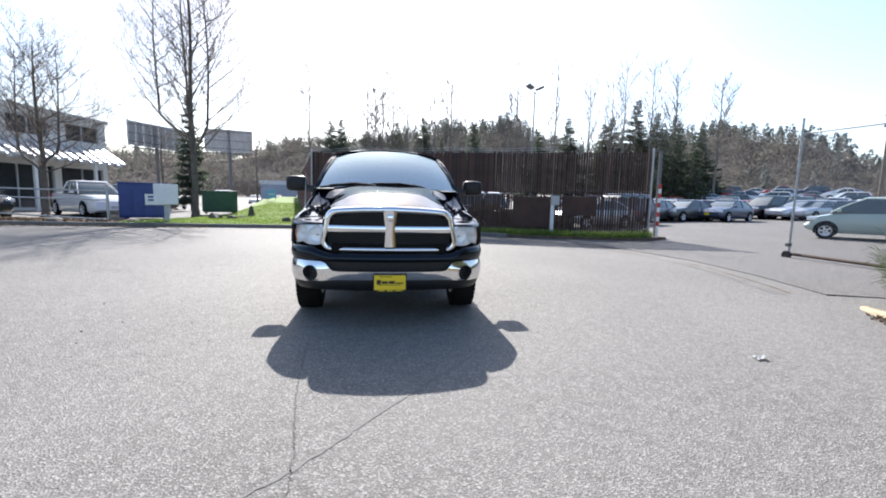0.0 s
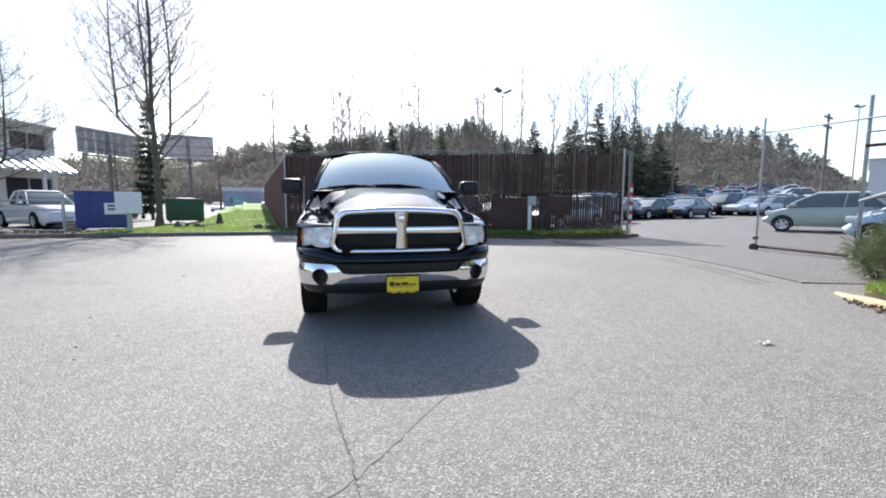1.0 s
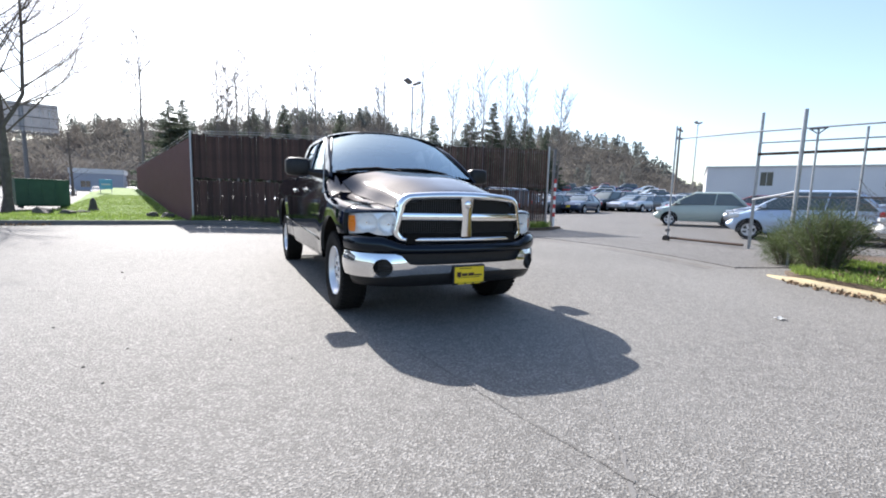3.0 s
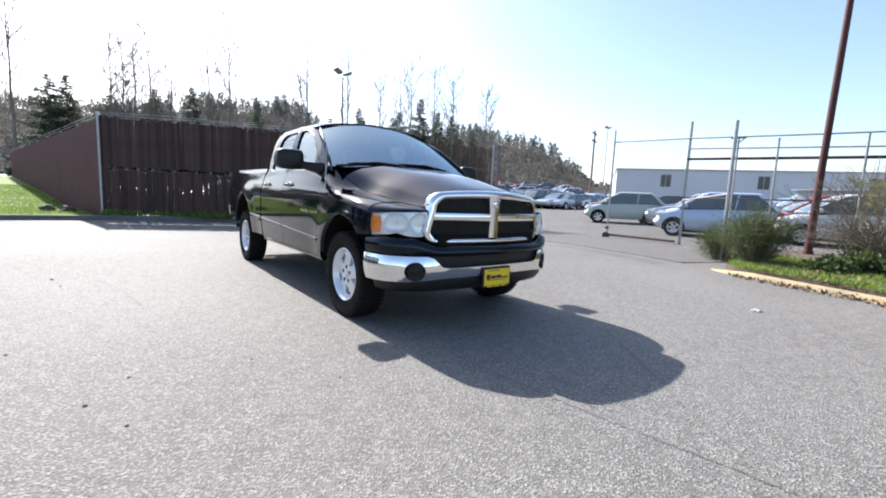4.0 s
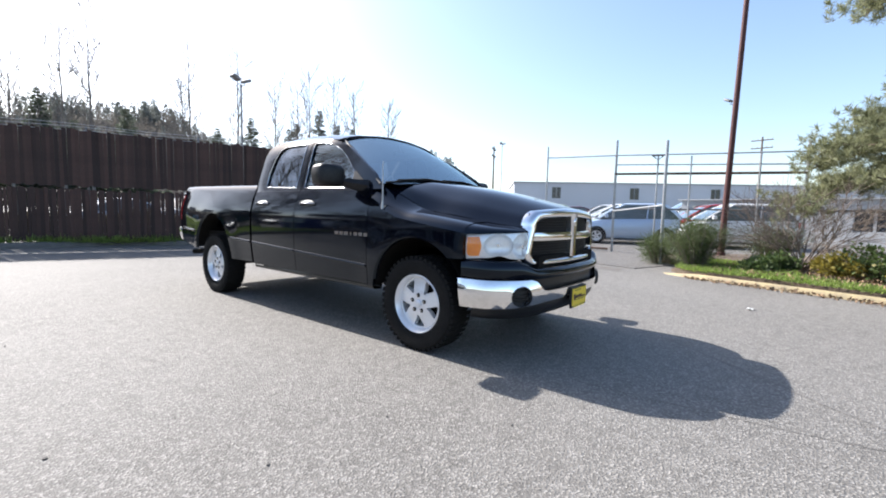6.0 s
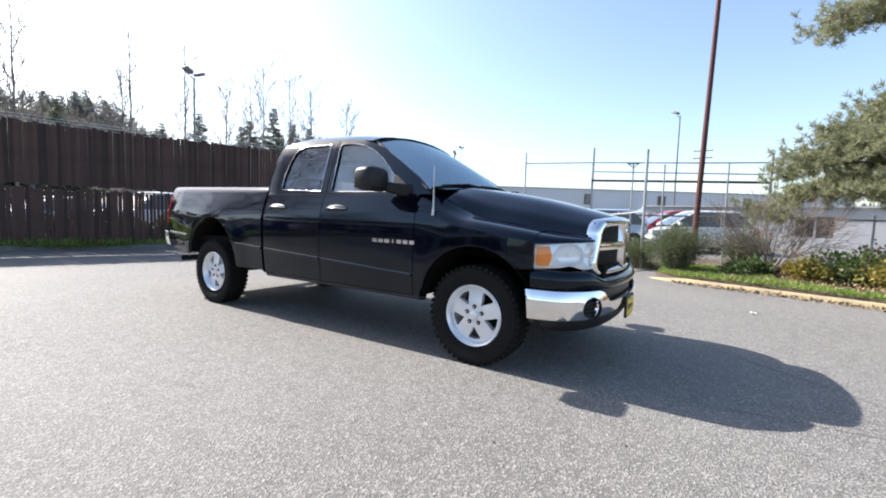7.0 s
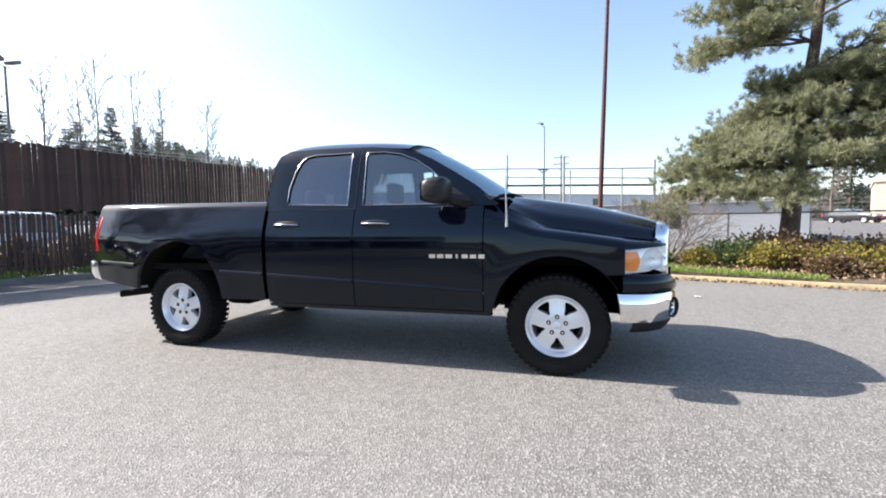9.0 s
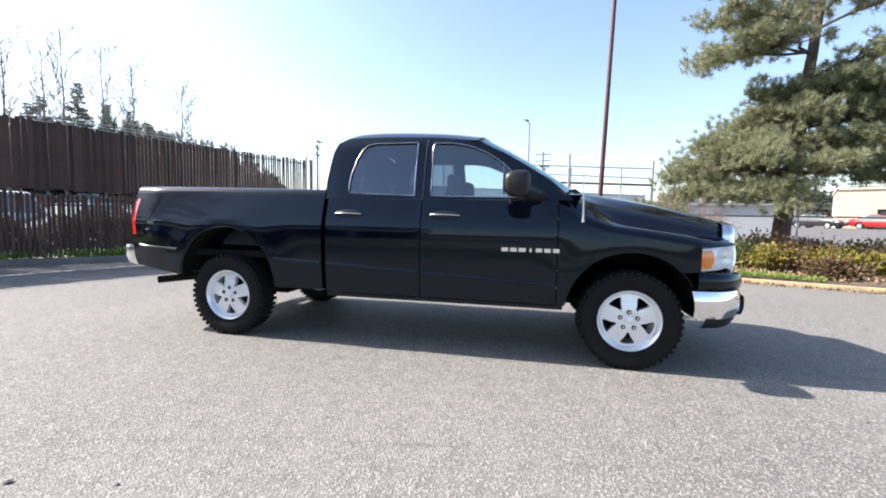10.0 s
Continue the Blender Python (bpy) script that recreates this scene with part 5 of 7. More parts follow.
def limb_up(r, big, fine, p, d, length, rad, level, up, wander=0.07, least=0.004, gap=0.32, share=(0.28, 0.5), open_=0.75):
    """A limb that curves upward and carries side twigs."""
    n = max(5, int(length / gap))
    for i in range(n):
        u = i / n
        ra, rb = max(least, rad * (1 - 0.85 * u)), max(least, rad * (1 - 0.85 * (i + 1) / n))
        q = p + d * (length / n)
        (big if ra > 0.022 else fine).add(p, q, ra, rb, 6 if ra > 0.05 else (4 if ra > 0.015 else 3))
        p = q
        d = (d + Vector((r.gauss(0, wander), r.gauss(0, wander), r.gauss(0, wander * 0.6) + up / n))).normalized()
        if level > 0 and u > 0.12:
            for _ in range(1 if r.random() < 0.75 else 2):
                side = Matrix.Rotation(r.uniform(0, math.tau), 3, d) @ d.orthogonal().normalized()
                nd = (d * 0.75 + side * open_ + Vector((0, 0, 0.12))).normalized()
                limb_up(r, big, fine, p, nd, length * r.uniform(*share) * (1.1 - 0.55 * u), rb * 0.5, level - 1, up * 0.8, wander * 1.4, least, gap, share, open_)


def street_tree(label, at, seed, stems, limbs, rad, reach, z_limbs, level=2, up=0.8, tilt=(0.5, 1.1), least=0.004, bark=None, twig=None, name="street_tree", gap=0.32, share=(0.28, 0.5)):
    """Stems given as (offset x, offset y, fork height, top height) with limbs all round."""
    r = random.Random(seed)
    t = thing(name, label, "tree", pose(*at))
    s, w = Sticks(), Sticks()
    for k, (ox, oy, fork, top) in enumerate(stems):
        n = 22
        path = []
        for i in range(n + 1):
            z = -0.1 + (top + 0.1) * i / n
            g = min(1.0, max(0.0, (z - fork) / max(0.6, 0.12 * top)))
            g = g * g * (3 - 2 * g)
            path.append(Vector((ox * g + 0.05 * math.sin(z * 0.9 + k), oy * g + 0.05 * math.sin(z * 0.7 + 2 * k), z)))
        for i in range(n):
            f0, f1 = (1 - 0.9 * i / n), (1 - 0.9 * (i + 1) / n)
            flare = 1 + 0.5 * math.exp(-path[i].z / 0.3)
            s.add(path[i], path[i + 1], rad * f0 * flare * (1 if k == 0 else 0.62), rad * f1 * (1 if k == 0 else 0.62), 9)
        m = limbs if k == 0 else limbs * 2 // 3
        for j in range(m):
            z = z_limbs[0] + (z_limbs[1] - z_limbs[0]) * (j + r.random()) / m
            if z >= top * 0.97 or (k and z < fork + 0.8):
                continue
            f = (z + 0.1) / (top + 0.1) * n
            p = path[int(f)].lerp(path[min(n, int(f) + 1)], f - int(f))
            a = j * 2.4 + r.uniform(-0.5, 0.5)
            e = r.uniform(*tilt)
            d = Vector((math.cos(a) * math.cos(e), math.sin(a) * math.cos(e), math.sin(e)))
            limb_up(r, s, w, p, d, r.uniform(*reach) * (1.15 - 0.6 * z / top), rad * 0.26 * (1.1 - 0.7 * z / top), level, up, least=least, gap=gap, share=share)
    s.make("trunk", bark or BARK, t, "bare trunk and limbs")
    w.make("crown", twig or TWIG, t, "fine leafless twigs")
    return t


# conifers standing behind the fence: bearing and rise of the top in degrees, spread
for i, (az, rise, wd) in enumerate(((-6.2, 10.2, 0.34), (-4.9, 10.4, 0.34), (-1.8, 9.1, 0.42), (2.2, 10.4, 0.36), (5.7, 11.1, 0.26), (8.2, 8.6, 0.36), (12.4, 10.4, 0.33), (20.8, 9.5, 0.32), (24.4, 11.1, 0.28), (28.7, 10.2, 0.36), (29.6, 11.0, 0.38), (32.3, 12.8, 0.27), (34.6, 11.2, 0.27), (36.5, 10.9, 0.28), (39.3, 9.2, 0.30))):
    x, y = -0.1 + 86 * math.sin(radians(az)), -4.9 + 86 * math.cos(radians(az))
    h = 86 * math.tan(radians(rise)) + 1.2 - gz(x, 0)
    conifer((x, y, gz(x, 0) - 0.1), h + 0.1, 20 + i, width=wd * 1.2, n=13000)
for i, (x, y, h) in enumerate(((41.2, 50.2, 12.6), (43.4, 49.6, 11.4), (39.8, 51.6, 9.6))):
    conifer((x, y, gz(x, 0) - 0.1), h, 60 + i, width=0.30, n=6500)

# leafless alders between them: bearing and rise of the top in degrees
for i, (az, rise) in enumerate(((-8.8, 16.3), (-1.6, 13.7), (-0.6, 13.4), (0.4, 16.1), (1.7, 15.9), (3.6, 12.5), (7.2, 16.8), (9.3, 19.2), (17.2, 13.6), (17.9, 18.0), (22.8, 17.8), (26.9, 14.8), (29.5, 14.3), (30.9, 16.4), (33.9, 15.9), (36.4, 14.9), (40.8, 13.3))):
    x, y = -0.1 + 80 * math.sin(radians(az)), -4.9 + 80 * math.cos(radians(az))
    h = 80 * math.tan(radians(rise)) + 1.2 - gz(x, 0)
    street_tree("slender leafless alder against the sky", (x, y, gz(x, 0)), 100 + i, [(0, 0, 3, h)], 32, 0.24, (3.4, 6.0), (h * 0.3, h * 0.97), 1, 0.85, (0.6, 1.1), 0.038 if az < 12 else 0.030, TWIG_PALE, TWIG_PALE, "alder_tree", 0.5, (0.28, 0.5))

# street trees on the lawn side
street_tree("tall leafless tree with twin stems on the lawn", (-9.3, 18.2, 0.1), 5, [(0.0, 0.1, 2.5, 16.0), (0.75, 0.1, 2.9, 14.5), (-0.35, 0.3, 4.0, 15.0), (-1.5, 0.0, 3.6, 12.5)], 46, 0.14, (3.2, 5.4), (2.8, 15.0), 2, 0.55, (0.4, 0.95), 0.0045, gap=0.27, share=(0.3, 0.55))
street_tree("leafless spreading tree before the white building", (-15.2, 17.0, 0.1), 9, [(0.0, 0.0, 2, 7.9), (-1.1, 0.4, 2.0, 7.5), (1.0, -0.3, 2.2, 7.2)], 30, 0.14, (3.0, 4.8), (1.9, 7.0), 2, 0.5, (0.2, 0.9), 0.0045, gap=0.23)
street_tree("small leafless tree beyond the lawn", (-17.0, 58, gz(-17, 58)), 12, [(0, 0, 2, 8.5)], 26, 0.16, (2.5, 4.0), (2, 8), 1, 0.6, (0.3, 0.9), 0.012)
street_tree("leafless tree beside the far building", (-30.0, 60, gz(-30, 60)), 13, [(0, 0, 2, 10)], 26, 0.18, (3, 4.5), (2.5, 9.5), 1, 0.6, (0.3, 0.9), 0.012)
street_tree("leafless grey tree behind the lawn", (-23.0, 52, gz(-23, 52)), 14, [(0, 0, 2, 9)], 26, 0.16, (2.5, 4.0), (2, 8.5), 1, 0.6, (0.3, 0.9), 0.012)
conifer((-14.2, 30.0, gz(-14.2, 30.0)), 9.0, 77, width=0.16, group="", n=6000)

# wooded hill behind everything; past 140 degrees an unseen ring added for reflections
RIDGE = [(-60, 14), (-35, 17), (-22, 20), (-16, 24), (-13, 28), (-10.7, 32), (-8, 33), (-3.8, 33), (1.3, 37), (5, 40), (8, 44), (11, 44), (14, 45), (17, 48), (18.5, 47), (20, 41), (21.2, 38), (24, 33), (27, 29), (29.5, 30), (35, 34), (42, 39), (45, 36), (48, 34), (50.4, 31), (51.8, 30), (52.6, 24), (54, 20), (57, 9), (64, 5), (75, 5), (100, 6), (120, 9), (140, 9), (180, 11), (240, 12), (300, 14)]
azs = np.linspace(-60, 300, 280)
rows, r = [], random.Random(4)
for a in azs:
    h = ease(RIDGE, a)
    rows.append([(d * math.sin(radians(a)), d * math.cos(radians(a)), z) for d, z in ((150, 0.5), (180, 0.12 * h), (215, 0.5 * h), (250, 0.86 * h), (275, h), (330, h * 0.9))])
bm = bmesh.new()
loft(bm, rows, closed=False)
hill = tagged(part("hill_backdrop", bm, HILLBROWN, None, smooth=60), label="wooded hillsides, closed by an unseen ring behind for reflections", category="hill", kind="structure")
rn = np.random.default_rng(8)
pts, dirs, pts2, dirs2 = [], [], [], []
for _ in range(4300):
    a = rn.uniform(-58, 138)
    u = rn.uniform(0, 1) ** 0.6
    d = 160 + 117 * u
    h = ease(RIDGE, a)
    z = h * lerp([(150, 0), (180, 0.12), (215, 0.5), (250, 0.86), (275, 1.0)], d)
    x, y = d * math.sin(radians(a)), d * math.cos(radians(a))
    dark = (0.55 if 8 < a < 40 else 0.6 if a < 60 else 0.5) if u > 0.74 else 0.06
    if a < 2:
        dark *= 0.3
    if rn.random() < dark:
        tall = rn.uniform(6, 11.5) if a < 56 else rn.uniform(5, 9)
        for q in rn.uniform(0, 1, 130):
            R = tall * 0.23 * (1 - q) + 0.03
            t = rn.uniform(0, math.tau)
            pts.append((x + math.cos(t) * R * 0.7, y + math.sin(t) * R * 0.7, z + tall * (0.05 + 0.95 * q)))
            dirs.append((math.cos(t), math.sin(t), -0.6))
    else:
        tall = rn.uniform(5.0, 9.0) if a < 56 else rn.uniform(3.5, 7)
        for _k in range(60):
            v = rn.normal(size=3) * np.array((0.24, 0.24, 0.20)) * tall
            pts2.append((x + v[0], y + v[1], z + tall * 0.45 + v[2]))
            dirs2.append((v[0] * 0.8, v[1] * 0.8, 1.2))
flakes("hill_conifers", pts, dirs, 0.95, 0.34, HILLWOOD_HAZED, None, 3, "stuff", "distant conifers on the hillside with haze in their colour")
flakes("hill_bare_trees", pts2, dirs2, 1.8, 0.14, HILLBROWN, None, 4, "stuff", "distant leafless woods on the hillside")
# thicket behind the fence and along the lot's far edge
pts, dirs = [], []
for _ in range(420):
    u = rn.uniform(0, 1)
    x, y = (-40 + 150 * u), 100 + rn.uniform(0, 25) - 0.25 * max(0, (-40 + 150 * u) - 20)
    tall = rn.uniform(3, 6.5)
    for _k in range(60):
        v = rn.normal(size=3) * np.array((0.26, 0.26, 0.24)) * tall
        pts.append((x + v[0], y + v[1], max(0.2, tall * 0.5 + v[2])))
        dirs.append((v[0] * 0.4, v[1] * 0.4, 1.2))
flakes("bare_thicket", pts, dirs, 1.4, 0.05, TWIG, None, 5, "stuff", "brown leafless thicket along the far edge of the lot")


# the pine over the planting bed
def pine(at, seed):
    r = random.Random(seed)
    rn = np.random.default_rng(seed)
    t = thing("pine_tree", "broad old pine with grey-green needles in the planting bed", "tree", pose(*at))
    s = Sticks()
    p, d, rad, trunk = Vector((0, 0, -0.2)), Vector((0.03, -0.065, 1)).normalized(), 0.24, []
    for i in range(16):
        q = p + d * 0.62
        r1 = max(0.04, rad * 0.925)
        s.add(p, q, rad, r1, 10)
        p, rad = q, r1
        trunk.append((p.copy(), rad))
        d = (d + Vector((r.gauss(0, 0.035), r.gauss(-0.004, 0.035), 0.0))).normalized()
    pads = []

    def limb(k, az, reach, rise, sag, width=0.55):
        a, (b, rr) = radians(az), trunk[k]
        pts = []
        for i in range(9):
            u = i / 8
            pts.append(b + Vector((math.cos(a + 0.25 * u) * reach * 0.92 * u, math.sin(a + 0.25 * u) * reach * 0.92 * u, rise * u - sag * u * u)) + Vector((r.gauss(0, 0.05), r.gauss(0, 0.05), r.gauss(0, 0.04))))
        for i in range(8):
            s.add(pts[i], pts[i + 1], rr * 0.34 * (1 - i / 9), rr * 0.34 * (1 - (i + 1) / 9), 6)
            if i >= 1:
                for side in (-1, 1):
                    for _ in range(2):
                        along = (pts[i + 1] - pts[i]).normalized()
                        v = Vector((-along.y, along.x, 0)) * side * r.uniform(0.25, 1.0) * width * (1.15 - 0.08 * i) + along * r.uniform(0.0, 0.35) + Vector((0, 0, r.uniform(-0.05, 0.22)))
                        e = pts[i + 1] + v
                        s.add(pts[i + 1], e, 0.016, 0.007, 4)
                        pads.append((e, r.uniform(0.26, 0.40)))
                if i >= 5:
                    pads.append((pts[i + 1] + Vector((0, 0, 0.06)), r.uniform(0.26, 0.36)))

    # azimuth 90 points to the truck's tail, 180 towards the turning place
    for k, az, reach, rise, sag in (
        (2, 78, 4.1, 1.3, 1.5), (2, 95, 3.9, 1.0, 1.2), (2, 115, 3.2, 0.8, 0.8), (2, 140, 2.6, 0.6, 0.6), (3, 70, 3.8, 1.1, 1.2), (3, 86, 3.8, 1.2, 1.1), (3, 104, 3.4, 1.1, 0.9), (3, 128, 2.8, 0.9, 0.6), (3, 160, 2.4, 0.7, 0.6),
        (4, 80, 3.1, 0.85, 0.8), (4, 98, 2.9, 0.85, 0.8), (4, 120, 2.4, 0.7, 0.6), (4, 190, 2.2, 0.6, 0.5), (5, 75, 1.9, 0.55, 0.5), (5, 105, 1.8, 0.55, 0.5), (5, 145, 1.7, 0.5, 0.4), (5, 220, 2.4, 0.7, 0.5), (5, 20, 2.6, 0.7, 0.6),
        (6, 95, 1.25, 0.4, 0.2), (6, 250, 2.6, 0.7, 0.5), (6, 340, 2.6, 0.8, 0.6), (6, 170, 1.4, 0.4, 0.3), (7, 300, 2.8, 0.8, 0.6), (7, 215, 2.3, 0.8, 0.4), (3, 262, 3.2, 0.5, 0.6), (4, 255, 3.4, 0.9, 0.7), (4, 300, 3.2, 0.8, 0.6), (5, 270, 3.3, 0.8, 0.6), (5, 250, 3.0, 0.8, 0.5), (6, 275, 3.0, 0.8, 0.5), (5, 200, 2.4, 0.6, 0.5), (6, 200, 2.2, 0.5, 0.4), (7, 262, 2.9, 0.7, 0.4),
        (3, 20, 3.0, 0.7, 0.7), (4, 280, 3.0, 0.8, 0.8), (3, 230, 2.6, 0.6, 0.6),
        (8, 84, 3.3, 0.4, 0.75), (8, 100, 3.4, 0.5, 0.85), (8, 116, 2.9, 0.6, 0.6), (9, 92, 3.2, 0.6, 0.6), (9, 106, 3.1, 0.6, 0.5), (9, 240, 2.8, 0.9, 0.4), (10, 160, 2.6, 0.8, 0.4), (10, 330, 2.8, 0.9, 0.4), (11, 110, 2.7, 0.8, 0.3), (11, 60, 2.4, 0.9, 0.3), (12, 210, 2.4, 0.9, 0.2), (13, 100, 2.2, 0.8, 0.2), (13, 10, 2.2, 0.9, 0.2), (14, 180, 1.9, 0.8, 0.1), (15, 60, 1.6, 0.9, 0.1), (15, 280, 1.6, 0.9, 0.1)):
        reach *= 0.80 if k < 6 and 60 < az < 125 else (0.9 if 7 < k < 10 and 80 < az < 120 else 1.0)
        limb(k, az, reach, rise, sag)
    s.make("trunk", PINEBARK, t, "rough brown trunk and limbs")
    c, dd = [], []
    for e, size in pads:
        for _ in range(6):
            o = rn.normal(size=3) * np.array((0.52, 0.52, 0.25)) * size
            tip = np.array(e) + o
            lean = np.array((o[0] * 1.2, o[1] * 1.2, 0.55))
            v = rn.normal(size=(46, 3)) + lean * 1.5
            v /= np.linalg.norm(v, axis=1, keepdims=True)
            for q in v:
                c.append(tip - lean * rn.uniform(0.0, 0.16))
                dd.append(q)
    flakes("crown", c, dd, 0.125, 0.0064, NEEDLE, t, seed, label="tufts of grey-green needles", spread=0.1)
    return t


pine((8.25, -5.35, 0.10), 42)


def leafy(name, label, at, size, n, leaf, width, material, seed, stems=14, category="shrub", dome=True):
    """A shrub: thin stems from one foot and leaves round their upper parts."""
    r = random.Random(seed)
    rn = np.random.default_rng(seed)
    t = thing(name, label, category, pose(*at))
    s = Sticks()
    c, dd = [], []
    for k in range(stems):
        a, q = r.uniform(0, math.tau), r.uniform(0.15, 1)
        top = Vector((math.cos(a) * size[0] * q, math.sin(a) * size[1] * q, size[2] * (1 - 0.35 * q * q) * r.uniform(0.8, 1.05)))
        p = Vector((math.cos(a) * 0.15 * q, math.sin(a) * 0.15 * q, -0.05))
        mid = p.lerp(top, 0.5) + Vector((0, 0, 0.1 * size[2]))
        s.add(p, mid, 0.012, 0.008, 4)
        s.add(mid, top, 0.008, 0.004, 3)
        for _ in range(n // stems):
            u = r.uniform(0.15, 1.03)
            b = p.lerp(mid, u * 2) if u < 0.5 else mid.lerp(top, u * 2 - 1)
            o = rn.normal(size=3) * 0.13 * max(size[:2]) * np.array((1, 1, 0.8))
            c.append(np.maximum(np.array(b) + o, (-9, -9, 0.02)))
            dd.append(o + np.array(((top - p).normalized())) * 0.15 * (1.6 if width < 0.012 else 1))
    s.make("stem_mass", TWIG, t)
    flakes("foliage", c, dd, leaf, width, material, t, seed, spread=0.35)
    return t


leafy("broom_bush", "dense green broom bush behind the yellow kerb", (6.85, -0.85, 0.10), (0.66, 0.64, 0.98), 11000, 0.13, 0.0034, BROOM, 31, 80)
leafy("twiggy_shrub", "loose twiggy grey-green shrub in the bed", (8.35, -2.1, 0.08), (0.75, 0.7, 1.0), 5200, 0.11, 0.0034, BROOM, 33, 60)
leafy("broom_bush", "smaller green broom bush beside the gate", (7.75, 0.05, 0.05), (0.55, 0.5, 0.62), 5000, 0.16, 0.0032, BROOM, 32, 30)
for i, (x, y, sx, sy, h, mat) in enumerate(((7.3, -2.3, 0.35, 0.35, 0.30, SHRUB), (6.7, -1.9, 0.35, 0.3, 0.20, SHRUB), (6.9, -3.1, 0.4, 0.45, 0.34, SHRUB_Y), (6.7, -3.7, 0.7, 0.6, 0.60, SHRUB), (6.15, -4.2, 0.55, 0.6, 0.50, SHRUB_Y), (6.5, -4.8, 0.8, 0.8, 0.66, SHRUB_R), (5.7, -5.3, 0.6, 0.7, 0.52, SHRUB_Y), (6.3, -5.9, 0.8, 0.8, 0.62, SHRUB_R), (5.5, -6.4, 0.6, 0.7, 0.50, SHRUB_Y), (7.4, -4.4, 0.8, 0.8, 0.70, SHRUB_R), (6.9, -5.3, 0.7, 0.7, 0.66, SHRUB_R), (5.2, -4.9, 0.4, 0.5, 0.30, SHRUB_R), (6.0, -7.3, 0.8, 0.8, 0.55, SHRUB_Y), (7.2, -6.8, 0.8, 0.8, 0.6, SHRUB))):
    leafy("ground_shrub", "low yellow-green leafy shrub in the bed" if mat is SHRUB_Y else "low bronzed leafy shrub in the bed" if mat is SHRUB_R else "low dark green leafy shrub in the bed", (x, y, 0.13), (sx, sy, h), 1500, 0.075, 0.028, mat, 200 + i, 18)
# leafless arching shrub between broom and pine
r = random.Random(17)
t = thing("bare_shrub", "sprawling leafless grey-brown shrub in the bed", "shrub", pose(7.7, -2.6, 0.1))
s, w = Sticks(), Sticks()
for k in range(17):
    a = r.uniform(0, math.tau)
    grow(r, s, w, Vector((0, 0, 0)), Vector((math.cos(a) * 0.7, math.sin(a) * 0.7, 0.8)).normalized(), 1.15, 0.020, 2, 0.0, 0.5, (3, 4), least=0.003)
s.make("branch_mass", BARK, t, "grey arching branches")
w.make("twig_mass", TWIG, t, "fine brown twigs")


def scatter(name, area, n, leaf, width, material, seed, z, label, category, up=1.0):
    """Blades or leaves over a plan area given as outline."""
    rn = np.random.default_rng(seed)
    xs, ys = [p[0] for p in area], [p[1] for p in area]
    c = []
    while len(c) < n:
        p = (rn.uniform(min(xs), max(xs)), rn.uniform(min(ys), max(ys)))
        if inside(p, area):
            c.append((p[0], p[1], gz(*p) + z + 0.03 * noise.noise((p[0] * 0.7, p[1] * 0.7, 3.1))))
    d = rn.normal(size=(n, 3)) * 0.4 + np.array((0, 0, up))
    return tagged(flakes(name, c, d, leaf, width, material, None, seed, "stuff", label), category=category)


scatter("lawn_grass", [(-10, 12.75), (-3.3, 12.8), (-3.1, 13.3), (-3.9, 18), (-6.4, 30), (-8.6, 30), (-8.3, 19.6), (-10.0, 16.0)], 26000, 0.09, 0.007, BLADES, 51, 0.11, "short bright green grass blades", "grass")
scatter("verge_weeds", [(-2.9, 12.8), (-1.2, 12.8), (0.45, 12.5), (2.1, 11.6), (3.6, 10.5), (4.5, 9.7), (6.5, 9.2), (9.0, 8.3), (9.4, 8.75), (-2.8, 13.2)], 12000, 0.22, 0.009, BLADES, 52, 0.09, "tufts of grass and weeds along the fence", "weeds")
scatter("bed_grass", [(7.4, -0.58), (6.5, -0.54), (5.88, -0.88), (5.58, -1.57), (5.23, -2.42), (4.88, -3.42), (4.53, -4.42), (4.95, -4.5), (5.5, -3.4), (6.3, -2.6), (8.2, -2.4), (8.4, -0.5)], 15000, 0.085, 0.007, BLADES, 53, 0.12, "patchy grass in the planting bed", "grass")
scatter("fallen_leaves", [(6.2, -0.75), (5.50, -0.90), (5.18, -1.6), (4.85, -2.5), (4.5, -3.5), (4.15, -4.5), (3.8, -5.8), (4.0, -5.8), (4.45, -4.4), (4.8, -3.4), (5.15, -2.4), (5.5, -1.5), (5.75, -0.8)], 900, 0.05, 0.018, DRYLEAF, 54, 0.012, "brown fallen leaves along the kerb", "leaves", up=0.1)
scatter("bed_leaves", [(6.4, -0.7), (5.7, -1.6), (5.0, -3.5), (4.6, -4.6), (4.2, -6.0), (7.8, -6.0), (8.6, -2.0)], 3500, 0.06, 0.02, DRYLEAF, 55, 0.155, "fallen leaves and bark in the bed", "leaves", up=0.2)

# brambles standing behind the slatted fence
rb = np.random.default_rng(61)
pts, dirs = [], []
for _ in range(15000):
    u = rb.uniform(0.0, 0.80)
    top = (0.9 if u < 0.62 else 0.6) + 0.5 * noise.noise((u * 30.0, 1.7, 0.0))
    p = F0 + fd * (flen * u)
    d = rb.uniform(0.10, 0.9)
    pts.append((p.x - fd.y * d, p.y + fd.x * d, max(0.05, rb.uniform(0.05, 1.0) ** 0.7 * top)))
    dirs.append((rb.normal() * 0.6, rb.normal() * 0.6, 0.7))
tagged(flakes("bramble_thicket", pts, dirs, 0.16, 0.022, BRAMBLE, None, 61, "stuff", "brown and dull green brambles behind the slatted fence"), category="brambles")

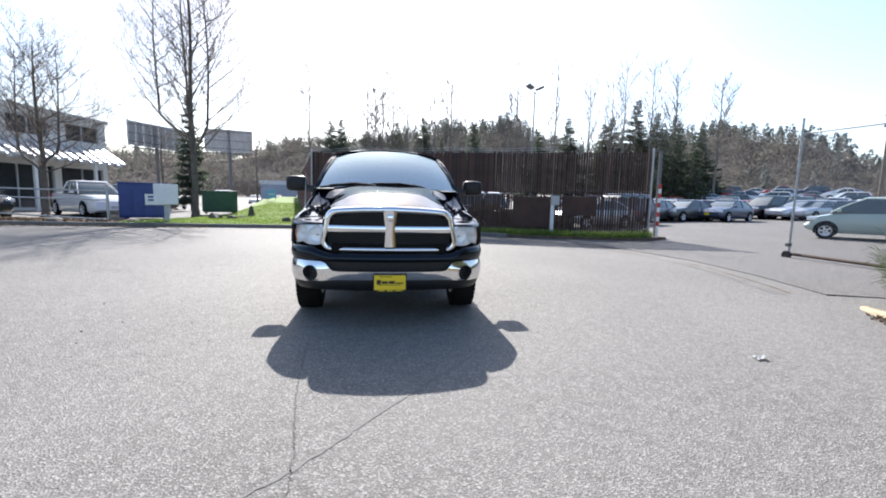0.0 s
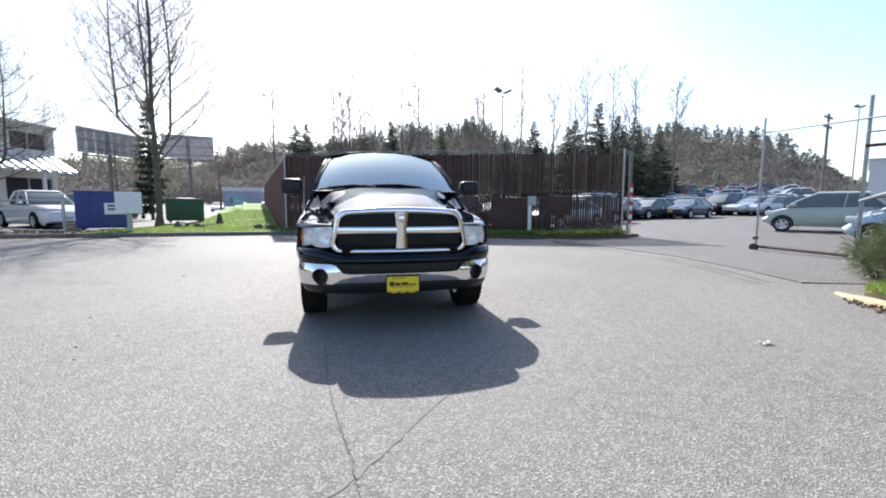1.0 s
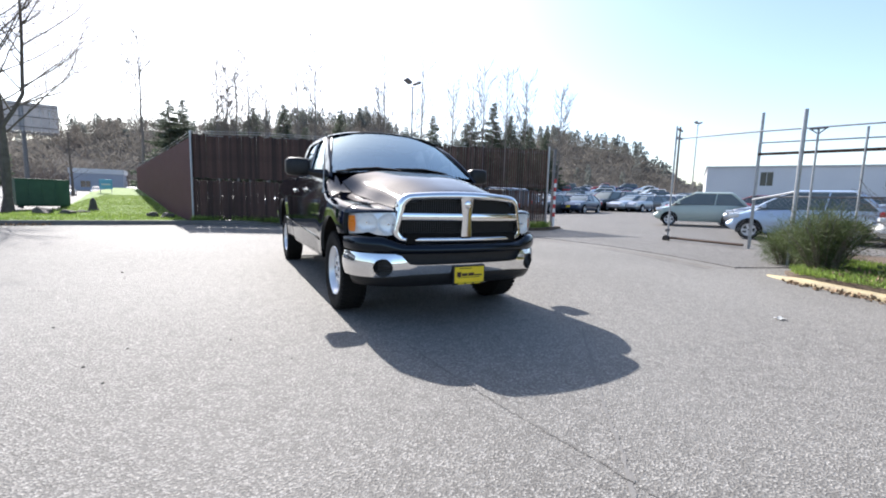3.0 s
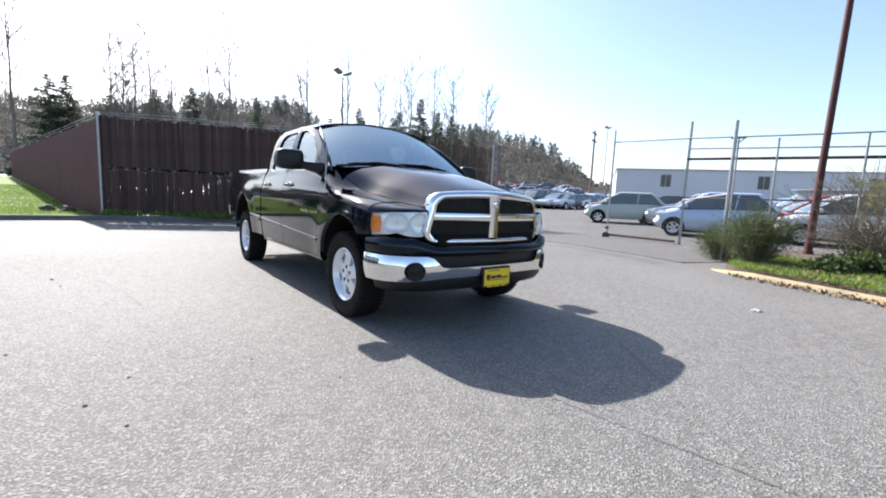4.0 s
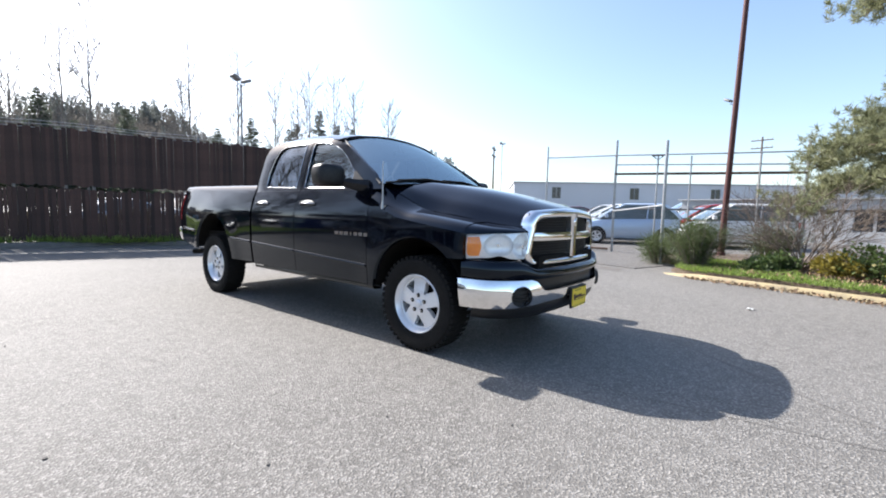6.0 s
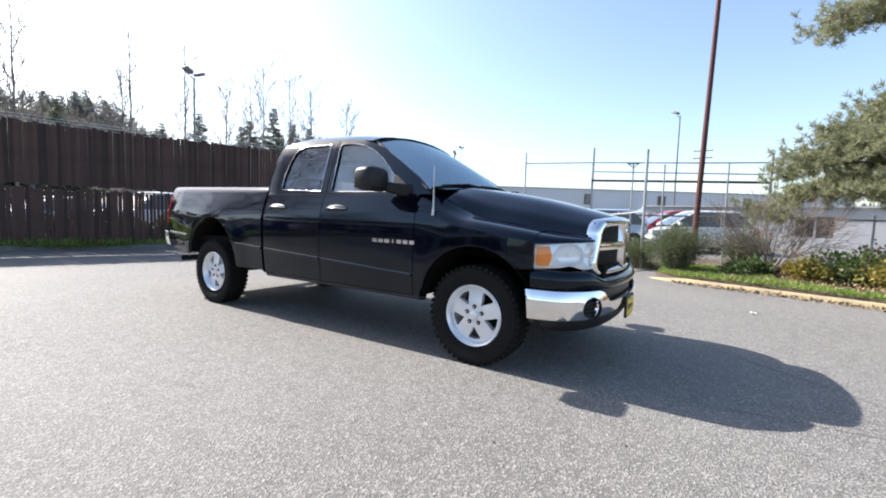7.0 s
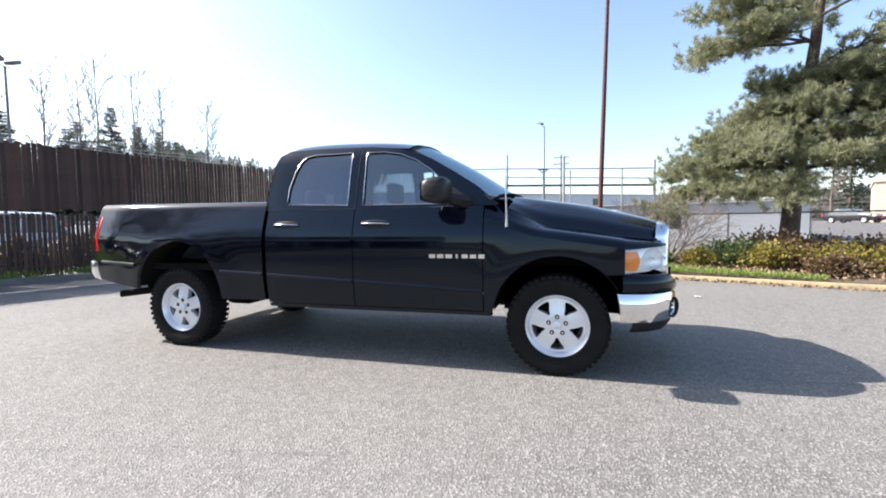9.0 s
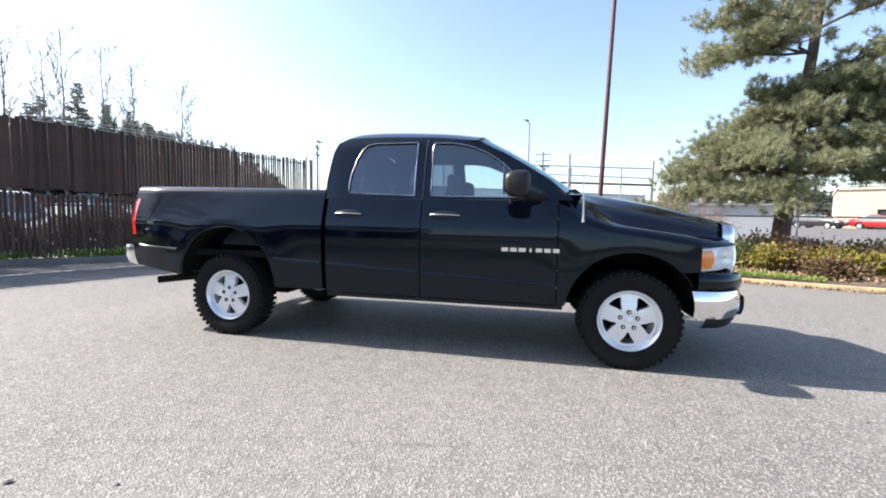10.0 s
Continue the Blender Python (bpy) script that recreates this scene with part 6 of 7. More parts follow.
# trees behind the cream building
for i, (x, y, h, w) in enumerate(((66, -31, 12, 0.36), (64, -36, 13.5, 0.34), (62, -40.6, 12.5, 0.38), (60, -44.5, 14, 0.34), (57, -48, 13, 0.36), (68, -26, 10, 0.36))):
    conifer((x, y, gz(x, y)), h, 300 + i, width=w, n=3600, group="conifers behind the cream building")
for i, (x, y, h) in enumerate(((62, -33, 10), (59, -42, 11), (70, -20, 10))):
    street_tree("leafless tree behind the cream building", (x, y, gz(x, y)), 320 + i, [(0, 0, 2, h)], 26, 0.2, (3, 4.5), (2.5, h * 0.95), 1, 0.7, (0.3, 0.9), 0.02)

scatter("kerb_litter", [(-21, 11.9), (-9, 12.15), (-6.5, 12.3), (-6.5, 12.55), (-11, 12.45), (-21, 12.2)], 1500, 0.07, 0.028, DRYLEAF, 56, 0.012, "brown leaves and bark along the grey kerb", "leaves", up=0.15)
scatter("verge_dirt_litter", [(-21, 12.6), (-10.5, 12.9), (-9.5, 13.6), (-12, 14.6), (-21, 14.2)], 2600, 0.09, 0.03, DRYLEAF, 57, 0.13, "dry leaves and bark on the verge", "leaves", up=0.2)


# ---- sliding gate and chain-link fence of the car lot ----
def chain(bm, a, b, z0, z1, pitch=0.07, rad=0.0016):
    """Diamond wire mesh between two uprights."""
    a, b = Vector((*a, 0)), Vector((*b, 0))
    L, H, d = (b - a).length, z1 - z0, (b - a).normalized()
    n = int((L + H) / pitch)
    for k in range(n):
        u = k * pitch
        for flip in (False, True):
            u0, w0 = (u, 0.0) if u < L else (L, u - L)
            u1, w1 = (u - H, H) if u > H else (0.0, u)
            if flip:
                u0, u1 = L - u0, L - u1
            p, q = a + d * u0 + Vector((0, 0, z0 + w0)), a + d * u1 + Vector((0, 0, z0 + w1))
            if (q - p).length > 0.05:
                tube(bm, [p, q], rad, 3, cap=False)


def pipe(name, parent, pts, rad, material, label="", sides=10):
    bm = bmesh.new()
    tube(bm, pts, rad, sides)
    return part(name, bm, material, parent, label, smooth=50)


G0, G1 = (9.72, 3.92), (9.70, 1.75)
gate = thing("sliding_gate", "open chain-link sliding gate on a roller with galvanised frame", "gate")
pipe("frame_post", gate, [(*G0, 0.12), (*G0, 3.36)], 0.026, GALV)
pipe("bottom_rail", gate, [(*G0, 0.16), (9.70, 1.85, 0.16)], 0.035, RUSTDARK)
pipe("top_rail", gate, [(*G0, 3.005), (9.70, 1.75, 2.94), (9.72, -0.92, 2.82), (9.75, -2.62, 2.76)], 0.020, GALV)
bm = bmesh.new()
lathe(bm, [(-0.03, 0.001), (-0.03, 0.105), (0.03, 0.105), (0.03, 0.001)], "x", (G0[0] - 0.06, G0[1], 0.13), 20)
part("roller", bm, BLACKSTUFF, gate, "black gate roller", smooth=40)
bm = bmesh.new()
box(bm, G0[0] - 0.10, G0[0] + 0.04, G0[1] - 0.03, G0[1] + 0.03, 0.34, 0.42, 0.01)
part("latch", bm, GALV_DARK, gate)
bm = bmesh.new()
chain(bm, G0, G1, 0.18, 2.98)
part("wire_mesh", bm, GALV, gate, "diamond wire mesh", kind="stuff")
lot_fence = thing("chain_link_fence", "tall galvanised chain-link fence with bare extension rails", "fence")
for x, y, h, m in ((9.77, 1.75, 3.39, GALV), (7.62, -0.03, 2.92, GALV), (9.72, 0.60, 2.86, GALV), (9.72, -0.22, 2.80, GALV), (9.72, -1.72, 2.77, GALV), (9.75, -2.62, 3.0, GALV), (9.85, -4.6, 1.48, GALV), (9.9, -6.6, 1.48, GALV)):
    pipe("post", lot_fence, [(x, y, 0), (x, y, h)], (0.036 if h > 2.9 else 0.022) if h > 2.5 else 0.026, m, "steel fence post")
for za, zb, rad, m, y1 in ((2.67, 2.46, 0.017, GALV, -2.62), (2.40, 2.26, 0.034, RUSTDARK, -2.62), (1.37, 1.37, 0.022, GALV_DARK, -9)):
    pipe("rail", lot_fence, [(9.74, 1.75, za), (9.74, -2.62, zb), *([(9.9, y1, zb)] if y1 < -3 else [])], rad, m)
pipe("brace", lot_fence, [(7.62, -0.03, 1.42), (9.70, 1.75, 1.30)], 0.02, GALV)
bm = bmesh.new()
chain(bm, (9.74, 1.75), (9.74, -2.62), 0.1, 1.36, 0.10)
chain(bm, (9.75, -2.62), (9.9, -9), 0.1, 1.36, 0.10)
part("wire_mesh", bm, GALV, lot_fence, "diamond wire mesh", kind="stuff")
bm = bmesh.new()
box(bm, 9.68, 9.76, 0.44, 0.76, 2.85, 2.88)
tube(bm, [(9.72, 0.46, 2.86), (9.72, 0.60, 2.74), (9.72, 0.74, 2.86)], 0.014, 6)
part("post_cap", bm, GALV_DARK, lot_fence)

pole = thing("rusty_pole", "tall rusty red steel pole in the planting bed", "pole")
pipe("shaft", pole, [(9.55, -1.05, 0.0), (9.46, -1.10, 2.2), (9.20, -1.28, 9.5)], [0.080, 0.070, 0.050], RUST)
bm = bmesh.new()
lathe(bm, [(0.0, 0.11), (0.22, 0.10), (0.24, 0.07)], "z", (9.55, -1.05, 0.05), 14)
part("collar", bm, RUST, pole, smooth=40)


def street_lamp(at, h, heads, label):
    t = thing("street_lamp", label, "lamp", pose(*at), "lot lamps")
    pipe("pole", t, [(0, 0, 0), (0, 0, h)], [0.10, 0.06], GALV_DARK)
    bm = bmesh.new()
    lathe(bm, [(0, 0.22), (0.5, 0.2), (0.55, 0.1)], "z", (0, 0, 0), 12)
    part("base", bm, CONCRETE, t)
    for a in heads:
        m = pose(0, 0, h, 0, 0, a)
        bm = bmesh.new()
        tube(bm, [m @ Vector((0, 0, -0.1)), m @ Vector((0.35, 0, 0.05))], 0.035, 6)
        part("arm", bm, GALV_DARK, t)
        bm = bmesh.new()
        box(bm, 0.3, 0.95, -0.28, 0.28, -0.02, 0.22, 0.06, m=m @ pose(0, 0, 0.05, 0, -25, 0))
        part("lamp_head", bm, GALV_DARK, t, "flood lamp head", smooth=40)
    return t


street_lamp((13.2, 31.6, gz(13, 31)), 10.7, (20, 195), "tall parking lot lamp with two flood heads")
street_lamp((73.0, 43.7, gz(73, 43)), 12.6, (0, 180), "distant parking lot lamp with two heads")
street_lamp((46.4, 2.2, gz(46, 2)), 11.5, (60,), "distant parking lot lamp with one head")


def utility_pole(at, h, yaw, label):
    t = thing("utility_pole", label, "pole", pose(*at, 0, 0, yaw), "utility poles")
    pipe("pole", t, [(0, 0, 0), (0, 0, h)], [0.17, 0.11], WOODPOLE)
    for z in (h - 0.5, h - 1.5):
        bm = bmesh.new()
        box(bm, -1.2, 1.2, -0.07, 0.07, z, z + 0.13, 0.01)
        part("crossarm", bm, WOODPOLE, t)
        for x in (-1.05, -0.5, 0.5, 1.05):
            bm = bmesh.new()
            lathe(bm, [(0.0, 0.05), (0.10, 0.06), (0.18, 0.03), (0.2, 0.001)], "z", (x, 0, z + 0.13), 8)
            part("insulator", bm, GREYPAINT, t)


utility_pole((-4.4 + 62 * math.sin(radians(60.7)), 0.7 + 62 * math.cos(radians(60.7)), gz(50, 31)), 10.2, 20, "weathered wooden utility pole with crossarms beyond the lot")
utility_pole((66.0, 0.5, gz(66, 0)), 11.2, 80, "distant wooden utility pole behind the warehouse roofs")


# ---- parked vehicles ----
# teal of the reflected sky is put into the pane colour
CARPANE = surf("sky_toned_car_window", (0.070, 0.092, 0.092), (0.105, 0.130, 0.130), 3, 0.05, coat=1.0)
CARPAINT = {}
TYRE_SIMPLE = {}


def car_paint(name, c, metal=0.3):
    if name not in CARPAINT:
        CARPAINT[name] = surf("car_paint_" + name, c, tuple(v * 1.08 for v in c), 3, 0.3, metal, coat=1.0)
    return CARPAINT[name]


STYLES = {
    # length, width, height, belt, wheel radius, wheelbase ends, hood line, cabin foot and head from rear (-) to front (+)
    "sedan": dict(L=4.65, W=1.80, H=1.45, belt=0.93, R=0.32, ax=(-1.32, 1.40), top=[(-2.32, 0.80), (-2.15, 0.98), (-1.3, 1.02), (-0.6, 0.98), (0.9, 0.97), (1.3, 0.92), (2.0, 0.80), (2.28, 0.62)], foot=(-1.75, 1.05), head=(-0.85, 0.12)),
    "hatch": dict(L=3.6, W=1.65, H=1.52, belt=0.97, R=0.29, ax=(-1.12, 1.18), top=[(-1.76, 0.85), (-1.66, 0.98), (-0.6, 0.98), (0.75, 0.95), (1.1, 0.90), (1.55, 0.76), (1.75, 0.52)], foot=(-1.70, 1.12), head=(-1.22, 0.28)),
    "suv": dict(L=4.75, W=1.90, H=1.78, belt=1.10, R=0.36, ax=(-1.38, 1.42), top=[(-2.36, 1.0), (-2.28, 1.12), (-0.6, 1.12), (0.9, 1.10), (1.2, 1.08), (2.1, 0.98), (2.35, 0.72)], foot=(-2.27, 1.15), head=(-2.02, 0.35)),
    "pickup": dict(L=5.6, W=1.95, H=1.85, belt=1.18, R=0.38, ax=(-1.72, 1.78), top=[(-2.78, 1.12), (-2.7, 1.18), (-0.9, 1.18), (0.9, 1.15), (1.2, 1.14), (2.5, 1.05), (2.76, 0.80)], foot=(-0.95, 1.15), head=(-0.75, 0.42)),
}


def car(style, paint, at, yaw, label, group="parked cars in the lot", detail=True):
    """A parked car, nose to local +x."""
    S = STYLES[style]
    L, W, H, R = S["L"], S["W"], S["H"], S["R"]
    t = thing("pickup_truck" if style == "pickup" else "parked_car", label, "pickup truck" if style == "pickup" else "car", pose(at[0], at[1], gz(*at), 0, 0, yaw), group)
    bm = bmesh.new()
    rows = []
    for i in range(25):
        u = -1 + 2 * i / 24
        x = math.copysign(abs(u) ** 0.8, u) * L / 2
        k = 1 - 0.16 * abs(u) ** 6 - 0.05 * abs(u) ** 2
        w = W / 2 * k
        zt = ease(S["top"], x)
        zb = 0.22 + 0.16 * abs(u) ** 8
        zs = min(zt - 0.06, S["belt"] - 0.03)
        half = [(w * 0.90, zb), (w * 0.985, zb + 0.10), (w, (zb + zs) / 2), (w * 0.985, zs - 0.06), (w * 0.94, zs + 0.02), (w * 0.80, zt - 0.01), (w * 0.4, zt + 0.012)]
        rows.append([(x, y, z) for y, z in half] + [(x, -y, z) for y, z in half[::-1]])
    loft(bm, rows, cap=True)
    part("body", bm, paint, t, smooth=45)
    # cabin: dark glass, painted roof and pillars
    (f0, f1), (h0, h1) = S["foot"], S["head"]
    zf = S["belt"] + 0.0

    def ring(x0, x1, w, z, n=7):
        rr = 0.16
        pts = []
        for cx, cy, a0 in ((x1 - rr, w - rr, 0), (x0 + rr, w - rr, 90), (x0 + rr, -w + rr, 180), (x1 - rr, -w + rr, 270)):
            pts += [(cx + rr * math.cos(radians(a0 + 90 * i / (n - 1))), cy + rr * math.sin(radians(a0 + 90 * i / (n - 1))), z) for i in range(n)]
        return pts

    lev = [(0.0, 0.0), (0.35, 0.27), (0.62, 0.53), (0.82, 0.77), (0.94, 0.93), (1.0, 1.0)]
    wf, wh = W / 2 * 0.93, W / 2 * 0.72
    rings = [ring(f0 + (h0 - f0) * b, f1 + (h1 - f1) * b, wf + (wh - wf) * b, zf - 0.02 + (H - 0.06 - zf) * a) for a, b in lev]
    bm = bmesh.new()
    loft(bm, rings)
    part("glasshouse", bm, CARPANE, t, "dark window glass", smooth=50)
    bm = bmesh.new()
    top = [[(x * 1, y * 1, z - 0.02) for x, y, z in rings[-1]], ring(h0 - 0.03, h1 + 0.03, wh + 0.012, H - 0.05), ring(h0 + 0.10, h1 - 0.10, wh * 0.9, H - 0.008), ring(h0 + 0.35, h1 - 0.35, wh * 0.5, H)]
    loft(bm, top, cap=True)
    part("roof", bm, paint, t, smooth=50)
    b_u = 0.48 if style != "hatch" else 0.42
    for s in (-1, 1):
        for u0, u1, wd in ((0.985, 0.97, 0.05), (b_u, b_u, 0.045), (0.02, 0.05, 0.11)):
            bm = bmesh.new()
            pts = []
            for a, b in lev:
                x0, x1 = f0 + (h0 - f0) * b, f1 + (h1 - f1) * b
                x = x0 + (x1 - x0) * (u0 + (u1 - u0) * a)
                pts.append((x, s * (wf + (wh - wf) * b + (0.004 if 0.1 < u0 < 0.9 else -0.03)), zf - 0.02 + (H - 0.06 - zf) * a))
            tube(bm, pts, wd * 0.55, 5)
            part("pillar", bm, paint, t)
    # wheels
    if R not in TYRE_SIMPLE:
        bm = bmesh.new()
        lathe(bm, [(-0.10, R * 0.62), (-0.105, R * 0.9), (-0.08, R), (0.08, R), (0.105, R * 0.9), (0.10, R * 0.66)], "y", (0, 0, 0), 24)
        m1 = part("tyre", bm, RUBBER, None, smooth=40)
        bm = bmesh.new()
        lathe(bm, [(0.07, R * 0.66), (0.098, R * 0.64), (0.085, R * 0.56), (0.05, R * 0.52), (0.05, 0.001)], "y", (0, 0, 0), 20)
        for j in range(5):
            box(bm, 0.02, R * 0.58, 0.055, 0.088, -R * 0.10, R * 0.10, m=Matrix.Rotation(j * math.tau / 5, 4, "Y"))
        m2 = part("rim", bm, ALLOY, None, smooth=40)
        TYRE_SIMPLE[R] = (m1.data, m2.data)
        for o in (m1, m2):
            bpy.data.objects.remove(o)
    for x in S["ax"]:
        for s in (-1, 1):
            w = new("wheel")
            w.parent = t
            w.matrix_basis = pose(x, s * (W / 2 - 0.085), R) @ (pose(0, 0, 0) if s > 0 else pose(0, 0, 0, 0, 0, 180))
            for nm, me in zip(("tyre", "rim"), TYRE_SIMPLE[R]):
                o = new(nm, me)
                o.parent = w
            # dark disc laid on the uncut body paints the shaded wheel well
            bm = bmesh.new()
            lathe(bm, [(0.0, R + 0.055), (0.008, R + 0.05), (0.008, 0.001)], "y", (x, s * (W / 2 - 0.012) - (0.0 if s > 0 else 0.008), R + 0.015), 24)
            bmesh.ops.bisect_plane(bm, geom=bm.verts[:] + bm.edges[:] + bm.faces[:], plane_co=(0, 0, 0.2), plane_no=(0, 0, 1), clear_inner=True)
            part("wheel_well_shade", bm, UNDER, t, "dark disc painting the shade of the wheel well")
    # lamps, bumpers, plate, mirrors
    zl = S["belt"] * 0.74
    for s in (-1, 1):
        bm = bmesh.new()
        box(bm, L / 2 - 0.34, L / 2 - 0.07, s * W * 0.37 - 0.16, s * W * 0.37 + 0.16, zl - 0.07, zl + 0.07, 0.03)
        part("headlamp", bm, REFLECT, t, "clear headlamp", smooth=40)
        bm = bmesh.new()
        box(bm, -L / 2 + 0.03, -L / 2 + 0.20, s * W * 0.39 - 0.11, s * W * 0.39 + 0.11, zl, zl + 0.22, 0.02)
        part("tail_lamp", bm, TAILRED, t, "red tail lamp", smooth=40)
        if detail:
            bm = bmesh.new()
            box(bm, f1 - 0.32, f1 - 0.20, s * (W / 2 + 0.08) - 0.08, s * (W / 2 + 0.08) + 0.08, zf, zf + 0.12, 0.03)
            part("side_mirror", bm, paint, t, smooth=40)
    bm = bmesh.new()
    box(bm, L / 2 - 0.10, L / 2 - 0.015, -W * 0.28, W * 0.28, 0.36, 0.50, 0.03)
    part("grille", bm, BLACKSTUFF, t)
    bm = bmesh.new()
    box(bm, L / 2 - 0.03, L / 2 + 0.005, -0.155, 0.155, 0.44, 0.58)
    part("front_plate", bm, PLATEYELLOW if paint in (CARPAINT.get("slate"),) else GREYPAINT, t)
    return t


def yaw_of(dx, dy):
    return math.degrees(math.atan2(dy, dx))


P = {k: car_paint(k, c, m) for k, c, m in (("pale_green", (0.36, 0.43, 0.385), 0.0), ("slate", (0.045, 0.06, 0.10), 0.4), ("black", (0.01, 0.01, 0.012), 0.0), ("white", (0.72, 0.72, 0.72), 0.0), ("silver", (0.42, 0.44, 0.47), 0.7), ("light_blue", (0.42, 0.52, 0.66), 0.3), ("red", (0.34, 0.012, 0.015), 0.1), ("dark_grey", (0.07, 0.072, 0.078), 0.4), ("navy", (0.012, 0.02, 0.07), 0.2), ("maroon", (0.10, 0.012, 0.02), 0.2))}
H1 = yaw_of(-0.59, 0.81)
car("hatch", P["pale_green"], (17.15, 7.65), H1, "pale green small hatchback parked behind the gate")
car("sedan", P["slate"], (22.9, 20.5), -158, "slate blue sedan with yellow front plate")
H2 = yaw_of(-0.42, 0.91)
for i, (d, st, pn) in enumerate(((0.0, "hatch", "light_blue"), (2.5, "hatch", "white"), (5.0, "sedan", "silver"), (7.5, "hatch", "white"), (10.0, "sedan", "maroon"), (12.5, "sedan", "dark_grey"))):
    car(st, P[pn], (13.6 + d * 0.88, 2.35 + d * 0.40), H2 + (i % 3 - 1) * 2, pn.replace("_", " ") + (" hatchback" if st == "hatch" else " sedan") + " in the row behind the fence")
for i, (x, y, st, pn) in enumerate(((14.2, -0.9, "hatch", "white"), (16.6, 0.0, "hatch", "red"), (19.0, 0.6, "hatch", "dark_grey"), (21.6, 1.4, "suv", "silver"))):
    car(st, P[pn], (x, y), H2, pn.replace("_", " ") + (" hatchback" if st == "hatch" else " car") + " parked behind the chain-link fence")
LOT_NEAR = ((17.5, 20.6, "dark_grey", "sedan"), (20.1, 22.4, "white", "sedan"), (20.3, 21.0, "dark_grey", "sedan"), (23.3, 23.7, "maroon", "sedan"), (25.9, 25.5, "silver", "sedan"), (29.1, 25.2, "red", "sedan"), (29.3, 23.6, "black", "suv"), (30.8, 23.5, "black", "suv"), (29.9, 21.5, "silver", "sedan"), (30.4, 20.9, "silver", "sedan"), (31.7, 21.0, "dark_grey", "sedan"), (32.9, 21.1, "navy", "sedan"), (34.0, 21.2, "white", "sedan"), (35.2, 21.3, "white", "hatch"), (36.4, 21.4, "silver", "sedan"))
LOT_FAR_A = ((32.4, 43.1, "white", "sedan"), (35.4, 44.7, "silver", "suv"), (38.4, 46.2, "red", "pickup"), (35.9, 40.5, "dark_grey", "sedan"), (38.9, 42.0, "navy", "sedan"), (42.0, 43.3, "white", "suv"), (39.0, 37.9, "black", "pickup"), (42.0, 39.2, "white", "sedan"), (45.0, 40.5, "silver", "sedan"), (41.6, 35.4, "red", "suv"))
LOT_FAR_B = ((44.6, 36.6, "dark_grey", "pickup"), (47.7, 37.7, "navy", "sedan"), (43.9, 32.9, "white", "sedan"), (46.9, 34.0, "black", "suv"), (49.9, 35.0, "white", "pickup"), (45.8, 30.5, "silver", "sedan"), (48.8, 31.5, "red", "sedan"), (51.8, 32.5, "dark_grey", "suv"), (47.5, 28.3, "navy", "pickup"), (50.4, 29.2, "white", "sedan"))
r = random.Random(5)
LOT_BACK = [(0.77 * q + 0.64 * t, 0.64 * q - 0.77 * t, ("white", "silver", "red", "white", "navy", "dark_grey", "light_blue")[(i * 2 + j * 3) % 7], ("sedan", "suv", "sedan", "pickup", "suv")[(i + 2 * j) % 5]) for j, q in enumerate((68, 75, 83, 92)) for i, t in enumerate(range(-30, 9, 4))]
for x, y, pn, st in LOT_BACK:
    car(st, P[pn], (x, y), 140 + r.uniform(-6, 6), f"{pn.replace('_', ' ')} {st} in the back rows of the lot", "cars in the back rows", False)
for x, y, pn, st in (*LOT_NEAR, *LOT_FAR_A, *LOT_FAR_B):
    car(st, P[pn], (x, y), math.degrees(math.atan2(-y, -x)) - 28 + r.uniform(-7, 7), f"{pn.replace('_', ' ')} {st if st != 'hatch' else 'hatchback'} in the lot rows", detail=False)
for i in range(6):
    pn = ("red", "maroon", "dark_grey", "silver", "white", "navy")[i]
    car("sedan", P[pn], (22.5 + i * 1.9, 10.6 - i * 1.5), 125 + r.uniform(-4, 4), f"{pn.replace('_', ' ')} sedan in the row behind the hatchback", detail=False)
for x, y, pn, st, head in ((13.2, 17.5, "navy", "suv", 200), (10.6, 15.2, "silver", "sedan", 200), (7.4, 16.8, "dark_grey", "sedan", 195), (4.4, 17.6, "white", "suv", 190), (1.4, 18.4, "silver", "sedan", 190)):
    car(st, P[pn], (x, y), head, f"{pn.replace('_', ' ')} {st} standing behind the slatted fence", detail=False)
for x, y, pn, st, head in ((46.4, -27.0, "black", "sedan", -150), (45.0, -31.6, "red", "sedan", -150), (42.6, -35.8, "black", "suv", -150), (40.0, -39.6, "silver", "sedan", -150)):
    car(st, P[pn], (x, y), head, f"{pn.replace('_', ' ')} {st} before the cream building", "cars by the cream building", False)
# vehicles at the white building and street
car("pickup", P["white"], (-15.3, 20.3), -40, "white crew-cab pickup before the white building", "vehicles by the white building")
car("suv", P["black"], (-15.0, 23.6), -15, "black large suv before the white building", "vehicles by the white building")
car("suv", P["black"], (-18.2, 16.6), -30, "black suv at the edge of the drive", "vehicles by the white building")
car("suv", P["white"], (-15.0, 39.0), -80, "white suv parked on the street", "vehicles by the white building")
for x, y, pn in ((-17.2, 33, "silver"), (-19.5, 34, "dark_grey"), (-22, 35, "white"), (-20.5, 70, "white"), (-17.5, 72, "dark_grey"), (-14, 74, "silver")):
    car("sedan", P[pn], (x, y), -80, pn.replace("_", " ") + " sedan parked on the far street", "vehicles by the white building", False)


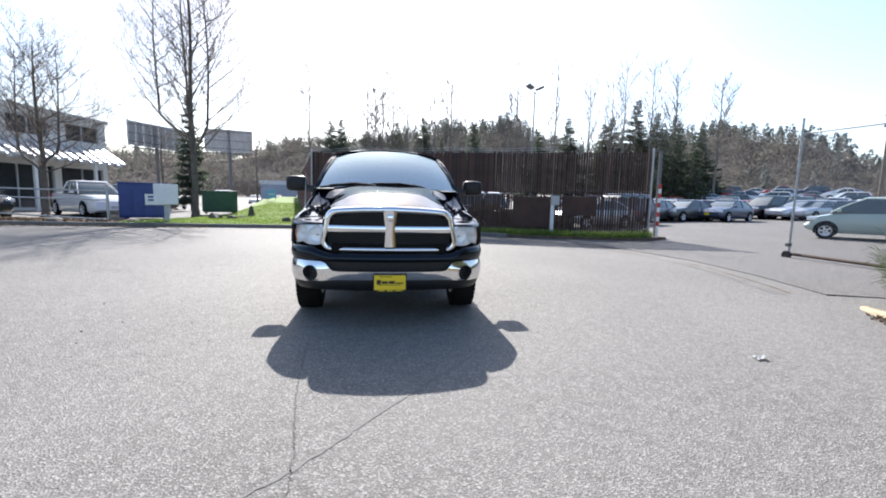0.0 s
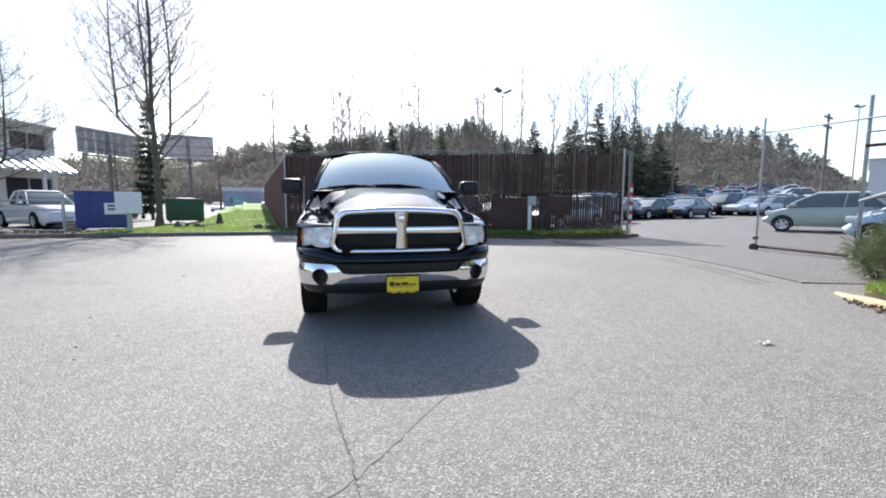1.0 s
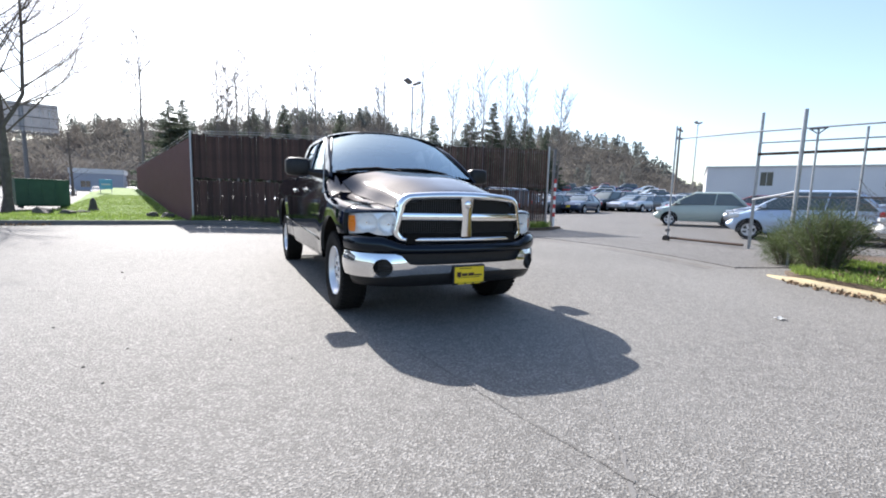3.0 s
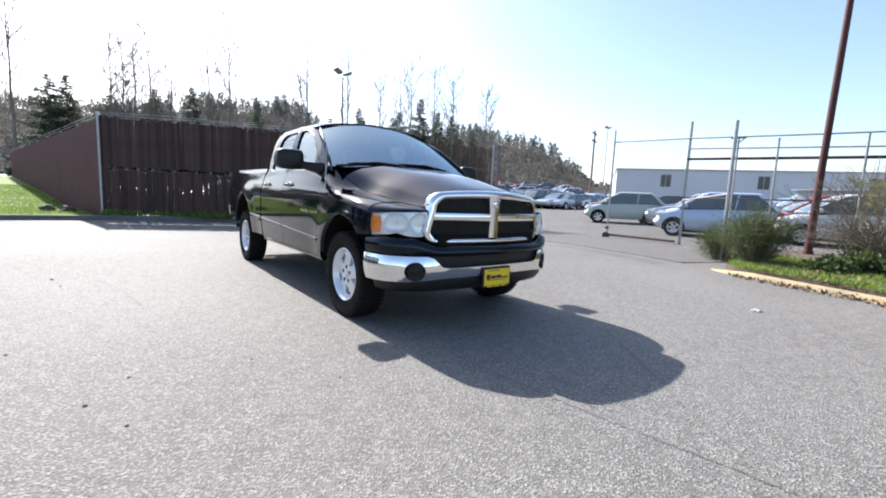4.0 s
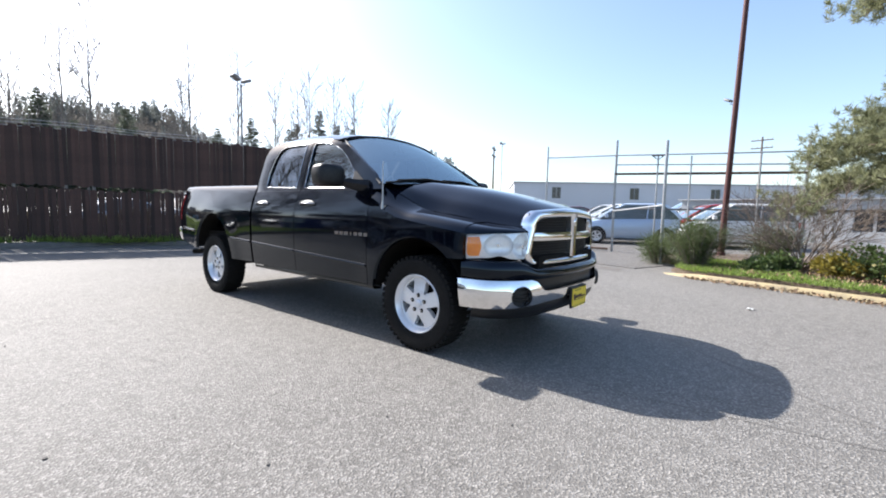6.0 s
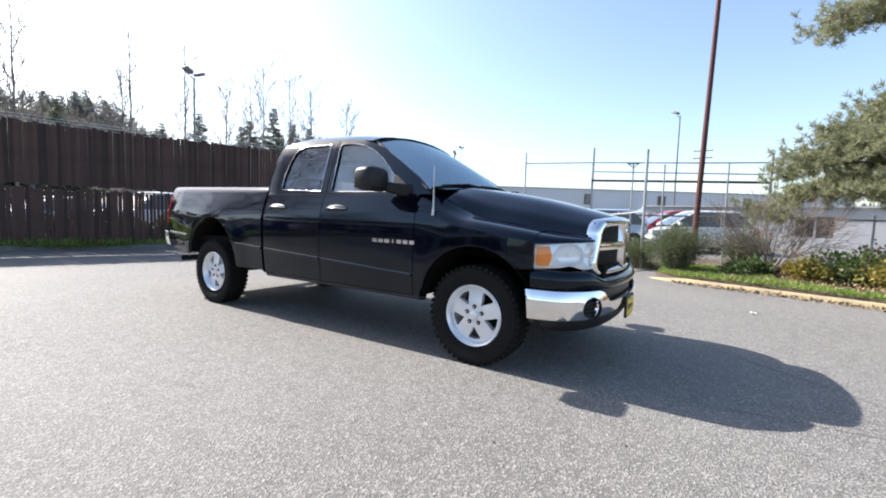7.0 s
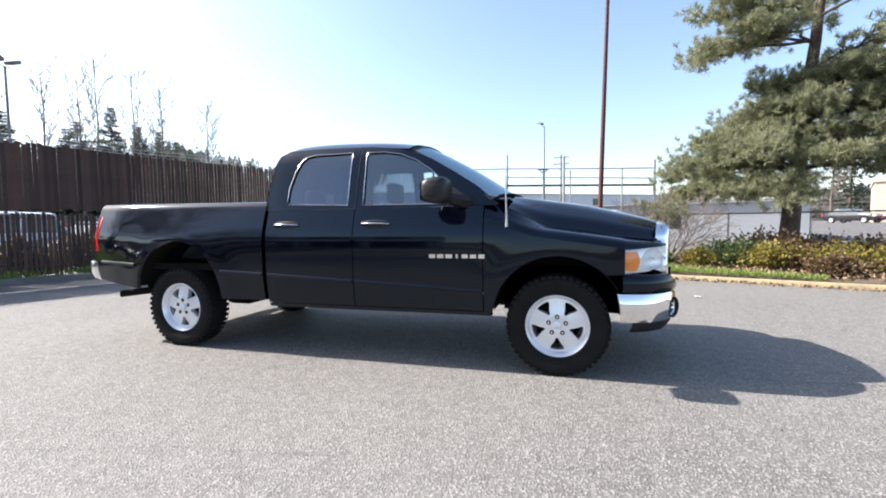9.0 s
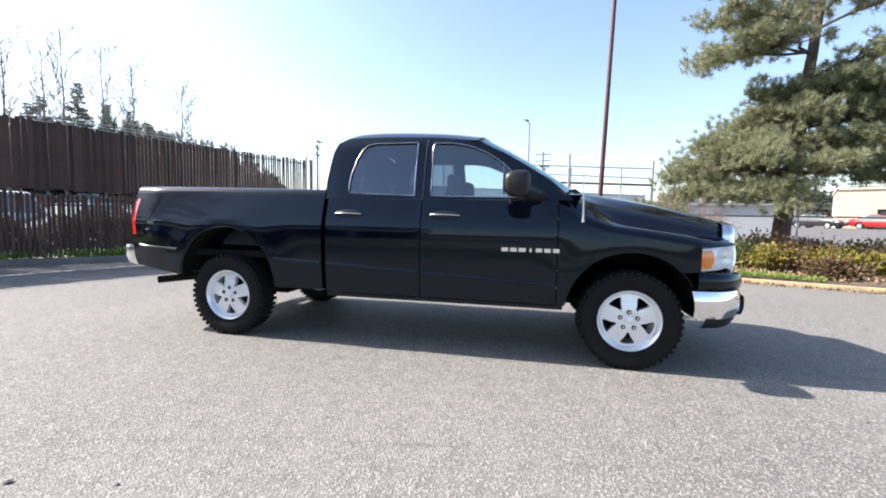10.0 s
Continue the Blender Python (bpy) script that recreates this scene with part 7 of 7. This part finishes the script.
# ---- buildings, billboards, and small things ----
BLUEGREY = surf("bluish_painted_wall", (0.30, 0.33, 0.40), (0.36, 0.39, 0.46), 0.5, 0.7)
def building(name, label, corner, yaw, L, D, H, wall_mat, roof_mat, windows=(), parapet=0.25):
    """A box-shaped building with openings: windows as rows (u0, u1, z0, z1) on its front side."""
    t = thing(name, label, "building", pose(*corner, 0, 0, yaw))
    bm = bmesh.new()
    panel(bm, [(0, 0), (L, 0), (L, H), (0, H)], lambda u, z: (u, 0, z), 4.0, holes=[[(a, c), (b, c), (b, d), (a, d)] for a, b, c, d in windows], inward=(0, 0.25, 0))
    for a, b in (((0, 0), (0, D)), ((0, D), (L, D)), ((L, D), (L, 0))):
        vs = [bm.verts.new((*a, 0)), bm.verts.new((*b, 0)), bm.verts.new((*b, H)), bm.verts.new((*a, H))]
        bm.faces.new(vs)
    part("wall", bm, wall_mat, t)
    bm = bmesh.new()
    box(bm, -0.15, L + 0.15, -0.15, D + 0.15, H, H + parapet)
    part("roof", bm, roof_mat, t)
    for a, b, c, d in windows:
        bm = bmesh.new()
        for q in (a, (a + b) / 2, b):
            box(bm, q - 0.04, q + 0.04, 0.08, 0.16, c, d)
        for q in (c, d):
            box(bm, a, b, 0.08, 0.16, q - 0.04, q + 0.04)
        w = part("window", bm, GREYPAINT, t)
        bm = bmesh.new()
        box(bm, a, b, 0.16, 0.20, c, d)
        part("pane", bm, DARKPANE, w, "dark pane for windows and awning shade")
    return t


# ground-floor panes enlarged: their dark colour stands in for shade under the awning
hq = building("office_building", "white two-storey stucco building with a pale metal awning", (-26.3, 8.5, 0), 77.2, 24, 12, 6.4, STUCCO, STUCCO, [(u, u + 2.6, 4.85, 6.0) for u in (2, 7, 12, 17, 20.8)] + [(u, u + 4.6, 0.15, 2.95) for u in (0.5, 5.4, 10.3, 15.2)] + [(20.3, 23.6, 0.15, 2.95)])
bm = bmesh.new()
vs = [bm.verts.new(p) for p in ((0, 0.0, 4.45), (0.36, 0.0, 4.45), (0.36, -1.7, 3.35), (0, -1.7, 3.35), (0, 0, 4.38), (0.36, 0, 4.38), (0.36, -1.7, 3.2), (0, -1.7, 3.2))]
for f in ((0, 1, 2, 3), (7, 6, 5, 4), (3, 2, 6, 7), (0, 3, 7, 4), (1, 5, 6, 2)):
    bm.faces.new([vs[j] for j in f])
first_sheet = part("awning_sheet", bm, ROOFMETAL, hq, "pale ribbed metal awning sheet")
for i in range(64):
    ob = first_sheet if i == 0 else new("awning_sheet", first_sheet.data)
    ob.parent = hq
    ob.matrix_basis = pose(-0.5 + i * 0.38, 0, 0.13 * (i % 2))
for i in range(6):
    bm = bmesh.new()
    box(bm, 0.3 + i * 4.2, 0.48 + i * 4.2, -1.55, -1.40, 0, 3.25)
    part("awning_post", bm, WHITEPAINT, hq)
building("warehouse", "long grey metal-sided warehouse beyond the car lot", (57.7, 32.0, 0.8), -57.7, 62, 20, 5.6, WAREHOUSE, GREYPAINT, [(u, u + 1.4, 3.2, 5.0) for u in (6, 18, 30, 44)], 0.2)
building("warehouse_annex", "lower grey industrial building beyond the fence", (19.8, 1.6, 0.25), -100, 12, 6, 1.75, LIGHTSIDING, LIGHTSIDING, [(6, 7.2, 0.5, 1.4)], 0.05)
building("cream_building", "low cream building with dark door canopy across the lot", (48.2, -29.6, 0.8), -118, 30, 12, 4.0, CREAM, CREAM, [(3, 6, 0.3, 2.0), (9, 12, 0.3, 2.2), (15, 18, 0.3, 2.0), (21, 25, 0.3, 2.2)], 0.2)
building("far_shed", "low bluish grey shed down the street", (-27, 98, gz(-27, 98)), 5, 8, 8, 3.2, BLUEGREY, WAREHOUSE, [(1.5, 3, 0.6, 1.8)], 0.9)
building("low_store", "long low pale building behind the rows of cars", (78, 78, 0.8), -28, 70, 12, 2.8, WAREHOUSE, GREYPAINT, [(u, u + 4, 0.5, 2.4) for u in (4, 14, 24, 36, 48, 58)], 0.25)

for nm, a, b, zb, zt in (("billboard", (-32.7, 57.1), (-29.0, 65.3), 7.6, 10.8), ("billboard", (-28.1, 70.1), (-21.1, 71.3), 8.4, 12.0)):
    t = thing(nm, "back of a large dark billboard on steel posts", "billboard", group="billboards")
    A, B = Vector((*a, 0)), Vector((*b, 0))
    d = (B - A).normalized()
    nrm = Vector((d.y, -d.x, 0))
    n = 8
    for i in range(n):
        p, q = A.lerp(B, i / n), A.lerp(B, (i + 0.99) / n)
        bm = bmesh.new()
        vs = [bm.verts.new(x) for x in (p + Vector((0, 0, zb)), q + Vector((0, 0, zb)), q + Vector((0, 0, zt)), p + Vector((0, 0, zt)))]
        f = bm.faces.new(vs)
        bmesh.ops.solidify(bm, geom=[f], thickness=0.12)
        part("board", bm, BILLBACK, t)
        pipe("stringer", t, [p + nrm * 0.25 + Vector((0, 0, zb - 0.4)), p + nrm * 0.25 + Vector((0, 0, zt + 0.3))], 0.05, GALV, sides=5)
    pipe("catwalk", t, [A + nrm * 0.6 + Vector((0, 0, zb - 0.3)), B + nrm * 0.6 + Vector((0, 0, zb - 0.3))], 0.10, GALV_DARK, sides=5)
    for z in (zb + 0.5, (zb + zt) / 2, zt - 0.4):
        pipe("stringer", t, [A + nrm * 0.3 + Vector((0, 0, z)), B + nrm * 0.3 + Vector((0, 0, z))], 0.05, GALV_DARK, sides=5)
    for u in (0.5,):
        p = A.lerp(B, u) - nrm * 0.4
        pipe("post", t, [p, p + Vector((0, 0, zt))], 0.24, GALV_DARK, sides=8)


def bin_box(name, label, at, yaw, w, d, h, material, sign=False):
    t = thing(name, label, "dumpster", pose(*at, 0, 0, yaw))
    bm = bmesh.new()
    loft(bm, [[(-w / 2 * k, -d / 2 * k, z), (w / 2 * k, -d / 2 * k, z), (w / 2 * k, d / 2 * k, z), (-w / 2 * k, d / 2 * k, z)] for z, k in ((0.10, 0.97), (0.2, 1.0), (h, 1.0))], cap=True)
    bmesh.ops.bevel(bm, geom=bm.edges[:], offset=0.015, segments=1, affect="EDGES")
    part("body", bm, material, t)
    bm = bmesh.new()
    box(bm, -w / 2 - 0.03, w / 2 + 0.03, -d / 2 - 0.03, d / 2 + 0.03, h, h + 0.05, 0.015)
    part("lid", bm, material, t)
    for x in (-w * 0.25, 0.0, w * 0.25):
        bm = bmesh.new()
        box(bm, x - 0.03, x + 0.03, -d / 2 - 0.035, -d / 2 + 0.01, 0.2, h - 0.05)
        part("rib", bm, material, t)
    for x in (-w * 0.4, w * 0.4):
        for y in (-d * 0.35, d * 0.35):
            bm = bmesh.new()
            box(bm, x - 0.05, x + 0.05, y - 0.05, y + 0.05, 0, 0.12)
            part("foot", bm, GALV_DARK, t)
    if sign:
        bm = bmesh.new()
        box(bm, w * 0.02, w * 0.42, -d / 2 - 0.055, -d / 2 - 0.04, h * 0.42, h * 0.72)
        s = part("sign_panel", bm, WHITEPAINT, t, "white sign panel")
        for z in (0.62, 0.53):
            bm = bmesh.new()
            box(bm, w * 0.08, w * 0.30, -d / 2 - 0.062, -d / 2 - 0.054, h * z, h * (z + 0.05))
            part("printed_bar", bm, BLUEBIN, s)
    return t


bin_box("dumpster", "dark blue steel dumpster with a white sign panel", (-10.75, 16.5, 0.06), 22, 1.85, 1.2, 1.62, BLUEBIN, True)
bin_box("dumpster", "green steel dumpster on the lawn edge", (-8.9, 20.4, gz(-8.9, 20.4) + 0.08), 22, 1.7, 1.2, 1.20, GREENBIN)
mb = thing("mailbox_cabinet", "grey-white cluster mailbox cabinet on a post", "mailbox", pose(-8.70, 13.95, 0.12, 0, 0, 24))
bm = bmesh.new()
box(bm, -0.09, 0.09, -0.07, 0.07, 0, 0.72, 0.01)
part("pedestal", bm, GREYPAINT, mb)
bm = bmesh.new()
box(bm, -0.42, 0.42, -0.22, 0.22, 0.70, 1.52, 0.02)
part("cabinet", bm, WHITEPAINT, mb)
for i in range(3):
    for j in range(4):
        bm = bmesh.new()
        box(bm, -0.38 + i * 0.26, -0.14 + i * 0.26, -0.228, -0.218, 0.76 + j * 0.18, 0.92 + j * 0.18, 0.004)
        part("mail_door", bm, WHITEPAINT, mb)
sp = thing("utility_box", "small grey box on a post at the fence", "utility box", pose(6.1, 9.75, 0.06, 0, 0, -10))
bm = bmesh.new()
box(bm, -0.06, 0.06, -0.05, 0.05, 0, 1.30, 0.008)
part("post", bm, WHITEPAINT, sp)
bm = bmesh.new()
box(bm, -0.06, 0.22, -0.09, 0.05, 1.12, 1.46, 0.012)
part("box", bm, GREYPAINT, sp)
sg = thing("lawn_sign", "small light blue sign board on the lawn", "sign", pose(-8.9, 32.0, gz(-8.9, 32.0) + 0.10, 0, 0, 10))
bm = bmesh.new()
box(bm, -0.35, 0.35, -0.02, 0.02, 0.30, 0.95, 0.008)
part("board", bm, SKYBLUE, sg)
for x in (-0.3, 0.3):
    pipe("leg", sg, [(x, 0, 0), (x, 0, 0.5)], 0.018, GALV)
bm = bmesh.new()
box(bm, -0.24, 0.24, -0.028, -0.019, 0.56, 0.66)
part("printed_bar", bm, WHITEPAINT, sg)


def rock(at, size, seed, label="dark lava rock lying on the grass"):
    r = random.Random(seed)
    bm = bmesh.new()
    bmesh.ops.create_icosphere(bm, subdivisions=2, radius=1)
    for v in bm.verts:
        v.co *= 0.8 + 0.45 * noise.noise(v.co * 1.7 + Vector((seed, 0, 0)))
        v.co = Vector((v.co.x * size[0], v.co.y * size[1], max(v.co.z, -0.35) * size[2]))
    return tagged(part("rock", bm, ROCK, None, smooth=25), label=label, category="rock"), at


for i, (x, y, sx, h) in enumerate(((-4.3, 15.2, 0.30, 0.20), (-3.75, 14.8, 0.34, 0.18), (-8.0, 17.2, 0.55, 0.26), (-7.3, 17.3, 0.4, 0.16), (-7.0, 18.0, 0.3, 0.12), (-9.8, 13.6, 0.4, 0.12), (-12.4, 13.3, 0.5, 0.14))):
    ob, at = rock((x, y), (sx, sx * 0.7, h), i + 3, "dark rock lying on the grass behind the kerb")
    ob.matrix_basis = pose(x, y, 0.12 + h * 0.25, 0, 0, i * 50)
st = thing("tree_stump", "dark short stump on the lawn", "stump", pose(-6.9, 19.2, gz(-6.9, 19.2) + 0.10))
bm = bmesh.new()
lathe(bm, [(0, 0.22), (0.15, 0.15), (0.42, 0.11), (0.55, 0.04), (0.56, 0.001)], "z", (0, 0, 0), 12)
part("stump", bm, ROCK, st, smooth=40)
# pipe barrier beside the drive
pg = thing("pipe_barrier", "low galvanised pipe swing gate beside the drive", "gate")
for x, y, h in ((-10.9, 14.0, 1.55), (-14.6, 12.9, 1.2)):
    pipe("post", pg, [(x, y, 0), (x, y, h)], 0.055, GALV)
for z0, z1 in ((0.95, 1.05), (0.15, 0.62), (1.30, 1.34)):
    pipe("rail", pg, [(-10.9, 14.0, z0), (-17.5, 12.6, z1)], 0.03, GALV)
# small dark stones lying on the asphalt
for i, (x, y, q) in enumerate(((-2.70, -0.85, 0.011), (-2.52, -0.57, 0.009), (-1.52, -1.20, 0.008), (-3.13, 2.84, 0.016), (-3.12, 0.19, 0.010), (-2.54, -1.17, 0.009), (-3.03, 2.39, 0.009), (-1.88, -0.64, 0.008))):
    rs = random.Random(70 + i)
    bm = bmesh.new()
    bmesh.ops.create_icosphere(bm, subdivisions=1, radius=1)
    for v in bm.verts:
        v.co = Vector((v.co.x * q * rs.uniform(0.9, 1.5), v.co.y * q * rs.uniform(0.7, 1.1), max(v.co.z, -0.4) * q * rs.uniform(0.5, 0.8)))
    st = tagged(part("stone", bm, ROCK, None, smooth=20), label="small dark stone lying on the asphalt", category="stone", group="stones on the asphalt")
    st.matrix_basis = pose(x, y, q * 0.28, 0, 0, i * 47)
# litter
for i, (x, y, s) in enumerate(((2.99, -2.0, 0.055),)):
    rr = random.Random(i)
    bm = bmesh.new()
    loft(bm, [[(a * s + rr.gauss(0, 0.1) * s, b * s * 0.6 + rr.gauss(0, 0.1) * s, 0.004 + abs(rr.gauss(0, 0.25)) * s) for b in (-1, -0.3, 0.3, 1)] for a in (-1, -0.4, 0.2, 1)], closed=False)
    f = list(bm.faces)
    bmesh.ops.solidify(bm, geom=f, thickness=0.001)
    ob = tagged(part("litter_scrap", bm, PAPER if i == 0 else CRACK, None), label="crumpled white paper scrap lying on the asphalt" if i == 0 else "small dark stone chip on the asphalt", category="litter")
    ob.matrix_basis = pose(x, y, 0.002, 0, 0, 30 * i)
